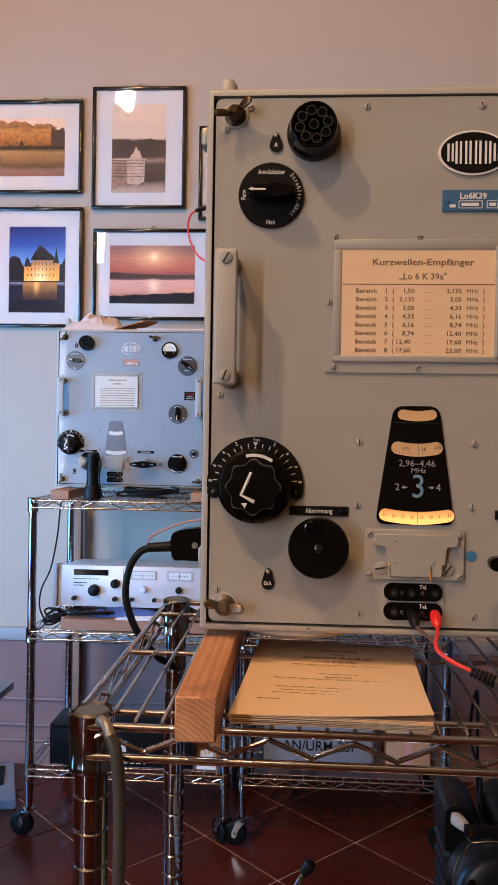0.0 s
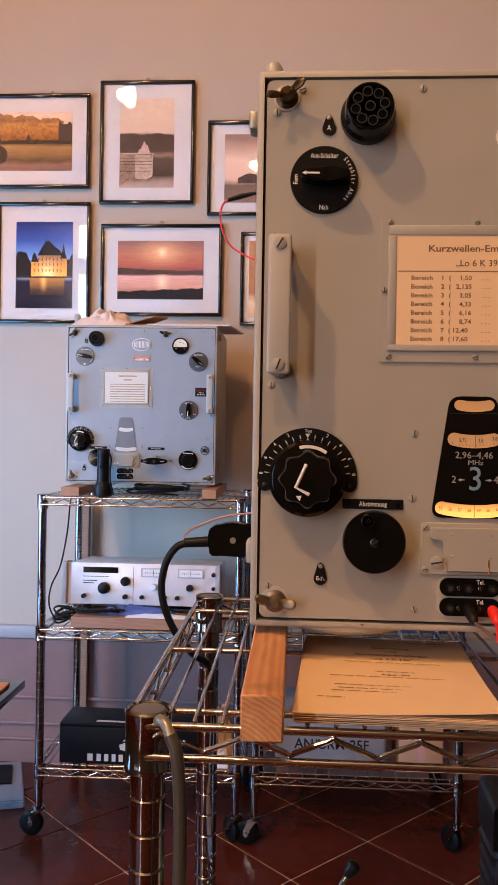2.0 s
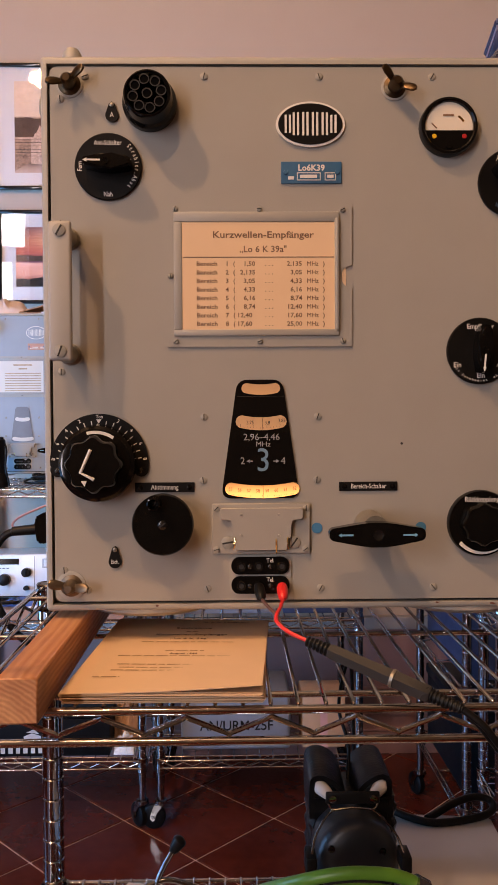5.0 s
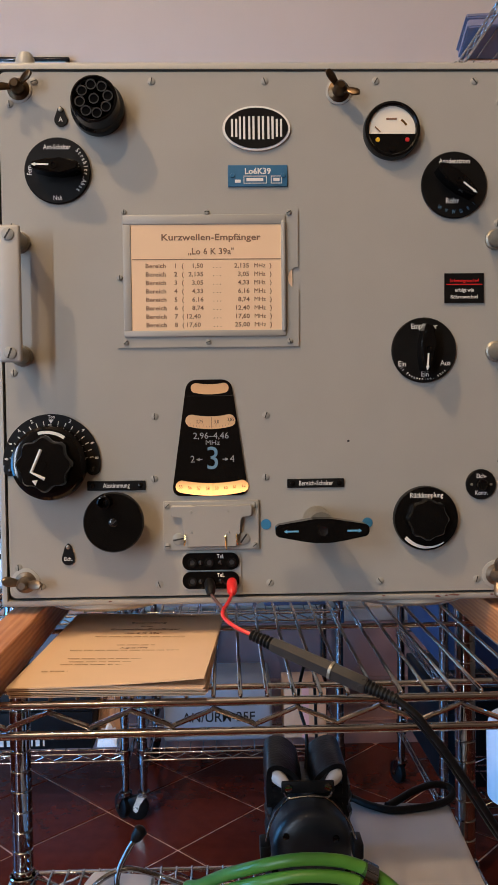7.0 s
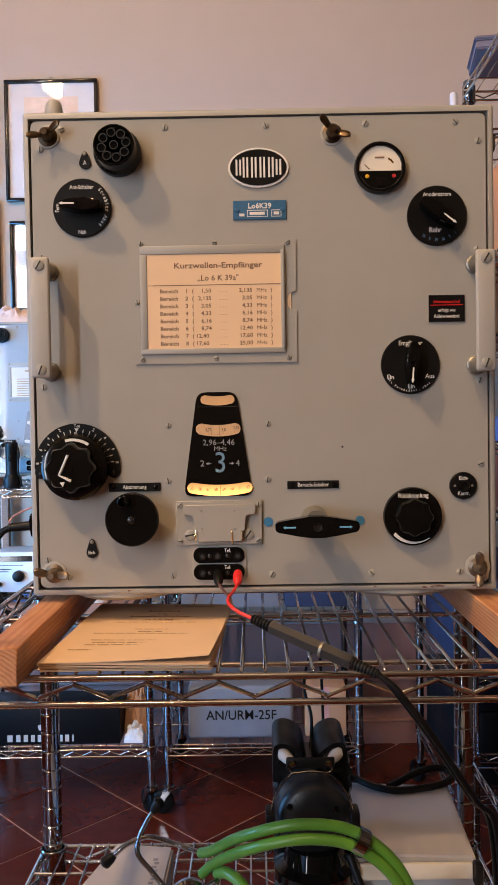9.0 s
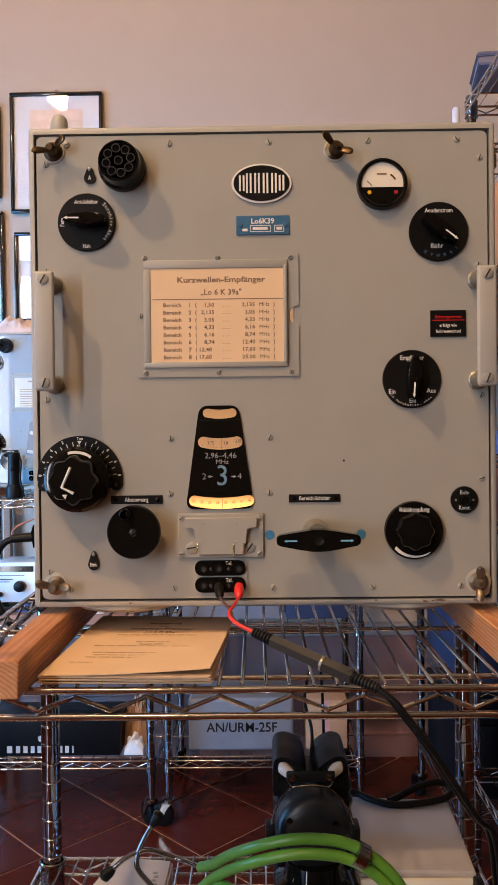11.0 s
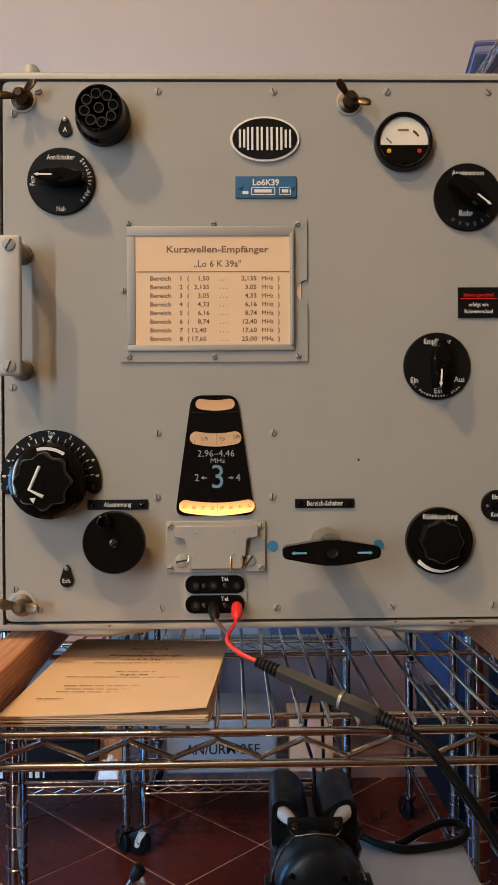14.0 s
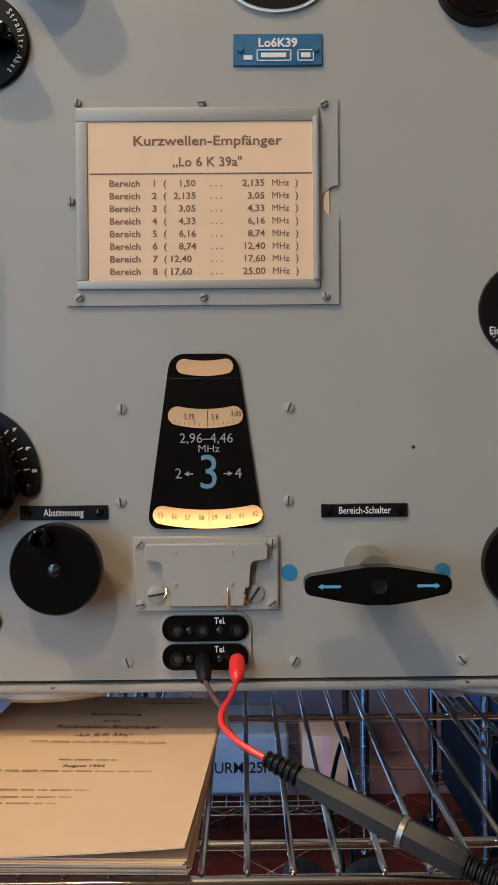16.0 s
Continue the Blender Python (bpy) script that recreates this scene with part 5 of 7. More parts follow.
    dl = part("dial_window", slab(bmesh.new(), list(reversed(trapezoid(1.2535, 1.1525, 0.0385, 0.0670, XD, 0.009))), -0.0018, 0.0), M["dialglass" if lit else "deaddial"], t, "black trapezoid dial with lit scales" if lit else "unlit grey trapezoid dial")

    def lens(xc, zc, w, hh, bend, y=-0.0022):
        out = []
        n = 10
        for k in range(n + 1):
            u = -1 + 2 * k / n
            out.append((xc + u * (w / 2 - hh / 2), zc - hh / 2 + bend * (u * u)))
        for k in range(1, 6):
            a = radians(-90 + 180 * k / 6)
            out.append((xc + w / 2 - hh / 2 + hh / 2 * math.cos(a), zc + bend + hh / 2 * math.sin(a)))
        for k in range(n + 1):
            u = 1 - 2 * k / n
            out.append((xc + u * (w / 2 - hh / 2), zc + hh / 2 + bend * (u * u)))
        for k in range(1, 6):
            a = radians(90 + 180 * k / 6)
            out.append((xc - w / 2 + hh / 2 + hh / 2 * math.cos(a), zc + bend + hh / 2 * math.sin(a)))
        return slab(bmesh.new(), out, y, -0.0016)
    names = ("lit_top", "lit_mid", "lit_low") if lit else ("deaddial", "cardold", "cardold")
    part("scale_window", lens(XD + 0.0007, 1.2450, 0.0330, 0.0088, 0.0012), M[names[0]], dl)
    mid = part("scale_window", lens(XD + 0.0009, 1.2160, 0.0435, 0.0110, 0.0018), M[names[1]], dl)
    low = part("scale_window", lens(XD + 0.0016, 1.1580, 0.0635, 0.0108, 0.0026), M[names[2]], dl)
    if lit:
        part("dial_line", Box(XD - 0.0195, XD + 0.0205, -0.0021, -0.0015, 1.2392, 1.2395), M["slot"], dl)
        for s_, u in (("3,75", -0.0085), ("3,8", 0.0062), ("3,85", 0.0185)):
            lettering(s_, XD + u, 1.2165 + 6 * u * u, -0.0024, 0.0032, mid, M["slot"], wide=0.85)
        for k in range(15):
            u = -0.0195 + k * 0.0028
            z = 1.2120 + 5 * u * u
            part("tick", Box(XD + u - 0.00012, XD + u + 0.00012, -0.0024, -0.0020, z, z + (0.0024 if k % 4 == 1 else 0.0013)), M["slot"], mid)
        part("hair_line", Box(XD + 0.0018, XD + 0.0021, -0.0025, -0.0020, 1.2112, 1.2210), M["slot"], mid)
        for k in range(8):
            u = -0.0255 + k * 0.0078
            lettering(str(55 + k), XD + u, 1.1588 + 2.6 * u * u, -0.0024, 0.0030, low, M["ink"], wide=0.8)
        for k in range(28):
            u = -0.0270 + k * 0.00205
            part("tick", Box(XD + u - 0.0001, XD + u + 0.0001, -0.0024, -0.0020, 1.1538 + 2.6 * u * u, 1.1549 + 2.6 * u * u), M["ink"], low)
        part("hair_line", Box(XD + 0.0022, XD + 0.0025, -0.0025, -0.0020, 1.1530, 1.1632), M["slot"], low)
        pale = M["dialmark"]
        lettering("2,96–4,46", XD + 0.0012, 1.2045, -0.0021, 0.0058, dl, pale, wide=1.0)
        lettering("MHz", XD + 0.0025, 1.1985, -0.0021, 0.0044, dl, pale, wide=1.1)
        lettering("3", XD + 0.0025, 1.1842, -0.0021, 0.0205, dl, M["dialblue"], wide=0.92)
        lettering("2", XD - 0.0150, 1.1842, -0.0021, 0.0062, dl, pale)
        lettering("4", XD + 0.0195, 1.1842, -0.0021, 0.0062, dl, pale)
        for x, k in ((-0.0090, -1), (0.0135, 1)):
            part("arrow", slab(bmesh.new(), [(XD + x + k * 0.0028, 1.1842), (XD + x, 1.1857), (XD + x, 1.1827)][::k], -0.0022, -0.0016), pale, dl)
            part("arrow_shaft", Box(XD + x - (0.0025 if k > 0 else 0), XD + x + (0 if k > 0 else 0.0025), -0.0021, -0.0016, 1.1838, 1.1846), pale, dl)
    # flap over the crystal socket
    fp = part("flap_plate", Box(-0.0925, -0.0090, -0.0030, 0.0004, 1.1050, 1.1482, 0.0008, 1), M["paint"], t, "grey hinged flap with brass springs")
    half = [(0.0340, 1.1445), (0.0350, 1.1432), (0.0350, 1.1362), (0.0340, 1.1350), (0.0270, 1.1350), (0.0252, 1.1338), (0.0246, 1.1320), (0.0246, 1.1195), (0.0216, 1.1188), (0.0214, 1.1088)]
    out = [(-0.0505 + u, v) for u, v in half] + [(-0.0505 - u, v) for u, v in reversed(half)]
    bm = slab(bmesh.new(), out, -0.0085, -0.0028)
    bmesh.ops.bevel(bm, geom=[e for e in bm.edges if all(v.co.y < -0.008 for v in e.verts)], offset=0.0005, segments=1, affect="EDGES")
    part("flap", bm, M["paint"], fp)
    for i, (x, z) in enumerate(((-0.0890, 1.1440), (-0.0125, 1.1440), (-0.0890, 1.1090), (-0.0130, 1.1090))):
        screw(fp, x, z, -0.0030, 0.0028, (45, 90, 10, 35)[i])
    for x, a in ((-0.0795, 10), (-0.0228, 55)):
        screw(fp, x, 1.1150, -0.0030, 0.0054, a, 0.0016)
        s = 1 if x < -0.05 else -1
        part("spring", Tube([(x + s * 0.0050, -0.0070, 1.1100), (x + s * 0.0064, -0.0100, 1.1140), (x + s * 0.0052, -0.0104, 1.1152), (x + s * 0.0064, -0.0104, 1.1164), (x + s * 0.0060, -0.0094, 1.1200)], 0.0005, 6), M["brass"], fp)
    part("spring", Tube([(-0.0385, -0.0092, 1.1190), (-0.0385, -0.0096, 1.1110), (-0.0378, -0.0060, 1.1055)], 0.0006, 6), M["brass"], fp)
    for x, z in ((-0.068, 1.1395), (-0.036, 1.1395), (-0.068, 1.1215), (-0.036, 1.1215)):
        part("rivet", Lathe((x, -0.0085, z), [(0.0012, 0), (0.0009, -0.0008)], 8), M["paint"], fp)
    part("flap_shadow_gap", Box(-0.0715, -0.0295, -0.0060, -0.0028, 1.1082, 1.1094), M["dark"], fp)
    # headphone sockets on their grey backing
    part("jack_backing", slab(bmesh.new(), list(reversed(rounded(-0.0782, -0.0253, 1.0692, 1.1042, 0.0085))), -0.0014, 0.0002), M["case"], t)
    for z0, z1 in ((1.0875, 1.1025), (1.0710, 1.0860)):
        jb = part("jack_strip", slab(bmesh.new(), list(reversed(rounded(-0.0765, -0.0270, z0, z1, 0.0068))), -0.0032, 0.0004), M["bakelite"], t, "black two-pole headphone socket strip")
        zc = (z0 + z1) / 2 - 0.0008
        for x in (-0.0680, -0.0532, -0.0335):
            part("jack", Lathe((x, -0.0030, zc), [(0.0040, 0), (0.0040, -0.0018), (0.0028, -0.0018), (0.0022, -0.0006)], 16), M["jackring"], jb)
            part("jack_hole", Lathe((x, -0.0036, zc), [(0.0022, 0), (0.0022, -0.0004)], 12), M["dark"], jb)
        for x in (-0.0606, -0.0432):
            screw(jb, x, zc, -0.0032, 0.0021, 100, 0.0008, "jackring")
        lettering("Tel.", -0.0432, zc + 0.0052, -0.0034, 0.0036, jb, M["white"], wide=0.85)
    # range switch
    for x in (-0.0030, 0.0862):
        part("blue_dot", Lathe((x, 0, 1.1265), [(0.0046, 0.0003), (0.0046, -0.0006)], 24), M["blue"], t)
    name_strip(t, 0.0160, 0.0660, 1.1582, 1.1660, "Bereich-Schalter")
    xs, zs = 0.0415, 1.1265
    part("switch_boss", Lathe((xs, 0, zs + 0.003), [(0.0125, 0), (0.0120, -0.020), (0.0110, -0.0345)], 28), M["steel"], t)
    out = []
    for sx, sz in ((1, 1), (-1, 1), (-1, -1), (1, -1)):
        q = [(0.0388, 0.0015), (0.0380, 0.0036), (0.0360, 0.0050), (0.0180, 0.0082), (0.0060, 0.0100)]
        out += [(xs + sx * u, zs + sz * v) for u, v in (q if sx == sz else q[::-1])]
    bm = slab(bmesh.new(), list(reversed(out)), -0.0465, -0.0345)
    bmesh.ops.bevel(bm, geom=[e for e in bm.edges if all(v.co.y < -0.046 for v in e.verts)], offset=0.0024, segments=2, affect="EDGES")
    hb = part("range_handle", bm, M["bakelite"], t, "long black bakelite range switch handle")
    for sg in (-1, 1):
        q = [(xs + sg * u, zs + v) for u, v in ((0.0320, 0.0), (0.0295, 0.0016), (0.0295, 0.0007), (0.0200, 0.0007), (0.0200, -0.0007), (0.0295, -0.0007), (0.0295, -0.0016))]
        part("arrow", slab(bmesh.new(), q[::sg], -0.0469, -0.0463), M["bluelight"], hb)
    part("knob_screw", Lathe((xs, -0.0465, zs), [(0.0042, 0), (0.0042, -0.0008), (0.0030, -0.0004)], 16), M["jackring"], hb)
    # feedback control
    c = (0.1370, 1.1300)
    d = part("feedback_dial", Lathe((c[0], 0, c[1]), [(0.0284, 0), (0.0284, -0.0045), (0.0276, -0.0062), (0.0200, -0.0066)], 48), M["bakelite"], t, "round black feedback knob with white arc")
    lettering("Rückkopplung", c[0], c[1] + 0.0205, -0.0069, 0.0044, d, M["white"], wide=0.82)
    part("knob_grip", Lathe((c[0], 0, c[1]), [(0.0180, -0.006), (0.0176, -0.0140), (0.0160, -0.0158), (0.0001, -0.0164)], 56, wave=0.05, lobes=8, cap=False), M["bakelite"], d)
    part("knob_screw", Lathe((c[0], -0.0162, c[1]), [(0.0028, 0), (0.0028, -0.001)], 12), M["bakelite"], d)
    o2 = [(c[0] + 0.0262 * math.cos(radians(a)), c[1] + 0.0262 * math.sin(radians(a))) for a in range(222, 309, 6)]
    o2 += [(c[0] + (0.0262 - 0.0018 * (306 - a) / 84 - 0.0008) * math.cos(radians(a)), c[1] + (0.0262 - 0.0030 * (306 - a) / 84 - 0.0008) * math.sin(radians(a))) for a in range(306, 221, -6)]
    part("rim_mark", slab(bmesh.new(), o2, -0.0069, -0.0060), M["white"], d)
    # calibration button
    d = disc(t, "calibration_plate", 0.1865, 1.1590, 0.0133, mat=plates)
    lettering("Eich-", 0.1865, 1.1663, -0.0033, 0.0038, d, M["white"], wide=0.85)
    lettering("Kontr.", 0.1865, 1.1515, -0.0033, 0.0038, d, M["white"], wide=0.8)
    part("push_button", Lathe((0.1865, -0.003, 1.1590), [(0.0050, 0), (0.0050, -0.004), (0.0042, -0.005), (0.0030, -0.0046)], 20), M["bakelite"], d)
    for x in (0.1780, 0.1950):
        part("rivet", Lathe((x, -0.003, 1.1590), [(0.0013, 0), (0.0010, -0.0006)], 8), M["steel"], d)
    # hinges and rubber buffers
    part("side_hinge", Box(X0 - 0.009, X0 + 0.001, 0.030, 0.052, 1.4880, 1.5050, 0.003, 2), M["steel"], t)
    part("side_hinge", Box(X0 - 0.006, X0 + 0.001, 0.03, 0.06, 1.105, 1.125, 0.002, 1), M["case"], t)
    part("side_latch", Box(X1 - 0.001, X1 + 0.008, 0.02, 0.05, 1.4870, 1.5030, 0.002, 1), M["steel"], t)
    part("side_latch", Box(X1 - 0.001, X1 + 0.006, 0.02, 0.05, 1.105, 1.125, 0.002, 1), M["steel"], t)
    part("top_stud", Lathe((X0 + 0.0100, 0.086, 0), [(0.0095, Z1 - 0.002), (0.0095, Z1 + 0.034), (0.0088, Z1 + 0.040), (0.0062, Z1 + 0.0445), (0.0005, Z1 + 0.0462)], 24, "z"), M["case"], t, "grey domed stud")
    return t


M["jackring"] = shader("dark_jack_metal", (0.05, 0.048, 0.045), 0.25, metal=0.8, vary=0.2)
M["dialmark"] = shader("dial_grey_marking", (0.30, 0.30, 0.30), 0.4, vary=0.05)
M["dialblue"] = shader("dial_blue_numeral", (0.16, 0.28, 0.38), 0.35, vary=0.1)
M["bluelight"] = shader("pale_blue_arrow", (0.16, 0.42, 0.62), 0.4, vary=0.05)
RADIO = receiver(True)
OLD = receiver(False)
OLD.location = (-0.676, 1.775, 1.064)
OLD.scale = (1.035, 1.0, 1.045)


# ---- on and round the receiver's rack ----
def wood_block(x0, x1, y0, y1, z0, z1, label, material="wood", name="wooden_block"):
    bm = Box(x0, x1, y0, y1, z0, z1, 0.0012, 1)
    return single(name, bm, M[material], ((x0 + x1) / 2, (y0 + y1) / 2, z0), label, "wooden block", "supporting blocks")


BLOCK_TOP = 1.0505
wood_block(-0.2310, -0.2030, -0.160, 0.29, SHELF, BLOCK_TOP, "planed reddish softwood block under the receiver")
wood_block(0.1965, 0.2245, -0.160, 0.29, SHELF, BLOCK_TOP, "planed reddish softwood block under the receiver")


def booklet(at, turn, thick, cover, label, printed=False, lift=0.0022):
    """A folded A5 booklet with its spine on the left and a curled front edge."""
    t = thing("booklet", at, label, "booklet", "receiver manuals")
    w, h = 0.1420, 0.212

    def leaf(z, x0, x1, dx, dy, curl, th):
        bm = bmesh.new()
        nx, ny = 8, 6
        rows = []
        for s in (0, 1):
            for j in range(ny + 1):
                for i in range(nx + 1):
                    u, v = i / nx, j / ny
                    zz = z + curl * (u ** 2) * (1 - v) ** 2 + th * s + 0.0006 * math.sin(3 * u + 2 * v)
                    rows.append(bm.verts.new((at[0] + x0 + (x1 - x0) * u + dx, at[1] + h * v + dy, at[2] + zz)))
        k = (nx + 1) * (ny + 1)
        for j in range(ny):
            for i in range(nx):
                a = j * (nx + 1) + i
                bm.faces.new((rows[a], rows[a + nx + 1], rows[a + nx + 2], rows[a + 1]))
                bm.faces.new((rows[k + a], rows[k + a + 1], rows[k + a + nx + 2], rows[k + a + nx + 1]))
        rim = [i for i in range(nx + 1)] + [j * (nx + 1) + nx for j in range(1, ny + 1)] + [ny * (nx + 1) + i for i in range(nx - 1, -1, -1)] + [j * (nx + 1) for j in range(ny - 1, 0, -1)]
        for a, b in zip(rim, rim[1:] + rim[:1]):
            bm.faces.new((rows[a], rows[b], rows[k + b], rows[k + a]))
        return bm

    for n in range(3):
        part("page_block", leaf(0.0006 + n * thick / 4, 0.0, w - 0.001, 0.0008 * n, 0.0008 * n - 0.0004, 0.0012, thick / 5), M["pages"], t)
    c = part("cover", leaf(thick - 0.0008, -0.0003, w, 0, -0.0010, lift, 0.0006), cover, t, "buff paper cover")
    part("spine", Tube(smooth_line([(at[0], at[1], at[2] + thick * 0.5), (at[0], at[1] + h / 2, at[2] + thick * 0.5), (at[0], at[1] + h, at[2] + thick * 0.5)]), thick * 0.52, 8), cover, t)
    if printed:
        cx, z = at[0] + w * 0.53, at[2] + thick + 0.0012
        for text, y, size, wide in (("Nur für den Dienstgebrauch!", 0.196, 0.0030, 0.9), ("Beschreibung", 0.174, 0.0042, 1.05), ("für den", 0.162, 0.0030, 0.9), ("Kurzwellen-Empfänger", 0.152, 0.0048, 1.05), ("„Lo 6 K 39a\"", 0.139, 0.0048, 1.0), ("August 1944", 0.094, 0.0034, 0.95)):
            lettering(text, cx + (0.028 if y > 0.19 else 0), z, at[1] + y, size, c, M["ink"], flat=0, wide=wide)
        r = random.Random(6)
        for y, x0, x1 in ((0.128, -0.040, 0.040), (0.102, -0.016, 0.016), (0.087, -0.052, 0.040), (0.064, -0.048, 0.050), (0.056, -0.045, 0.045), (0.049, -0.050, 0.030), (0.033, -0.060, -0.040)):
            x = x0
            while x < x1:
                d = 0.004 + 0.008 * r.random()
                part("printed_bar", Box(cx + x, cx + min(x + d, x1), at[1] + y - 0.0005, at[1] + y + 0.0005, z, z + 0.0003), M["inkfaint"], c)
                x += d + 0.0018
    t.rotation_euler = (0, 0, radians(turn))
    return t


booklet((-0.1950, -0.1225, SHELF), -2.4, 0.0026, M["pages"], "worn buff printed booklet at the bottom of a stack")
booklet((-0.1960, -0.1235, SHELF + 0.0030), -3.0, 0.0026, M["booklet"], "buff printed booklet inside a stack")
booklet((-0.1965, -0.1245, SHELF + 0.0060), -3.4, 0.0030, M["booklet"], "buff printed receiver manual on top of a stack", True, 0.0075)


def ribbed(p0, p1, r0, r1, turns, n=10):
    """A strain relief: ridges along a line."""
    p0, p1 = Vector(p0), Vector(p1)
    pts, radii = [], []
    for k in range(turns * 4 + 1):
        f = k / (turns * 4)
        pts.append(p0.lerp(p1, f))
        r = r0 + (r1 - r0) * f
        radii.append(r * (1.0 if k % 4 in (1, 2) else 0.78))
    return Tube(pts, 0, n, radii=radii)


def headphone_lead():
    t = thing("headphone_lead", (-0.0435, -0.004, 1.0777), "black and red plugged headphone lead with a black connector", "cable")
    for x, mat, tip in ((-0.0532, "blackpl", (-0.0515, -0.0205, 1.0705)), (-0.0335, "red", (-0.0335, -0.0205, 1.0705))):
        a, b = Vector((x, -0.0045, 1.0777)), Vector(tip)
        pts = [a.lerp(b, f) for f in (0, 0.12, 0.14, 0.55, 0.85, 1.0, 1.08)]
        part("banana_plug", Tube(pts, 0, 16, radii=[0.0040, 0.0042, 0.0046, 0.0047, 0.0041, 0.0030, 0.0018]), M[mat], t, "red banana plug" if mat == "red" else "black banana plug")
    a, e = Vector((-0.0197, -0.0864, 1.0530)), Vector((0.0800, -0.1500, 1.0228))
    b, c, d = a.lerp(e, 0.16), a.lerp(e, 0.57), a.lerp(e, 0.81)
    j = a.lerp(e, 0.03)
    part("wire", Tube(smooth_line([(-0.0335, -0.0205, 1.0702), (-0.0370, -0.038, 1.0668), (-0.0410, -0.056, 1.0650), (-0.0405, -0.066, 1.0615), (-0.0320, -0.077, 1.0570), j]), 0.0016, 8), M["red"], t, "red wire")
    part("wire", Tube(smooth_line([(-0.0514, -0.0205, 1.0702), (-0.0465, -0.036, 1.0672), (-0.0400, -0.054, 1.0640), (-0.0378, -0.065, 1.0600), (-0.0305, -0.077, 1.0550), j]), 0.0014, 8), shader("brown_wire", (0.12, 0.06, 0.05), 0.4), t)
    part("strain_relief", ribbed(a, b, 0.0042, 0.0054, 6), M["blackpl"], t)
    part("connector", Tube([b, b.lerp(c, 0.06), b.lerp(c, 0.97), c], 0, 6, radii=[0.0052, 0.0062, 0.0068, 0.0066]), M["plugpl"], t, "black six-sided line connector")
    part("ring", Tube([c, c.lerp(d, 0.08)], 0.0068, 20), M["steel"], t)
    part("connector", Tube([c.lerp(d, 0.08), c.lerp(d, 0.12), c.lerp(d, 0.95), d], 0, 6, radii=[0.0066, 0.0069, 0.0067, 0.0056]), M["plugpl"], t)
    part("strain_relief", ribbed(d, e, 0.0054, 0.0042, 8), M["blackpl"], t)
    run = [e, (0.0905, -0.1545, 1.0135), (0.0985, -0.156, 1.0035), (0.1180, -0.155, 0.9771), (0.1570, -0.140, 0.9162), (0.1785, -0.120, 0.8829), (0.200, -0.09, 0.76), (0.255, -0.04, 0.68), (0.30, 0.0, 0.50), (0.33, 0.02, 0.02)]
    for dx, r in ((0.0018, 0.0026), (-0.0022, 0.0020)):
        part("cable", Tube(smooth_line([e, *(Vector(p) + Vector((dx, 0.003 * (dx < 0), 0.001 * (dx < 0))) for p in run[1:])]), r, 10), M["blackpl"], t)


headphone_lead()


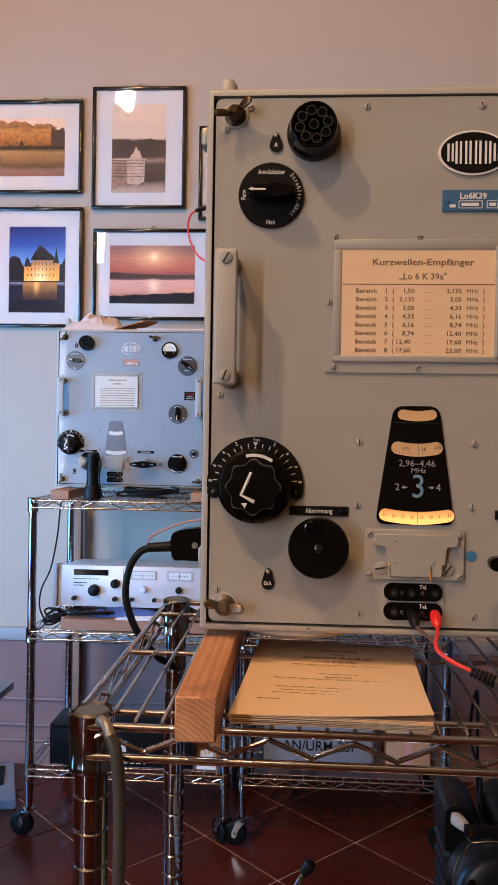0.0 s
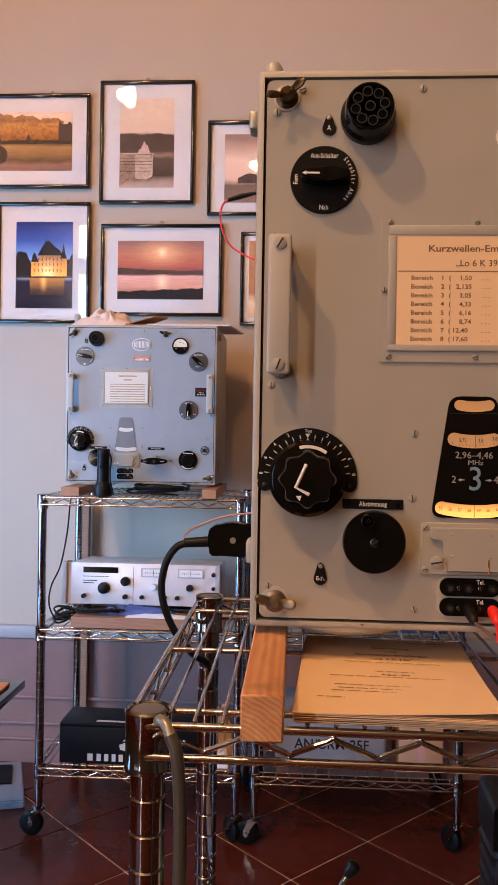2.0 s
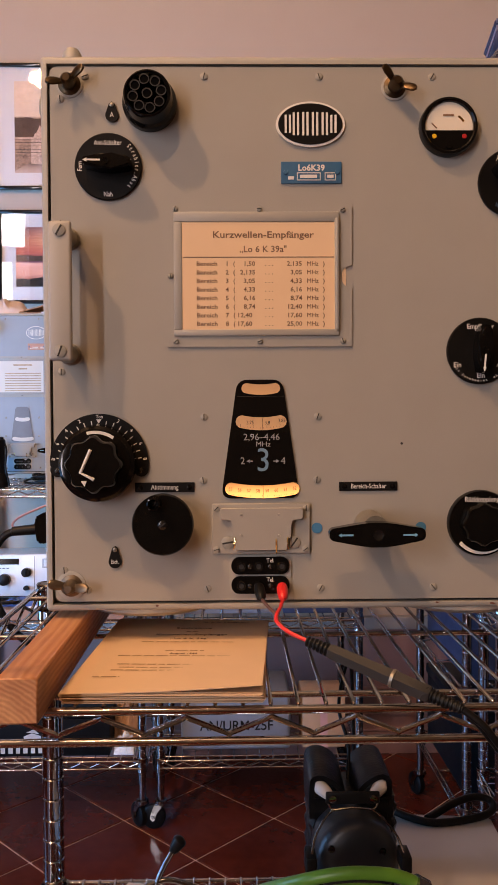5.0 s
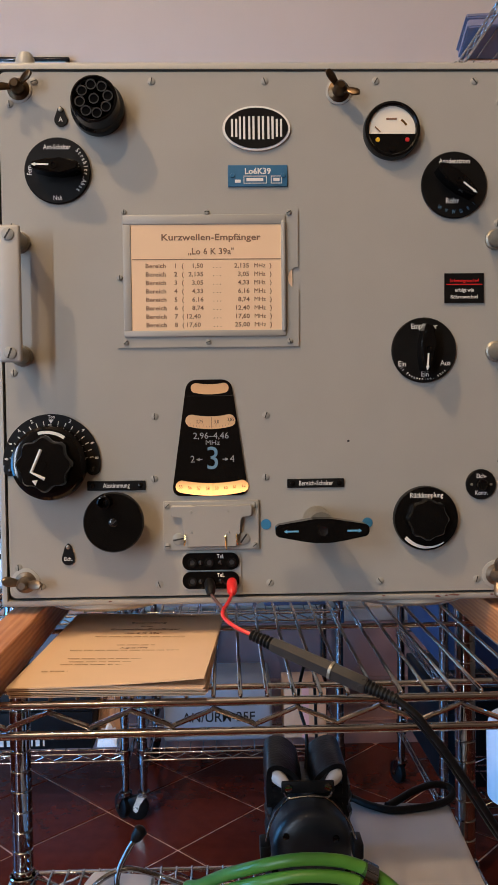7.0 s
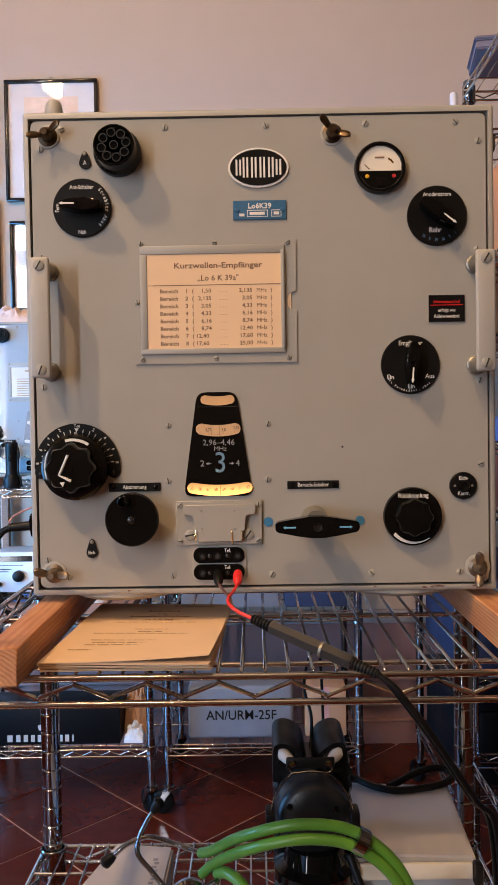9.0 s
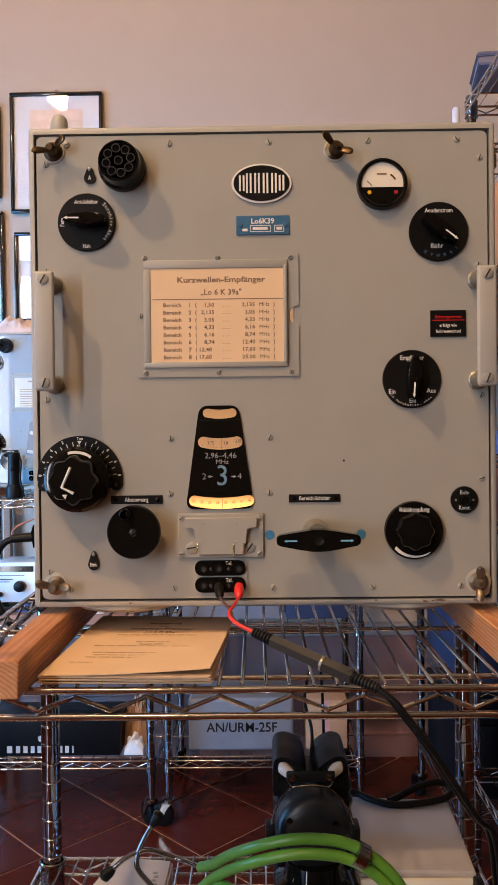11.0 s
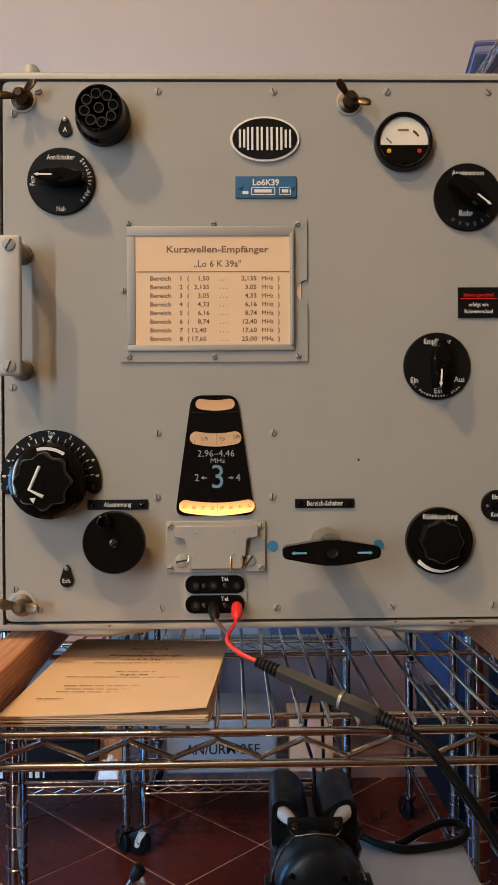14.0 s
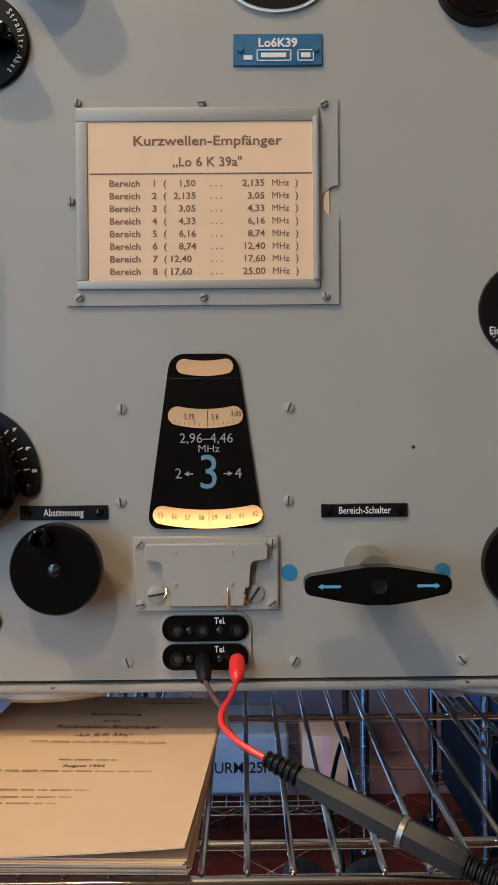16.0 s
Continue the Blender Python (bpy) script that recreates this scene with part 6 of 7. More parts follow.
def mains_plug():
    t = thing("mains_plug", (-0.2345, 0.20, 1.103), "black mains plug in the receiver's side with a black flex", "plug")
    q = [(-0.2335, 1.1230), (-0.2500, 1.1225), (-0.2535, 1.1205), (-0.2570, 1.1228), (-0.2720, 1.1225), (-0.2840, 1.1195), (-0.2915, 1.1150), (-0.2900, 1.1085), (-0.2905, 1.0920), (-0.2890, 1.0875), (-0.2840, 1.0858), (-0.2730, 1.0885), (-0.2570, 1.0862), (-0.2500, 1.0862), (-0.2335, 1.0860)]
    bm = slab(bmesh.new(), q, 0.190, 0.212)
    bmesh.ops.bevel(bm, geom=list(bm.edges), offset=0.0016, segments=2, affect="EDGES")
    part("plug_body", bm, M["bakelite"], t, "flat moulded black plug")
    part("plug_screw", Lathe((-0.2640, 0.1898, 1.1040), [(0.0034, 0.0004), (0.0034, -0.0008), (0.0016, -0.0010)], 14), M["steel"], t)
    part("sleeve", Tube([(-0.2885, 0.20, 1.1010), (-0.2920, 0.20, 1.1010), (-0.3180, 0.20, 1.0990), (-0.3190, 0.20, 1.0990)], 0, 14, radii=[0.0058, 0.0060, 0.0052, 0.0040]), M["blackpl"], t)
    part("flex", Tube(smooth_line([(-0.3160, 0.20, 1.0992), (-0.3280, 0.20, 1.0930), (-0.3390, 0.20, 1.0750), (-0.3430, 0.20, 1.0470), (-0.3370, 0.20, 1.0210), (-0.3250, 0.205, 0.9950), (-0.3080, 0.22, 0.9700), (-0.2980, 0.27, 0.9450), (-0.300, 0.325, 0.90), (-0.303, 0.328, 0.60), (-0.303, 0.328, 0.004)]), 0.0042, 10), M["blackpl"], t, "black rubber flex")
    w = thing("bare_wire", (-0.2345, 0.19, 1.128), "thin salmon wire from the receiver's side", "wire")
    part("strand", Tube(smooth_line([(-0.2335, 0.20, 1.1345), (-0.2630, 0.20, 1.1310), (-0.2810, 0.20, 1.1270), (-0.2960, 0.20, 1.1210), (-0.3110, 0.20, 1.1140), (-0.3180, 0.20, 1.1070), (-0.3170, 0.20, 1.1035)]), 0.0012, 6), M["pinkbox"], w)
    c = thing("clip_lead", (-0.2345, 0.328, 1.523), "thin red lead with a black clip on the receiver's back", "wire")
    part("clip", Tube([(-0.2330, 0.328, 1.5200), (-0.2540, 0.330, 1.5225), (-0.2700, 0.330, 1.5190), (-0.2880, 0.330, 1.5140)], 0, 8, radii=[0.0016, 0.0020, 0.0036, 0.0024]), M["blackpl"], c, "small black crocodile clip")
    part("lead", Tube(smooth_line([(-0.2870, 0.33, 1.5143), (-0.2940, 0.33, 1.5080), (-0.2970, 0.33, 1.4950), (-0.2950, 0.33, 1.4780), (-0.2870, 0.33, 1.4610), (-0.2750, 0.33, 1.4500), (-0.2520, 0.33, 1.4390), (-0.2300, 0.332, 1.4330)]), 0.0012, 6), M["red"], c)


mains_plug()


def hanging_strap():
    t = thing("hanging_cable", (-0.285, -0.132, 1.010), "grey cable hooked over the rack's corner", "cable")
    part("hook", Tube(smooth_line([(-0.2930, -0.118, 1.0130), (-0.2890, -0.124, 1.0190), (-0.2840, -0.130, 1.0180), (-0.2800, -0.134, 1.0120)]), 0.0040, 10), M["steel"], t, "dull metal hook")
    part("cable", Tube(smooth_line([(-0.2805, -0.134, 1.0130), (-0.2755, -0.136, 1.0000), (-0.2728, -0.136, 0.9700), (-0.2722, -0.136, 0.9300), (-0.2730, -0.136, 0.8900), (-0.2760, -0.13, 0.82), (-0.282, -0.13, 0.70), (-0.285, -0.13, 0.40), (-0.286, -0.13, 0.004)]), 0.0046, 10), shader("grey_flex", (0.06, 0.055, 0.045), 0.35), t)


hanging_strap()


def prism(outline, z0, z1, bev=0.002):
    bm = bmesh.new()
    a = [bm.verts.new((x, y, z0)) for x, y in outline]
    b = [bm.verts.new((x, y, z1)) for x, y in outline]
    bm.faces.new(a), bm.faces.new(b)
    n = len(a)
    for i in range(n):
        bm.faces.new((a[i], a[(i + 1) % n], b[(i + 1) % n], b[i]))
    if bev:
        bmesh.ops.bevel(bm, geom=list(bm.edges), offset=bev, segments=2, affect="EDGES")
    return bm


# lower shelf
def lower_shelf():
    t = thing("grey_case", (-0.19, 0.14, LOW), "flat pale grey case on the lower shelf", "case")
    part("body", prism([(-0.203, 0.247), (-0.128, 0.236), (-0.132, 0.02), (-0.262, 0.04)], LOW, 0.680, 0.003), M["greybook"], t)
    bars(t, M["greycase"], [(-0.1500 + 0.002 * (k % 2), -0.1440 + 0.002 * (k % 2), 0.135 + 0.0085 * k, 0.140 + 0.0085 * k) for k in range(9)], 0, flat=0.680)
    t = thing("document_case", (0.13, 0.16, LOW), "grey lidded case with a cream edge on the lower shelf", "case")
    part("body", Box(0.094, 0.222, 0.098, 0.262, LOW, 0.725, 0.004), M["paper"], t)
    part("lid", prism([(0.088, 0.271), (0.229, 0.257), (0.219, 0.084), (0.088, 0.090)], 0.728, 0.746, 0.003), M["greybook"], t)
    part("edge_strip", Box(0.092, 0.214, 0.078, 0.0835, 0.724, 0.742, 0.002), M["meter"], t)
    part("latch", Box(0.2145, 0.2235, 0.070, 0.0835, 0.719, 0.744, 0.002), M["blackpl"], t)
    t = thing("black_cable", (0.16, 0.22, 0.746), "loop of black cable lying on the grey case", "cable")
    part("loop", Tube(smooth_line([(0.092, 0.262, 0.756), (0.108, 0.264, 0.753), (0.129, 0.247, 0.751), (0.154, 0.233, 0.751), (0.189, 0.237, 0.751), (0.222, 0.250, 0.751), (0.236, 0.266, 0.753), (0.232, 0.277, 0.757), (0.214, 0.276, 0.760), (0.188, 0.265, 0.758), (0.165, 0.254, 0.752), (0.150, 0.243, 0.751)]), 0.0045, 10), M["blackpl"], t)
    # crumpled carrier bag with blue print
    t = thing("paper_bag", (0.15, -0.02, LOW), "crumpled white bag with red stripes and blue print", "bag")
    rnd = random.Random(11)
    bm = bmesh.new()
    nx, ny = 34, 14
    g = [[bm.verts.new((-0.085 + 0.345 * i / nx, -0.06 + 0.137 * j / ny, 0.709 + 0.016 * noise.noise((i * 0.32, j * 0.4, 2.0)) - 0.05 * (1 if j == 0 or i in (0, nx) else 0))) for i in range(nx + 1)] for j in range(ny + 1)]
    for j in range(ny):
        for i in range(nx):
            bm.faces.new((g[j][i], g[j][i + 1], g[j + 1][i + 1], g[j + 1][i]))
    bg = part("bag", bm, M["paper"], t)
    part("filling", Box(-0.060, 0.240, -0.05, 0.060, LOW, 0.695, 0.01), M["paper"], t)
    def on_bag(pts, w, mat):
        """A printed stroke that follows the crumpled bag."""
        P = [Vector((x, y, 0)) for x, y in pts]
        bm = bmesh.new()
        for a, b in zip(P, P[1:]):
            s = (b - a).normalized().cross(Vector((0, 0, 1))) * w / 2
            n = max(2, int((b - a).length / 0.006))
            rows = []
            for k in range(n + 1):
                p = a.lerp(b, k / n)
                row = []
                for e in (-1, 1):
                    q = p + s * e
                    i, j = (q.x + 0.085) / 0.345 * nx, (q.y + 0.06) / 0.137 * ny
                    row.append(bm.verts.new((q.x, q.y, 0.7102 + 0.016 * noise.noise((i * 0.32, j * 0.4, 2.0)))))
                rows.append(row)
            for u, v in zip(rows, rows[1:]):
                bm.faces.new((u[0], u[1], v[1], v[0]))
        part("printed_stroke", bm, mat, bg)
    blue = shader("blue_bag_printing", (0.05, 0.16, 0.42), 0.5, vary=0.1)
    on_bag([(0.196, 0.060), (0.160, 0.048), (0.192, 0.020)], 0.0040, blue)
    on_bag([(0.196, 0.060), (0.196, 0.012)], 0.0040, blue)
    on_bag([(0.178, 0.054), (0.178, 0.034)], 0.0035, blue)
    for x in (0.100, 0.112, 0.124, 0.136):
        on_bag([(x, 0.058), (x + 0.002, -0.02)], 0.0050, M["red"])
    on_bag([(-0.050, 0.036), (-0.040, 0.050), (-0.022, 0.056), (0.0, 0.050), (0.008, 0.036)], 0.0080, M["red"])
    on_bag([(-0.030, 0.024), (-0.016, 0.034), (0.0, 0.026)], 0.0060, M["red"])


lower_shelf()


def headset():
    t = thing("headphones", (0.045, 0.10, LOW), "old black leather headphones resting on the lower shelf", "headphones")
    # two bent leather flaps of the head band, open towards the front
    for k, cx in ((-1, 0.0200), (1, 0.0628)):
        bm = bmesh.new()
        line = smooth_line([(cx + k * 0.0205, 0, 0.842), (cx + k * 0.0205, 0, 0.868), (cx + k * 0.0185, 0, 0.8835), (cx + k * 0.0080, 0, 0.8880), (cx - k * 0.0060, 0, 0.8835), (cx - k * 0.0150, 0, 0.8750), (cx - k * 0.0180, 0, 0.8640)], 4)
        rows = []
        for j in range(9):
            v = j / 8
            y = 0.108 + 0.066 * v
            drop = 0.010 * (1 - v) ** 2
            rows.append([bm.verts.new((p.x, y + 0.004 * math.sin(3 * i / len(line)), p.z - 0.0215 - drop * (i / len(line)) + 0.0012 * noise.noise((p.x * 60, y * 50, k)))) for i, p in enumerate(line)])
        for a, b in zip(rows, rows[1:]):
            for i in range(len(line) - 1):
                bm.faces.new((a[i], a[i + 1], b[i + 1], b[i]))
        bmesh.ops.recalc_face_normals(bm, faces=bm.faces)
        bmesh.ops.solidify(bm, geom=list(bm.faces), thickness=0.0055)
        part("head_pad", bm, M["leather"], t, "bent black leather band end")
        # foam wedge that shows under the flap
        part("ear_foam", Tube(smooth_line([(cx + k * 0.0145, 0.122, 0.8500), (cx + k * 0.0095, 0.114, 0.8495), (cx + k * 0.0025, 0.108, 0.8455), (cx - k * 0.0035, 0.106, 0.8400)]), 0, 10, radii=[0.0030 + 0.0040 * math.sin(math.pi * min(1, 0.15 + i / 20)) for i in range(19)]), M["foam"], t, "pale foam end")
    part("yoke_plate", Box(0.0135, 0.0665, 0.0865, 0.0905, 0.8440, 0.8565, 0.0018), M["blackpl"], t)
    for x in (0.0203, 0.0601):
        part("yoke_screw", Lathe((x, 0.0865, 0.8502), [(0.0040, 0), (0.0037, -0.0016), (0.0012, -0.0022)], 14), M["pole"], t)
    part("yoke_wire", Tube(smooth_line([(0.0160, 0.0860, 0.8455), (0.0200, 0.084, 0.8410), (0.0290, 0.083, 0.8420), (0.0405, 0.083, 0.8430), (0.0510, 0.083, 0.8420), (0.0600, 0.084, 0.8410), (0.0640, 0.0860, 0.8455)]), 0.0012, 8), M["pole"], t)
    for k in (-1, 1):
        c = 0.0390
        part("wire_bow", Tube(smooth_line([(c + k * 0.0190, 0.084, 0.8405), (c + k * 0.0270, 0.076, 0.8370), (c + k * 0.0380, 0.060, 0.8280), (c + k * 0.0430, 0.049, 0.8160)]), 0.0012, 8), M["pole"], t)
        part("bow_end", Box(c + k * 0.0440 - 0.0050, c + k * 0.0440 + 0.0050, 0.040, 0.064, 0.8010, 0.8170, 0.002), M["blackpl"], t)
    # pleated leather back
    bm = bmesh.new()
    rows = []
    for j in range(41):
        z = 0.700 + 0.140 * j / 40
        o = 0.0016 * math.sin(j * 1.25) + 0.001 * noise.noise((j * 0.7, 1.0, 3.0))
        rows.append([bm.verts.new((x + o * sx, y + o * sy, z)) for x, y, sx, sy in ((0.0010, 0.1150, -1, 0), (0.0040, 0.1090, -0.7, -0.7), (0.0830, 0.1090, 0.7, -0.7), (0.0870, 0.1150, 1, 0), (0.0870, 0.1700, 1, 0), (0.0010, 0.1700, -1, 0))])
    for a, b in zip(rows, rows[1:]):
        for i in range(6):
            bm.faces.new((a[i], a[(i + 1) % 6], b[(i + 1) % 6], b[i]))
    bm.faces.new(rows[0]), bm.faces.new(rows[-1])
    part("back_shell", bm, M["leather"], t)
    part("ear_cup", Lathe((0.0415, 0.100, 0.798), [(0.0400, 0.010), (0.0405, -0.026), (0.0385, -0.034), (0.0330, -0.0385), (0.0200, -0.0420), (0.0080, -0.0430), (0.0005, -0.0432)], 44), M["cup"], t, "round dull black ear cup")
    for x, z in ((0.0155, 0.815), (0.0640, 0.812)):
        part("cup_screw", Lathe((x, 0.0605, z), [(0.0034, 0), (0.0032, -0.0018), (0.0010, -0.0024)], 12), M["bakelite"], t)
    part("lower_cup", Lathe((0.043, 0.080, 0.0), [(0.030, 0.645), (0.040, 0.648), (0.043, 0.668), (0.036, 0.672), (0.036, 0.688), (0.045, 0.692), (0.0475, 0.704), (0.0450, 0.716), (0.038, 0.720), (0.038, 0.728), (0.044, 0.732), (0.044, 0.744), (0.034, 0.750), (0.030, 0.766)], 44, "z"), M["bakelite"], t, "black moulded ear cup lying flat")
    part("cord", Tube(smooth_line([(0.078, 0.055, 0.765), (0.088, 0.035, 0.742), (0.102, 0.010, 0.724), (0.125, -0.012, 0.722), (0.112, -0.035, 0.722), (0.06, -0.045, 0.718), (0.0, -0.03, 0.70), (-0.02, 0.0, LOW + 0.006)]), 0.0042, 10), M["blackpl"], t)
    part("cord", Tube(smooth_line([(0.044, 0.15, 0.835), (0.047, 0.17, 0.870), (0.040, 0.19, 0.900), (0.048, 0.22, 0.925), (0.060, 0.25, 0.935), (0.068, 0.28, 0.89), (0.072, 0.29, 0.75)]), 0.0020, 10), M["blackpl"], t)


headset()


def stethoscope():
    t = thing("stethoscope", (-0.10, 0.10, 0.68), "stethoscope with chrome ear tubes and green rubber tubing", "stethoscope")
    part("ear_tube", Tube(smooth_line([(-0.186, 0.118, 0.7310), (-0.170, 0.12, 0.7440), (-0.152, 0.12, 0.7520), (-0.138, 0.12, 0.7530), (-0.110, 0.12, 0.7440), (-0.082, 0.10, 0.7450)]), 0.0030, 10), M["pole"], t)
    part("ear_tube", Tube(smooth_line([(-0.137, 0.13, 0.7810), (-0.146, 0.125, 0.7680), (-0.154, 0.12, 0.7520), (-0.155, 0.115, 0.7360), (-0.140, 0.11, 0.7200), (-0.122, 0.10, 0.7050), (-0.100, 0.09, 0.6900)]), 0.0030, 10), M["pole"], t)
    for a, b in (((-0.186, 0.118, 0.7310), (-0.193, 0.117, 0.7260)), ((-0.137, 0.13, 0.7810), (-0.132, 0.131, 0.7880))):
        a, b = Vector(a), Vector(b)
        d = (a - b).normalized()
        part("ear_tip", Tube([b - d * 0.004, b - d * 0.002, b, a, a + d * 0.005], 0, 12, radii=[0.003, 0.0062, 0.0074, 0.0060, 0.0035]), M["blackpl"], t, "black rubber ear tip")
    part("chest_piece", Lathe((-0.094, 0.085, 0.703), [(0.004, 0.010), (0.019, 0.008), (0.0225, 0.002), (0.0225, -0.003), (0.0195, -0.006), (0.018, -0.003), (0.006, -0.002), (0.004, -0.005), (0.0005, -0.0055)], 32), M["pole"], t, "round chrome chest piece")
    part("stem", Tube(smooth_line([(-0.094, 0.085, 0.703), (-0.078, 0.07, 0.722), (-0.062, 0.05, 0.742)]), 0.0032, 10), M["pole"], t)
    arch = [(-0.082, 0.10, 0.7450), (-0.068, 0.07, 0.7640), (-0.045, 0.03, 0.7960), (-0.018, 0.0, 0.8200), (0.010, -0.010, 0.8310), (0.038, -0.012, 0.8330), (0.066, -0.012, 0.8290), (0.090, -0.012, 0.8170), (0.113, -0.012, 0.7960), (0.128, -0.012, 0.7700), (0.136, -0.01, 0.740), (0.137, -0.01, 0.715)]
    part("tubing", Tube(smooth_line(arch), 0.0056, 12), M["green"], t, "green rubber tube")
    low = [(-0.080, 0.08, 0.7330)] + [(x * 0.985 + 0.0005, y - 0.004, z - 0.0125) for x, y, z in arch[1:]]
    part("tubing", Tube(smooth_line(low), 0.0056, 12), M["green"], t, "green rubber tube")
    part("tubing", Tube(smooth_line([(-0.062, 0.06, 0.7450), (-0.050, 0.04, 0.7560), (-0.034, 0.02, 0.7540), (-0.018, 0.0, 0.735), (-0.008, -0.02, 0.70), (0.0, -0.03, LOW + 0.006)]), 0.0060, 12), M["green"], t, "green rubber tube")
    c, d = Vector((0.076, -0.014, 0.8205)), Vector((0.086, -0.014, 0.8150))
    part("clamp_ring", Tube([c, d], 0.0120, 18), M["pole"], t, "chrome clamp ring")


stethoscope()


# ---- rear racks and what stands on them ----
wood_block(-0.893, -0.838, 1.675, 2.03, 1.030, 1.0573, "pale reddish softwood block under the older receiver", "woodrear")
wood_block(-0.470, -0.428, 1.675, 2.03, 1.030, 1.0573, "pale reddish softwood block under the older receiver", "woodrear")


def torch():
    t = thing("torch", (-0.772, 1.70, 1.030), "black torch standing on its head on the wire rack", "torch")
    part("head", Lathe((-0.772, 1.70, 1.030), [(0.026, 0), (0.027, 0.004), (0.027, 0.026), (0.021, 0.042)], 28, "z"), M["blackpl"], t)
    part("body", Lathe((-0.772, 1.70, 1.030), [(0.0195, 0.040), (0.0185, 0.060), (0.0185, 0.125), (0.0195, 0.128), (0.0195, 0.138), (0.017, 0.142)], 28, "z"), M["blackpl"], t)
    part("switch", Box(-0.778, -0.766, 1.6785, 1.684, 1.115, 1.130, 0.002), M["rubber"], t)
    part("strap", Tube(smooth_line([(-0.757, 1.70, 1.165), (-0.748, 1.695, 1.14), (-0.750, 1.69, 1.09), (-0.742, 1.69, 1.05), (-0.738, 1.69, 1.034)]), 0.003, 8), M["blackpl"], t)


torch()


def coil(name, x, y, z, r, n, label, squash=0.5, seed=1, cat="cable", rise=0.0035):
    """Loose turns of cable, each a little shifted, tilted and larger or smaller than the last."""
    rnd = random.Random(seed)
    t = thing(name, (x, y, z), label, cat)
    pts = []
    cx = cy = tilt = 0.0
    size = 1.0
    for k in range(n * 10):
        if k % 10 == 0:
            size, tilt = rnd.uniform(0.62, 1.08), rnd.uniform(0, 2 * math.pi)
            cx, cy = rnd.uniform(-0.3, 0.3) * r, rnd.uniform(-0.3, 0.3) * r * squash
        a = 2 * math.pi * k / 10
        lift = rise * (k / 10) + rise * 2.2 * (1 + math.sin(a + tilt)) * min(1.0, k / 10)
        pts.append((x + cx + size * r * math.cos(a), y + cy + squash * size * r * math.sin(a), z + 0.0036 + lift))
    part("loop", Tube(smooth_line(pts, 4), 0.0032, 8), M["blackpl"], t)
    return t


coil("coiled_cable", -0.610, 1.750, 1.030, 0.085, 6, "coil of black cable under the older receiver", 0.42, 3)
coil("coiled_cable", -0.900, 1.760, 0.632, 0.036, 6, "tangled black cables on the middle shelf", 1.1, 4, rise=0.005)
coil("coiled_cable", -0.785, 1.742, 0.664, 0.066, 5, "tangled black cables lying on the brown board", 0.45, 9, rise=0.0022)
coil("coiled_cable", -0.52, 1.82, 0.665, 0.055, 5, "tangled black cables beside the signal generator", 0.7, 7, rise=0.001)


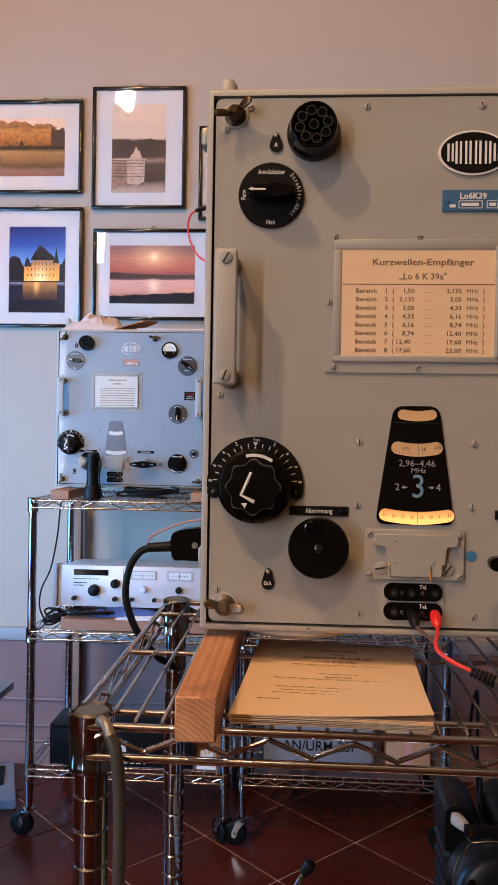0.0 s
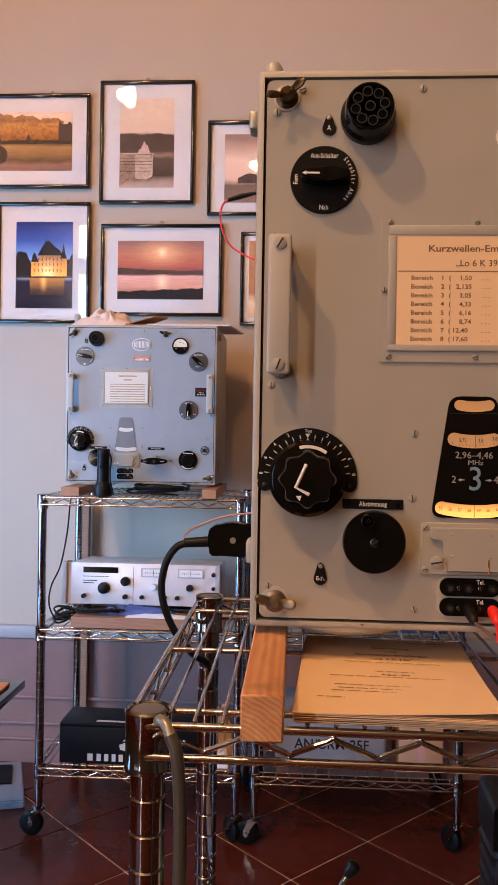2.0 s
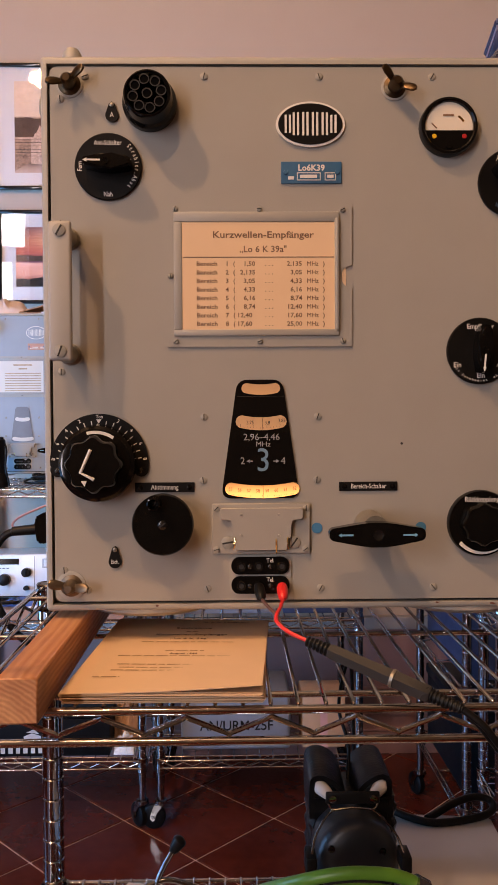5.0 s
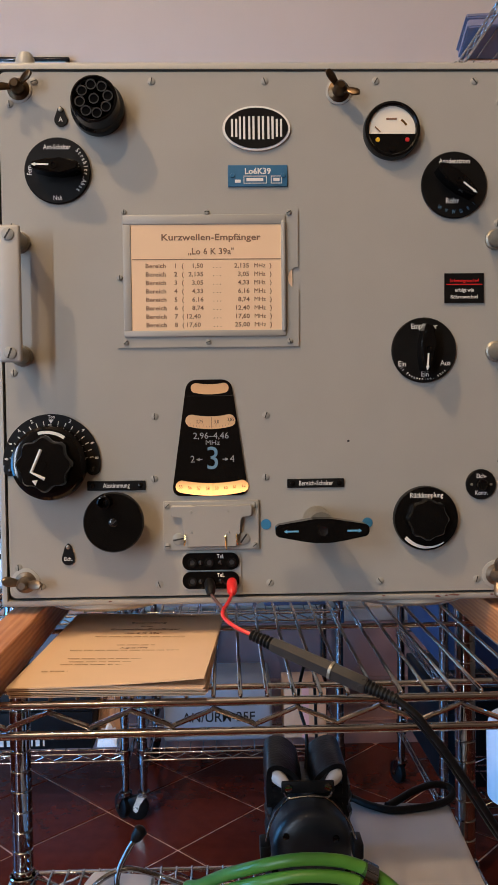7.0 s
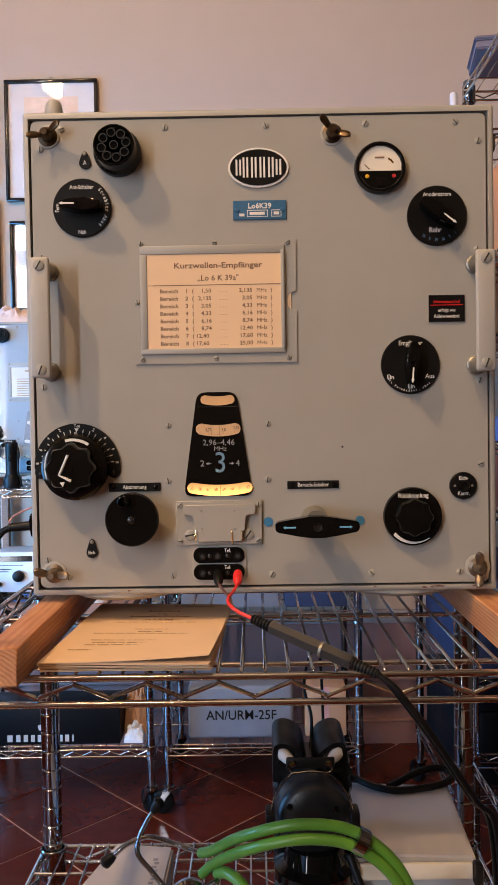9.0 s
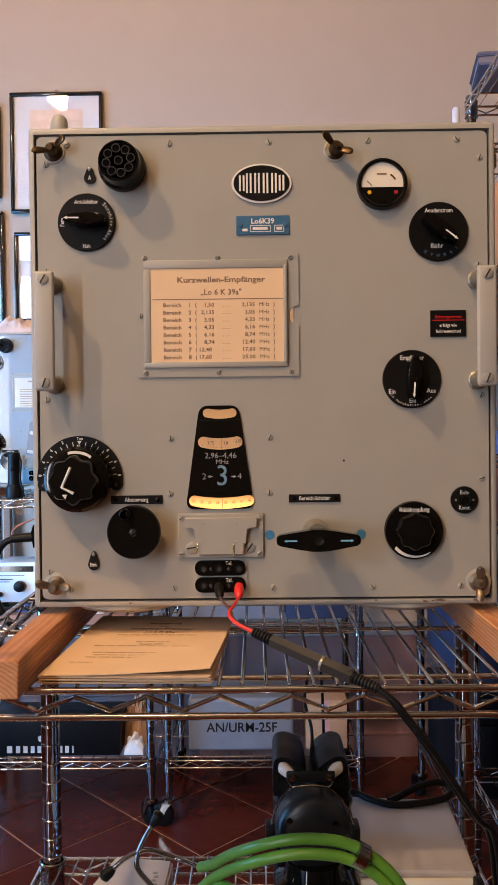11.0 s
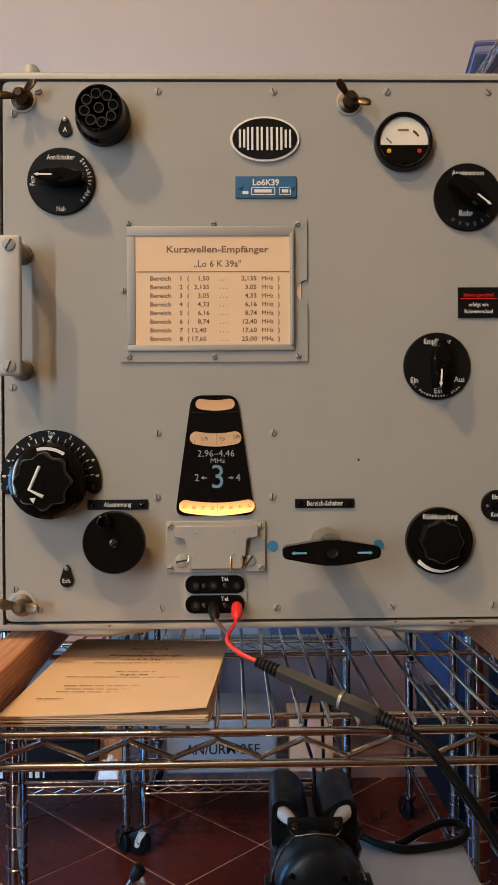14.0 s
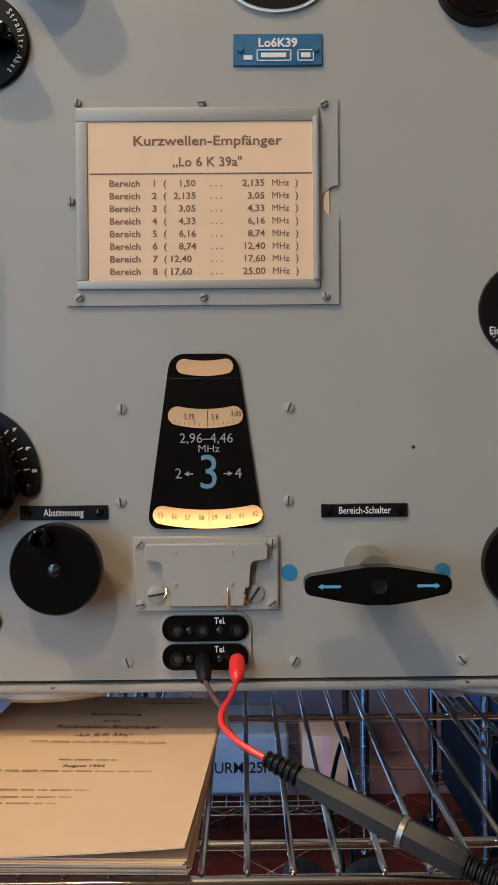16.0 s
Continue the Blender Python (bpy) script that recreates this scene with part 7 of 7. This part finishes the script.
def signal_generator():
    x0, x1, y0, y1, z0, z1 = -0.905, -0.426, 1.785, 2.05, 0.668, 0.796
    t = thing("signal_generator", (-0.666, 2.05, 0.6645), "silver bench signal generator with black knobs and two dials", "test equipment")
    part("case", Box(x0 + 0.004, x1 - 0.004, y0 + 0.008, y1, z0 + 0.003, z1 - 0.003, 0.003), M["silver"], t)
    f = part("front", Box(x0, x1, y0, y0 + 0.008, z0, z1, 0.002), M["silver"], t, "brushed silver front panel")
    for x in (x0, x1):
        part("side_cheek", Box(x - 0.012, x + 0.004, y0 - 0.012, y0 + 0.05, z0 - 0.002, z1 + 0.002, 0.003), M["ledge"], t)
    for x in (x0 + 0.06, x1 - 0.06):
        for y in (y0 + 0.03, y1 - 0.04):
            low = 0.648 if y < 1.9 else 0.6640
            part("foot", Lathe((x, y, 0), [(0.012, low), (0.014, low + 0.002), (0.014, 0.672)], 14, "z"), M["rubber"], t)

    def X(u):
        return x0 + (x1 - x0) * u

    def Z(v):
        return z1 - (z1 - z0) * v
    part("display", Box(X(0.11), X(0.34), y0 - 0.002, y0 + 0.002, Z(0.24), Z(0.10)), M["dialglass"], f, "black readout window")
    for u in (0.49, 0.73):
        m = part("meter", Box(X(u), X(u + 0.17), y0 - 0.003, y0 + 0.002, Z(0.32), Z(0.10), 0.001, 1), M["greybook"], f)
        part("meter_scale", Box(X(u + 0.012), X(u + 0.158), y0 - 0.0036, y0 - 0.002, Z(0.29), Z(0.13)), M["paper"], m)
        part("needle", Box(X(u + 0.080), X(u + 0.083), y0 - 0.0042, y0 - 0.003, Z(0.28), Z(0.15)), M["plate"], m)
        bars(m, M["plate"], [(X(u + 0.03 + 0.014 * k), X(u + 0.033 + 0.014 * k), Z(0.23), Z(0.20)) for k in range(9)], y0 - 0.0038)
    for u, v, r, mat in ((0.25, 0.60, 0.0185, "blackpl"), (0.39, 0.43, 0.0145, "blackpl"), (0.575, 0.55, 0.0105, "whitepl"), (0.81, 0.55, 0.0105, "blackpl"), (0.12, 0.80, 0.0075, "blackpl"), (0.39, 0.80, 0.0075, "blackpl"), (0.50, 0.80, 0.0065, "blackpl"), (0.65, 0.80, 0.0065, "blackpl"), (0.73, 0.80, 0.0065, "blackpl"), (0.88, 0.80, 0.0085, "pole"), (0.965, 0.22, 0.0075, "pole"), (0.965, 0.55, 0.0065, "pole"), (0.965, 0.80, 0.0065, "pole")):
        part("knob", Lathe((X(u), y0, Z(v)), [(r, 0), (r * 0.95, -0.014), (r * 0.8, -0.016), (0.0005, -0.0165)], 20), M[mat], f)
    part("knob_bar", Box(X(0.39) - 0.003, X(0.39) + 0.003, y0 - 0.022, y0 - 0.014, Z(0.43) - 0.013, Z(0.43) + 0.013, 0.001, 1), M["blackpl"], f)
    bars(f, M["plate"], [(X(0.11) + 0.012 * k, X(0.11) + 0.012 * k + 0.008, Z(0.34), Z(0.32)) for k in range(7)] + [(X(0.11), X(0.20), Z(0.44), Z(0.42)), (X(0.11), X(0.18), Z(0.50), Z(0.48)), (X(0.44), X(0.44) + 0.001, Z(0.95), Z(0.05))], y0 - 0.0004)
    t.rotation_euler = (radians(-4.0), 0, 0)


signal_generator()
wood_block(-0.865, -0.405, 1.70, 2.08, 0.632, 0.664, "brown board lying on the middle wire shelf", "board", "wooden_board")


def cloth_heap(name, x0, x1, y0, y1, z, h, material, label, seed=0, cat="cloth"):
    bm = bmesh.new()
    nx, ny = 52, 30
    g = []
    for j in range(ny + 1):
        row = []
        for i in range(nx + 1):
            u, v = i / nx, j / ny
            hump = (math.sin(math.pi * u) ** 0.55) * (math.sin(math.pi * v) ** 0.55)
            # sharp creases where the slow noise changes sign, finer ones across them
            a, b = noise.noise((u * 4.2 + seed, v * 3.0, seed)), noise.noise((u * 9 + v * 5, v * 8 - u * 3 + seed, 1.7))
            fold = 0.60 + 0.34 * abs(a) + 0.20 * abs(b) + 0.04 * noise.noise((u * 22, v * 19 + seed, 4))
            row.append(bm.verts.new((x0 + (x1 - x0) * u + 0.012 * noise.noise((u * 5, v * 5, seed)), y0 + (y1 - y0) * v, z + 0.001 + h * hump * min(1.15, fold))))
        g.append(row)
    for j in range(ny):
        for i in range(nx):
            bm.faces.new((g[j][i], g[j][i + 1], g[j + 1][i + 1], g[j + 1][i]))
    base = [g[0][i] for i in range(nx + 1)] + [g[j][nx] for j in range(1, ny + 1)] + [g[ny][i] for i in range(nx - 1, -1, -1)] + [g[j][0] for j in range(ny - 1, 0, -1)]
    bm.faces.new(base)
    return single(name, bm, material, ((x0 + x1) / 2, (y0 + y1) / 2, z), label, cat)


TOP2 = 1.064 + 0.4685 * 1.045
cloth_heap("cloth", -0.905, -0.715, 1.80, 1.98, TOP2, 0.075, M["cloth"], "crumpled pale cloth lying on the older receiver", 2)
cloth_heap("cloth", -0.80, -0.56, 1.74, 1.80, 0.664, 0.032, M["bluething"], "folded blue and white cloth under the signal generator", 5)
cloth_heap("paper_scrap", -0.70, -0.50, 1.705, 1.74, 0.664, 0.014, M["paper"], "crumpled white paper on the brown board", 9, "paper")
t = thing("cardboard_piece", (-0.68, 1.86, TOP2), "folded piece of brown cardboard on the older receiver", "cardboard")
part("flap", prism([(-0.735, 1.80), (-0.645, 1.80), (-0.625, 1.96), (-0.705, 1.96)], TOP2 + 0.0005, TOP2 + 0.006, 0.001), M["carton"], t)
bm = bmesh.new()
v = [bm.verts.new(p) for p in ((-0.735, 1.80, TOP2 + 0.004), (-0.645, 1.80, TOP2 + 0.030), (-0.625, 1.96, TOP2 + 0.048), (-0.700, 1.96, TOP2 + 0.020))]
w = [bm.verts.new((p.co.x, p.co.y, p.co.z + 0.004)) for p in v]
bm.faces.new(v), bm.faces.new(w)
for i in range(4):
    bm.faces.new((v[i], v[(i + 1) % 4], w[(i + 1) % 4], w[i]))
part("lifted_flap", bm, M["carton"], t)
t = thing("paper_sheet", (-0.5, 1.86, TOP2), "pale sheet of paper overhanging the older receiver", "paper")
part("sheet", prism([(-0.66, 1.775), (-0.405, 1.78), (-0.375, 1.98), (-0.62, 2.0)], TOP2 + 0.0005, TOP2 + 0.005, 0), M["cloth"], t)


def black_box():
    t = thing("black_box", (-0.677, 1.78, 0.215), "black wooden presentation box with pale printing", "box")
    part("body", Box(-0.899, -0.456, 1.7175, 1.863, 0.215, 0.3275, 0.003), M["blackbox"], t)
    part("lid", Box(-0.899, -0.456, 1.7175, 1.863, 0.3280, 0.338, 0.003), M["blackbox"], t)
    x = -0.812
    for k in range(10):
        w = (0.026, 0.021, 0.021, 0.019, 0.021, 0.020, 0.021, 0.016, 0.020, 0.008)[k]
        part("printed_bar", Box(x, x + w * 0.62, 1.7172, 1.7182, 0.2250, 0.2465), M["print_"], t)
        x += w + 0.0022
    # a small house emblem as plain shapes
    part("printed_emblem", slab(bmesh.new(), [(-0.660, 0.262), (-0.664, 0.278), (-0.690, 0.286), (-0.715, 0.276), (-0.712, 0.262), (-0.690, 0.256)], 1.7170, 1.7182), M["print_"], t)
    part("printed_emblem", slab(bmesh.new(), [(-0.668, 0.284), (-0.684, 0.298), (-0.706, 0.288), (-0.690, 0.287)], 1.7170, 1.7182), M["print_"], t)
    bars(t, M["print_"], [(-0.790, -0.590, 1.735, 1.748)], 0, flat=0.338)


black_box()
cloth_heap("paper_scrap", -0.445, -0.385, 1.72, 1.78, 0.215, 0.075, M["paper"], "crumpled white paper on the bottom wire shelf", 12, "paper")
cloth_heap("cloth", -0.47, -0.375, 1.80, 1.95, 0.215, 0.19, M["carton"], "brown cloth bundle on the bottom wire shelf", 14)


def test_set():
    t = thing("test_set", (-0.075, 1.86, 0.215), "grey steel test set case with stencilled black letters", "case")
    part("body", Box(-0.243, 0.092, 1.745, 2.0, 0.215, 0.384, 0.012, 3), M["greycase"], t)
    lettering("AN/URM-25F", -0.073, 0.290, 1.7446, 0.0310, t, M["plate"], wide=0.94, bold=0.0005)


test_set()
t = thing("cardboard_box", (0.20, 1.84, 0.215), "small brown cardboard box", "box")
part("body", Box(0.130, 0.262, 1.76, 1.92, 0.215, 0.372, 0.003), M["carton"], t)
part("tape", Box(0.185, 0.207, 1.7592, 1.762, 0.215, 0.372), M["pinkbox"], t)
t = thing("cardboard_box", (-0.02, 1.86, 0.632), "wide brown cardboard box on the middle shelf", "box")
part("body", Box(-0.26, 0.05, 1.76, 2.04, 0.632, 0.80, 0.003), M["greycase"], t)
t = thing("dark_case", (0.17, 1.86, 0.632), "dark blue equipment case on the middle shelf", "case")
part("body", Box(0.07, 0.27, 1.75, 2.04, 0.632, 0.83, 0.008), M["navy"], t)
t = thing("dark_case", (0.0, 1.86, 1.030), "dark blue equipment case on the top shelf", "case")
part("body", Box(-0.27, 0.25, 1.78, 2.06, 1.030, 1.24, 0.008), M["navy"], t)
t = thing("hanging_flex", (0.03, 1.66, 0.86), "black flex hanging behind the receiver's rack", "cable")
part("flex", Tube(smooth_line([(0.235, 0.345, 1.035), (0.1704, 0.340, 0.9761), (0.0996, 0.340, 0.9114), (0.070, 0.345, 0.860), (0.055, 0.350, 0.78), (0.05, 0.345, 0.70), (0.07, 0.335, LOW + 0.004)]), 0.0030, 8), M["blackpl"], t)
t.location = (0, 0, 0)

# racks along the east side
SIDE = wire_rack(0.522, 1.02, 1.36, 1.88, (1.985, 1.45, 0.98, 0.535, 0.215), 2.03, "tall chrome wire rack on casters in the corner", casters=True)
SIDE2 = wire_rack(0.542, 1.04, 0.76, 1.285, (2.064, 1.60, 1.17, 0.76, 0.35), 2.080, "tall chrome wire rack standing along the wall", foot=0.02)
part("white_sleeve", Lathe((0.522, 1.36, 0), [(0.0100, 2.028), (0.0100, 2.075), (0.008, 2.08)], 18, "z"), M["whitepl"], SIDE, "white plastic sleeve")


def crate(name, x0, x1, y0, y1, z0, z1, mat, label, cat="box", lid=0.0, bev=0.004):
    t = thing(name, ((x0 + x1) / 2, (y0 + y1) / 2, z0), label, cat)
    if lid:
        part("body", Box(x0, x1, y0, y1, z0, z1 - lid - 0.002, bev), M[mat], t)
        part("lid", Box(x0 - 0.004, x1 + 0.004, y0 - 0.004, y1 + 0.004, z1 - lid, z1, bev), M[mat], t)
    else:
        part("body", Box(x0, x1, y0, y1, z0, z1, bev), M[mat], t)
        part("tape", Box((x0 + x1) / 2 - 0.02, (x0 + x1) / 2 + 0.02, y0 - 0.0008, y1 + 0.0008, z1 - 0.03, z1 + 0.0006), M["carton"], t)
    return t


t = thing("storage_box", (0.66, 1.16, 2.0645), "flat lilac plastic box on the top wire shelf", "box")
part("body", prism([(0.502, 1.072), (0.82, 1.035), (0.86, 1.230), (0.527, 1.230)], 2.0648, 2.083, 0.003), M["purple"], t)
part("lid", prism([(0.498, 1.069), (0.824, 1.031), (0.864, 1.233), (0.523, 1.233)], 2.0835, 2.093, 0.003), M["purple"], t)
crate("dark_case", 0.60, 0.90, 0.78, 0.965, 2.064, 2.40, "blackbox", "tall black case on the top wire shelf", "case", lid=0.02)
crate("carton", 0.545, 0.78, 1.00, 1.25, 1.60, 1.80, "orange", "orange carton on a wire shelf")
crate("carton", 0.545, 0.80, 0.79, 0.97, 1.60, 1.73, "pinkbox", "pink carton on a wire shelf")
cloth_heap("cloth", 0.535, 0.85, 0.80, 1.26, 1.17, 0.20, M["bluething"], "heap of blue fabric on a wire shelf", 21)
cloth_heap("cloth", 0.535, 0.85, 0.80, 1.26, 0.76, 0.20, M["navy"], "dark blue bag on a wire shelf", 23)
crate("carton", 0.545, 0.95, 1.40, 1.84, 1.45, 1.72, "carton", "brown cardboard carton on a wire shelf")
crate("carton", 0.545, 0.95, 1.40, 1.84, 0.98, 1.22, "pinkbox", "pink carton on a wire shelf")
crate("dark_case", 0.535, 0.95, 1.40, 1.84, 0.535, 0.80, "navy", "dark blue case on a low wire shelf", "case", lid=0.03)
crate("dark_case", 0.535, 0.95, 1.40, 1.84, 0.215, 0.45, "blackbox", "black case on the bottom wire shelf", "case", lid=0.03)
t = thing("white_canister", (0.620, 1.06, 0.35), "white plastic canister on a low wire shelf", "canister")
part("body", Lathe((0.620, 1.06, 0.35), [(0.070, 0), (0.078, 0.006), (0.080, 0.16), (0.072, 0.185), (0.030, 0.19)], 36, "z"), M["whitepl"], t)
part("cap", Lathe((0.620, 1.06, 0.35), [(0.034, 0.186), (0.034, 0.205), (0.030, 0.208)], 24, "z"), M["whitepl"], t)
t = thing("power_strip", (0.47, 1.70, 0.62), "white power socket block hung on the rack's post", "power strip")
part("body", Box(0.470, 0.508, 1.66, 1.70, 0.665, 0.760, 0.004), M["whitepl"], t)
part("bracket", Box(0.506, 0.524, 1.655, 1.69, 0.70, 0.73, 0.002), M["pole"], t)
t.location = (0, 0, 0)
crate("dark_case", 0.62, 0.95, 0.80, 0.955, 0.35, 0.60, "blackbox", "black case on a low wire shelf", "case", lid=0.03)


# ---- glass table and floor scale by the west side ----
def glass_table():
    t = thing("glass_table", (-1.32, 1.08, 0), "low table with a thick greenish glass top", "table")
    g = part("tabletop", Box(-1.72, -0.915, 0.70, 1.445, 0.530, 0.550, 0.002), M["tableglass"], t, "greenish glass top")
    g.visible_shadow = False
    for x in (-1.66, -1.22):
        for y in (0.76, 1.38):
            part("leg", Tube([(x, y, 0.0), (x, y, 0.530)], 0.016, 14), M["pole"], t)
    for k, (x, y, mat, a) in enumerate(((-1.03, 1.28, "orange", 0.2), (-1.06, 1.22, "red", -0.3), (-1.15, 1.33, "paper", 0.1))):
        s = thing("magazine", (x, y, 0.550), "printed magazine lying on the glass table", "magazine", "papers on the glass table")
        part("page_block", Box(x - 0.09, x + 0.09, y - 0.12, y + 0.12, 0.5505 + 0.006 * k, 0.556 + 0.006 * k, 0.001, 1), M[mat], s)


glass_table()
t = thing("hanging_cable", (-0.886, 1.75, 1.02), "thin black cable hanging from the older receiver's shelf", "cable")
part("flex", Tube(smooth_line([(-0.880, 1.80, 1.034), (-0.886, 1.76, 1.015), (-0.893, 1.75, 0.915), (-0.913, 1.75, 0.81), (-0.941, 1.75, 0.746), (-0.947, 1.75, 0.690), (-0.930, 1.76, 0.645), (-0.90, 1.77, 0.638)]), 0.0026, 8), M["blackpl"], t)
wood_block(-0.968, -0.944, 2.205, 2.235, 0.0, 1.02, "brown wooden batten leaning behind the wire rack", "board", "wooden_batten")
t = thing("floor_scale", (-1.25, 2.0, 0.0), "flat grey and black device lying on the tiles", "device")
part("base", prism([(-1.052, 1.862), (-1.165, 2.16), (-1.46, 2.12), (-1.40, 1.78)], 0.001, 0.028, 0.004), M["greycase"], t)
part("panel", prism([(-1.135, 1.97), (-1.185, 2.12), (-1.42, 2.09), (-1.39, 1.93)], 0.0285, 0.034, 0.002), M["blackbox"], t)


# ---- floor tiles ----
def tiles():
    floor = bpy.data.objects["floor"]
    a, g, h = 0.3250, 0.0065, 0.010
    s = (a - g) / 2
    bm = bmesh.new()
    box(bm, -s, s, -s, s, -h, 0.0)
    bmesh.ops.bevel(bm, geom=[e for e in bm.edges if all(v.co.z > -0.001 for v in e.verts)], offset=0.0016, segments=1, affect="EDGES")
    me = mesh_of("floor_tile", bm, M["tile"])
    d = a * math.sqrt(2)
    for i in range(-8, 9):
        for j in range(-16, 8):
            for o in (0.0, 0.5):
                # tile centres lie half a diagonal off the joint crossings
                x, y = -0.420 + (i + o) * d, 1.524 + (j + o) * d
                if ROOM["x0"] - 0.16 < x < ROOM["x1"] + 0.16 and ROOM["y0"] - 0.16 < y < ROOM["y1"] + 0.16:
                    ob = share("floor_tile", me, (x, y, 0.0), floor)
                    ob.rotation_euler = (0, 0, radians(45))


tiles()
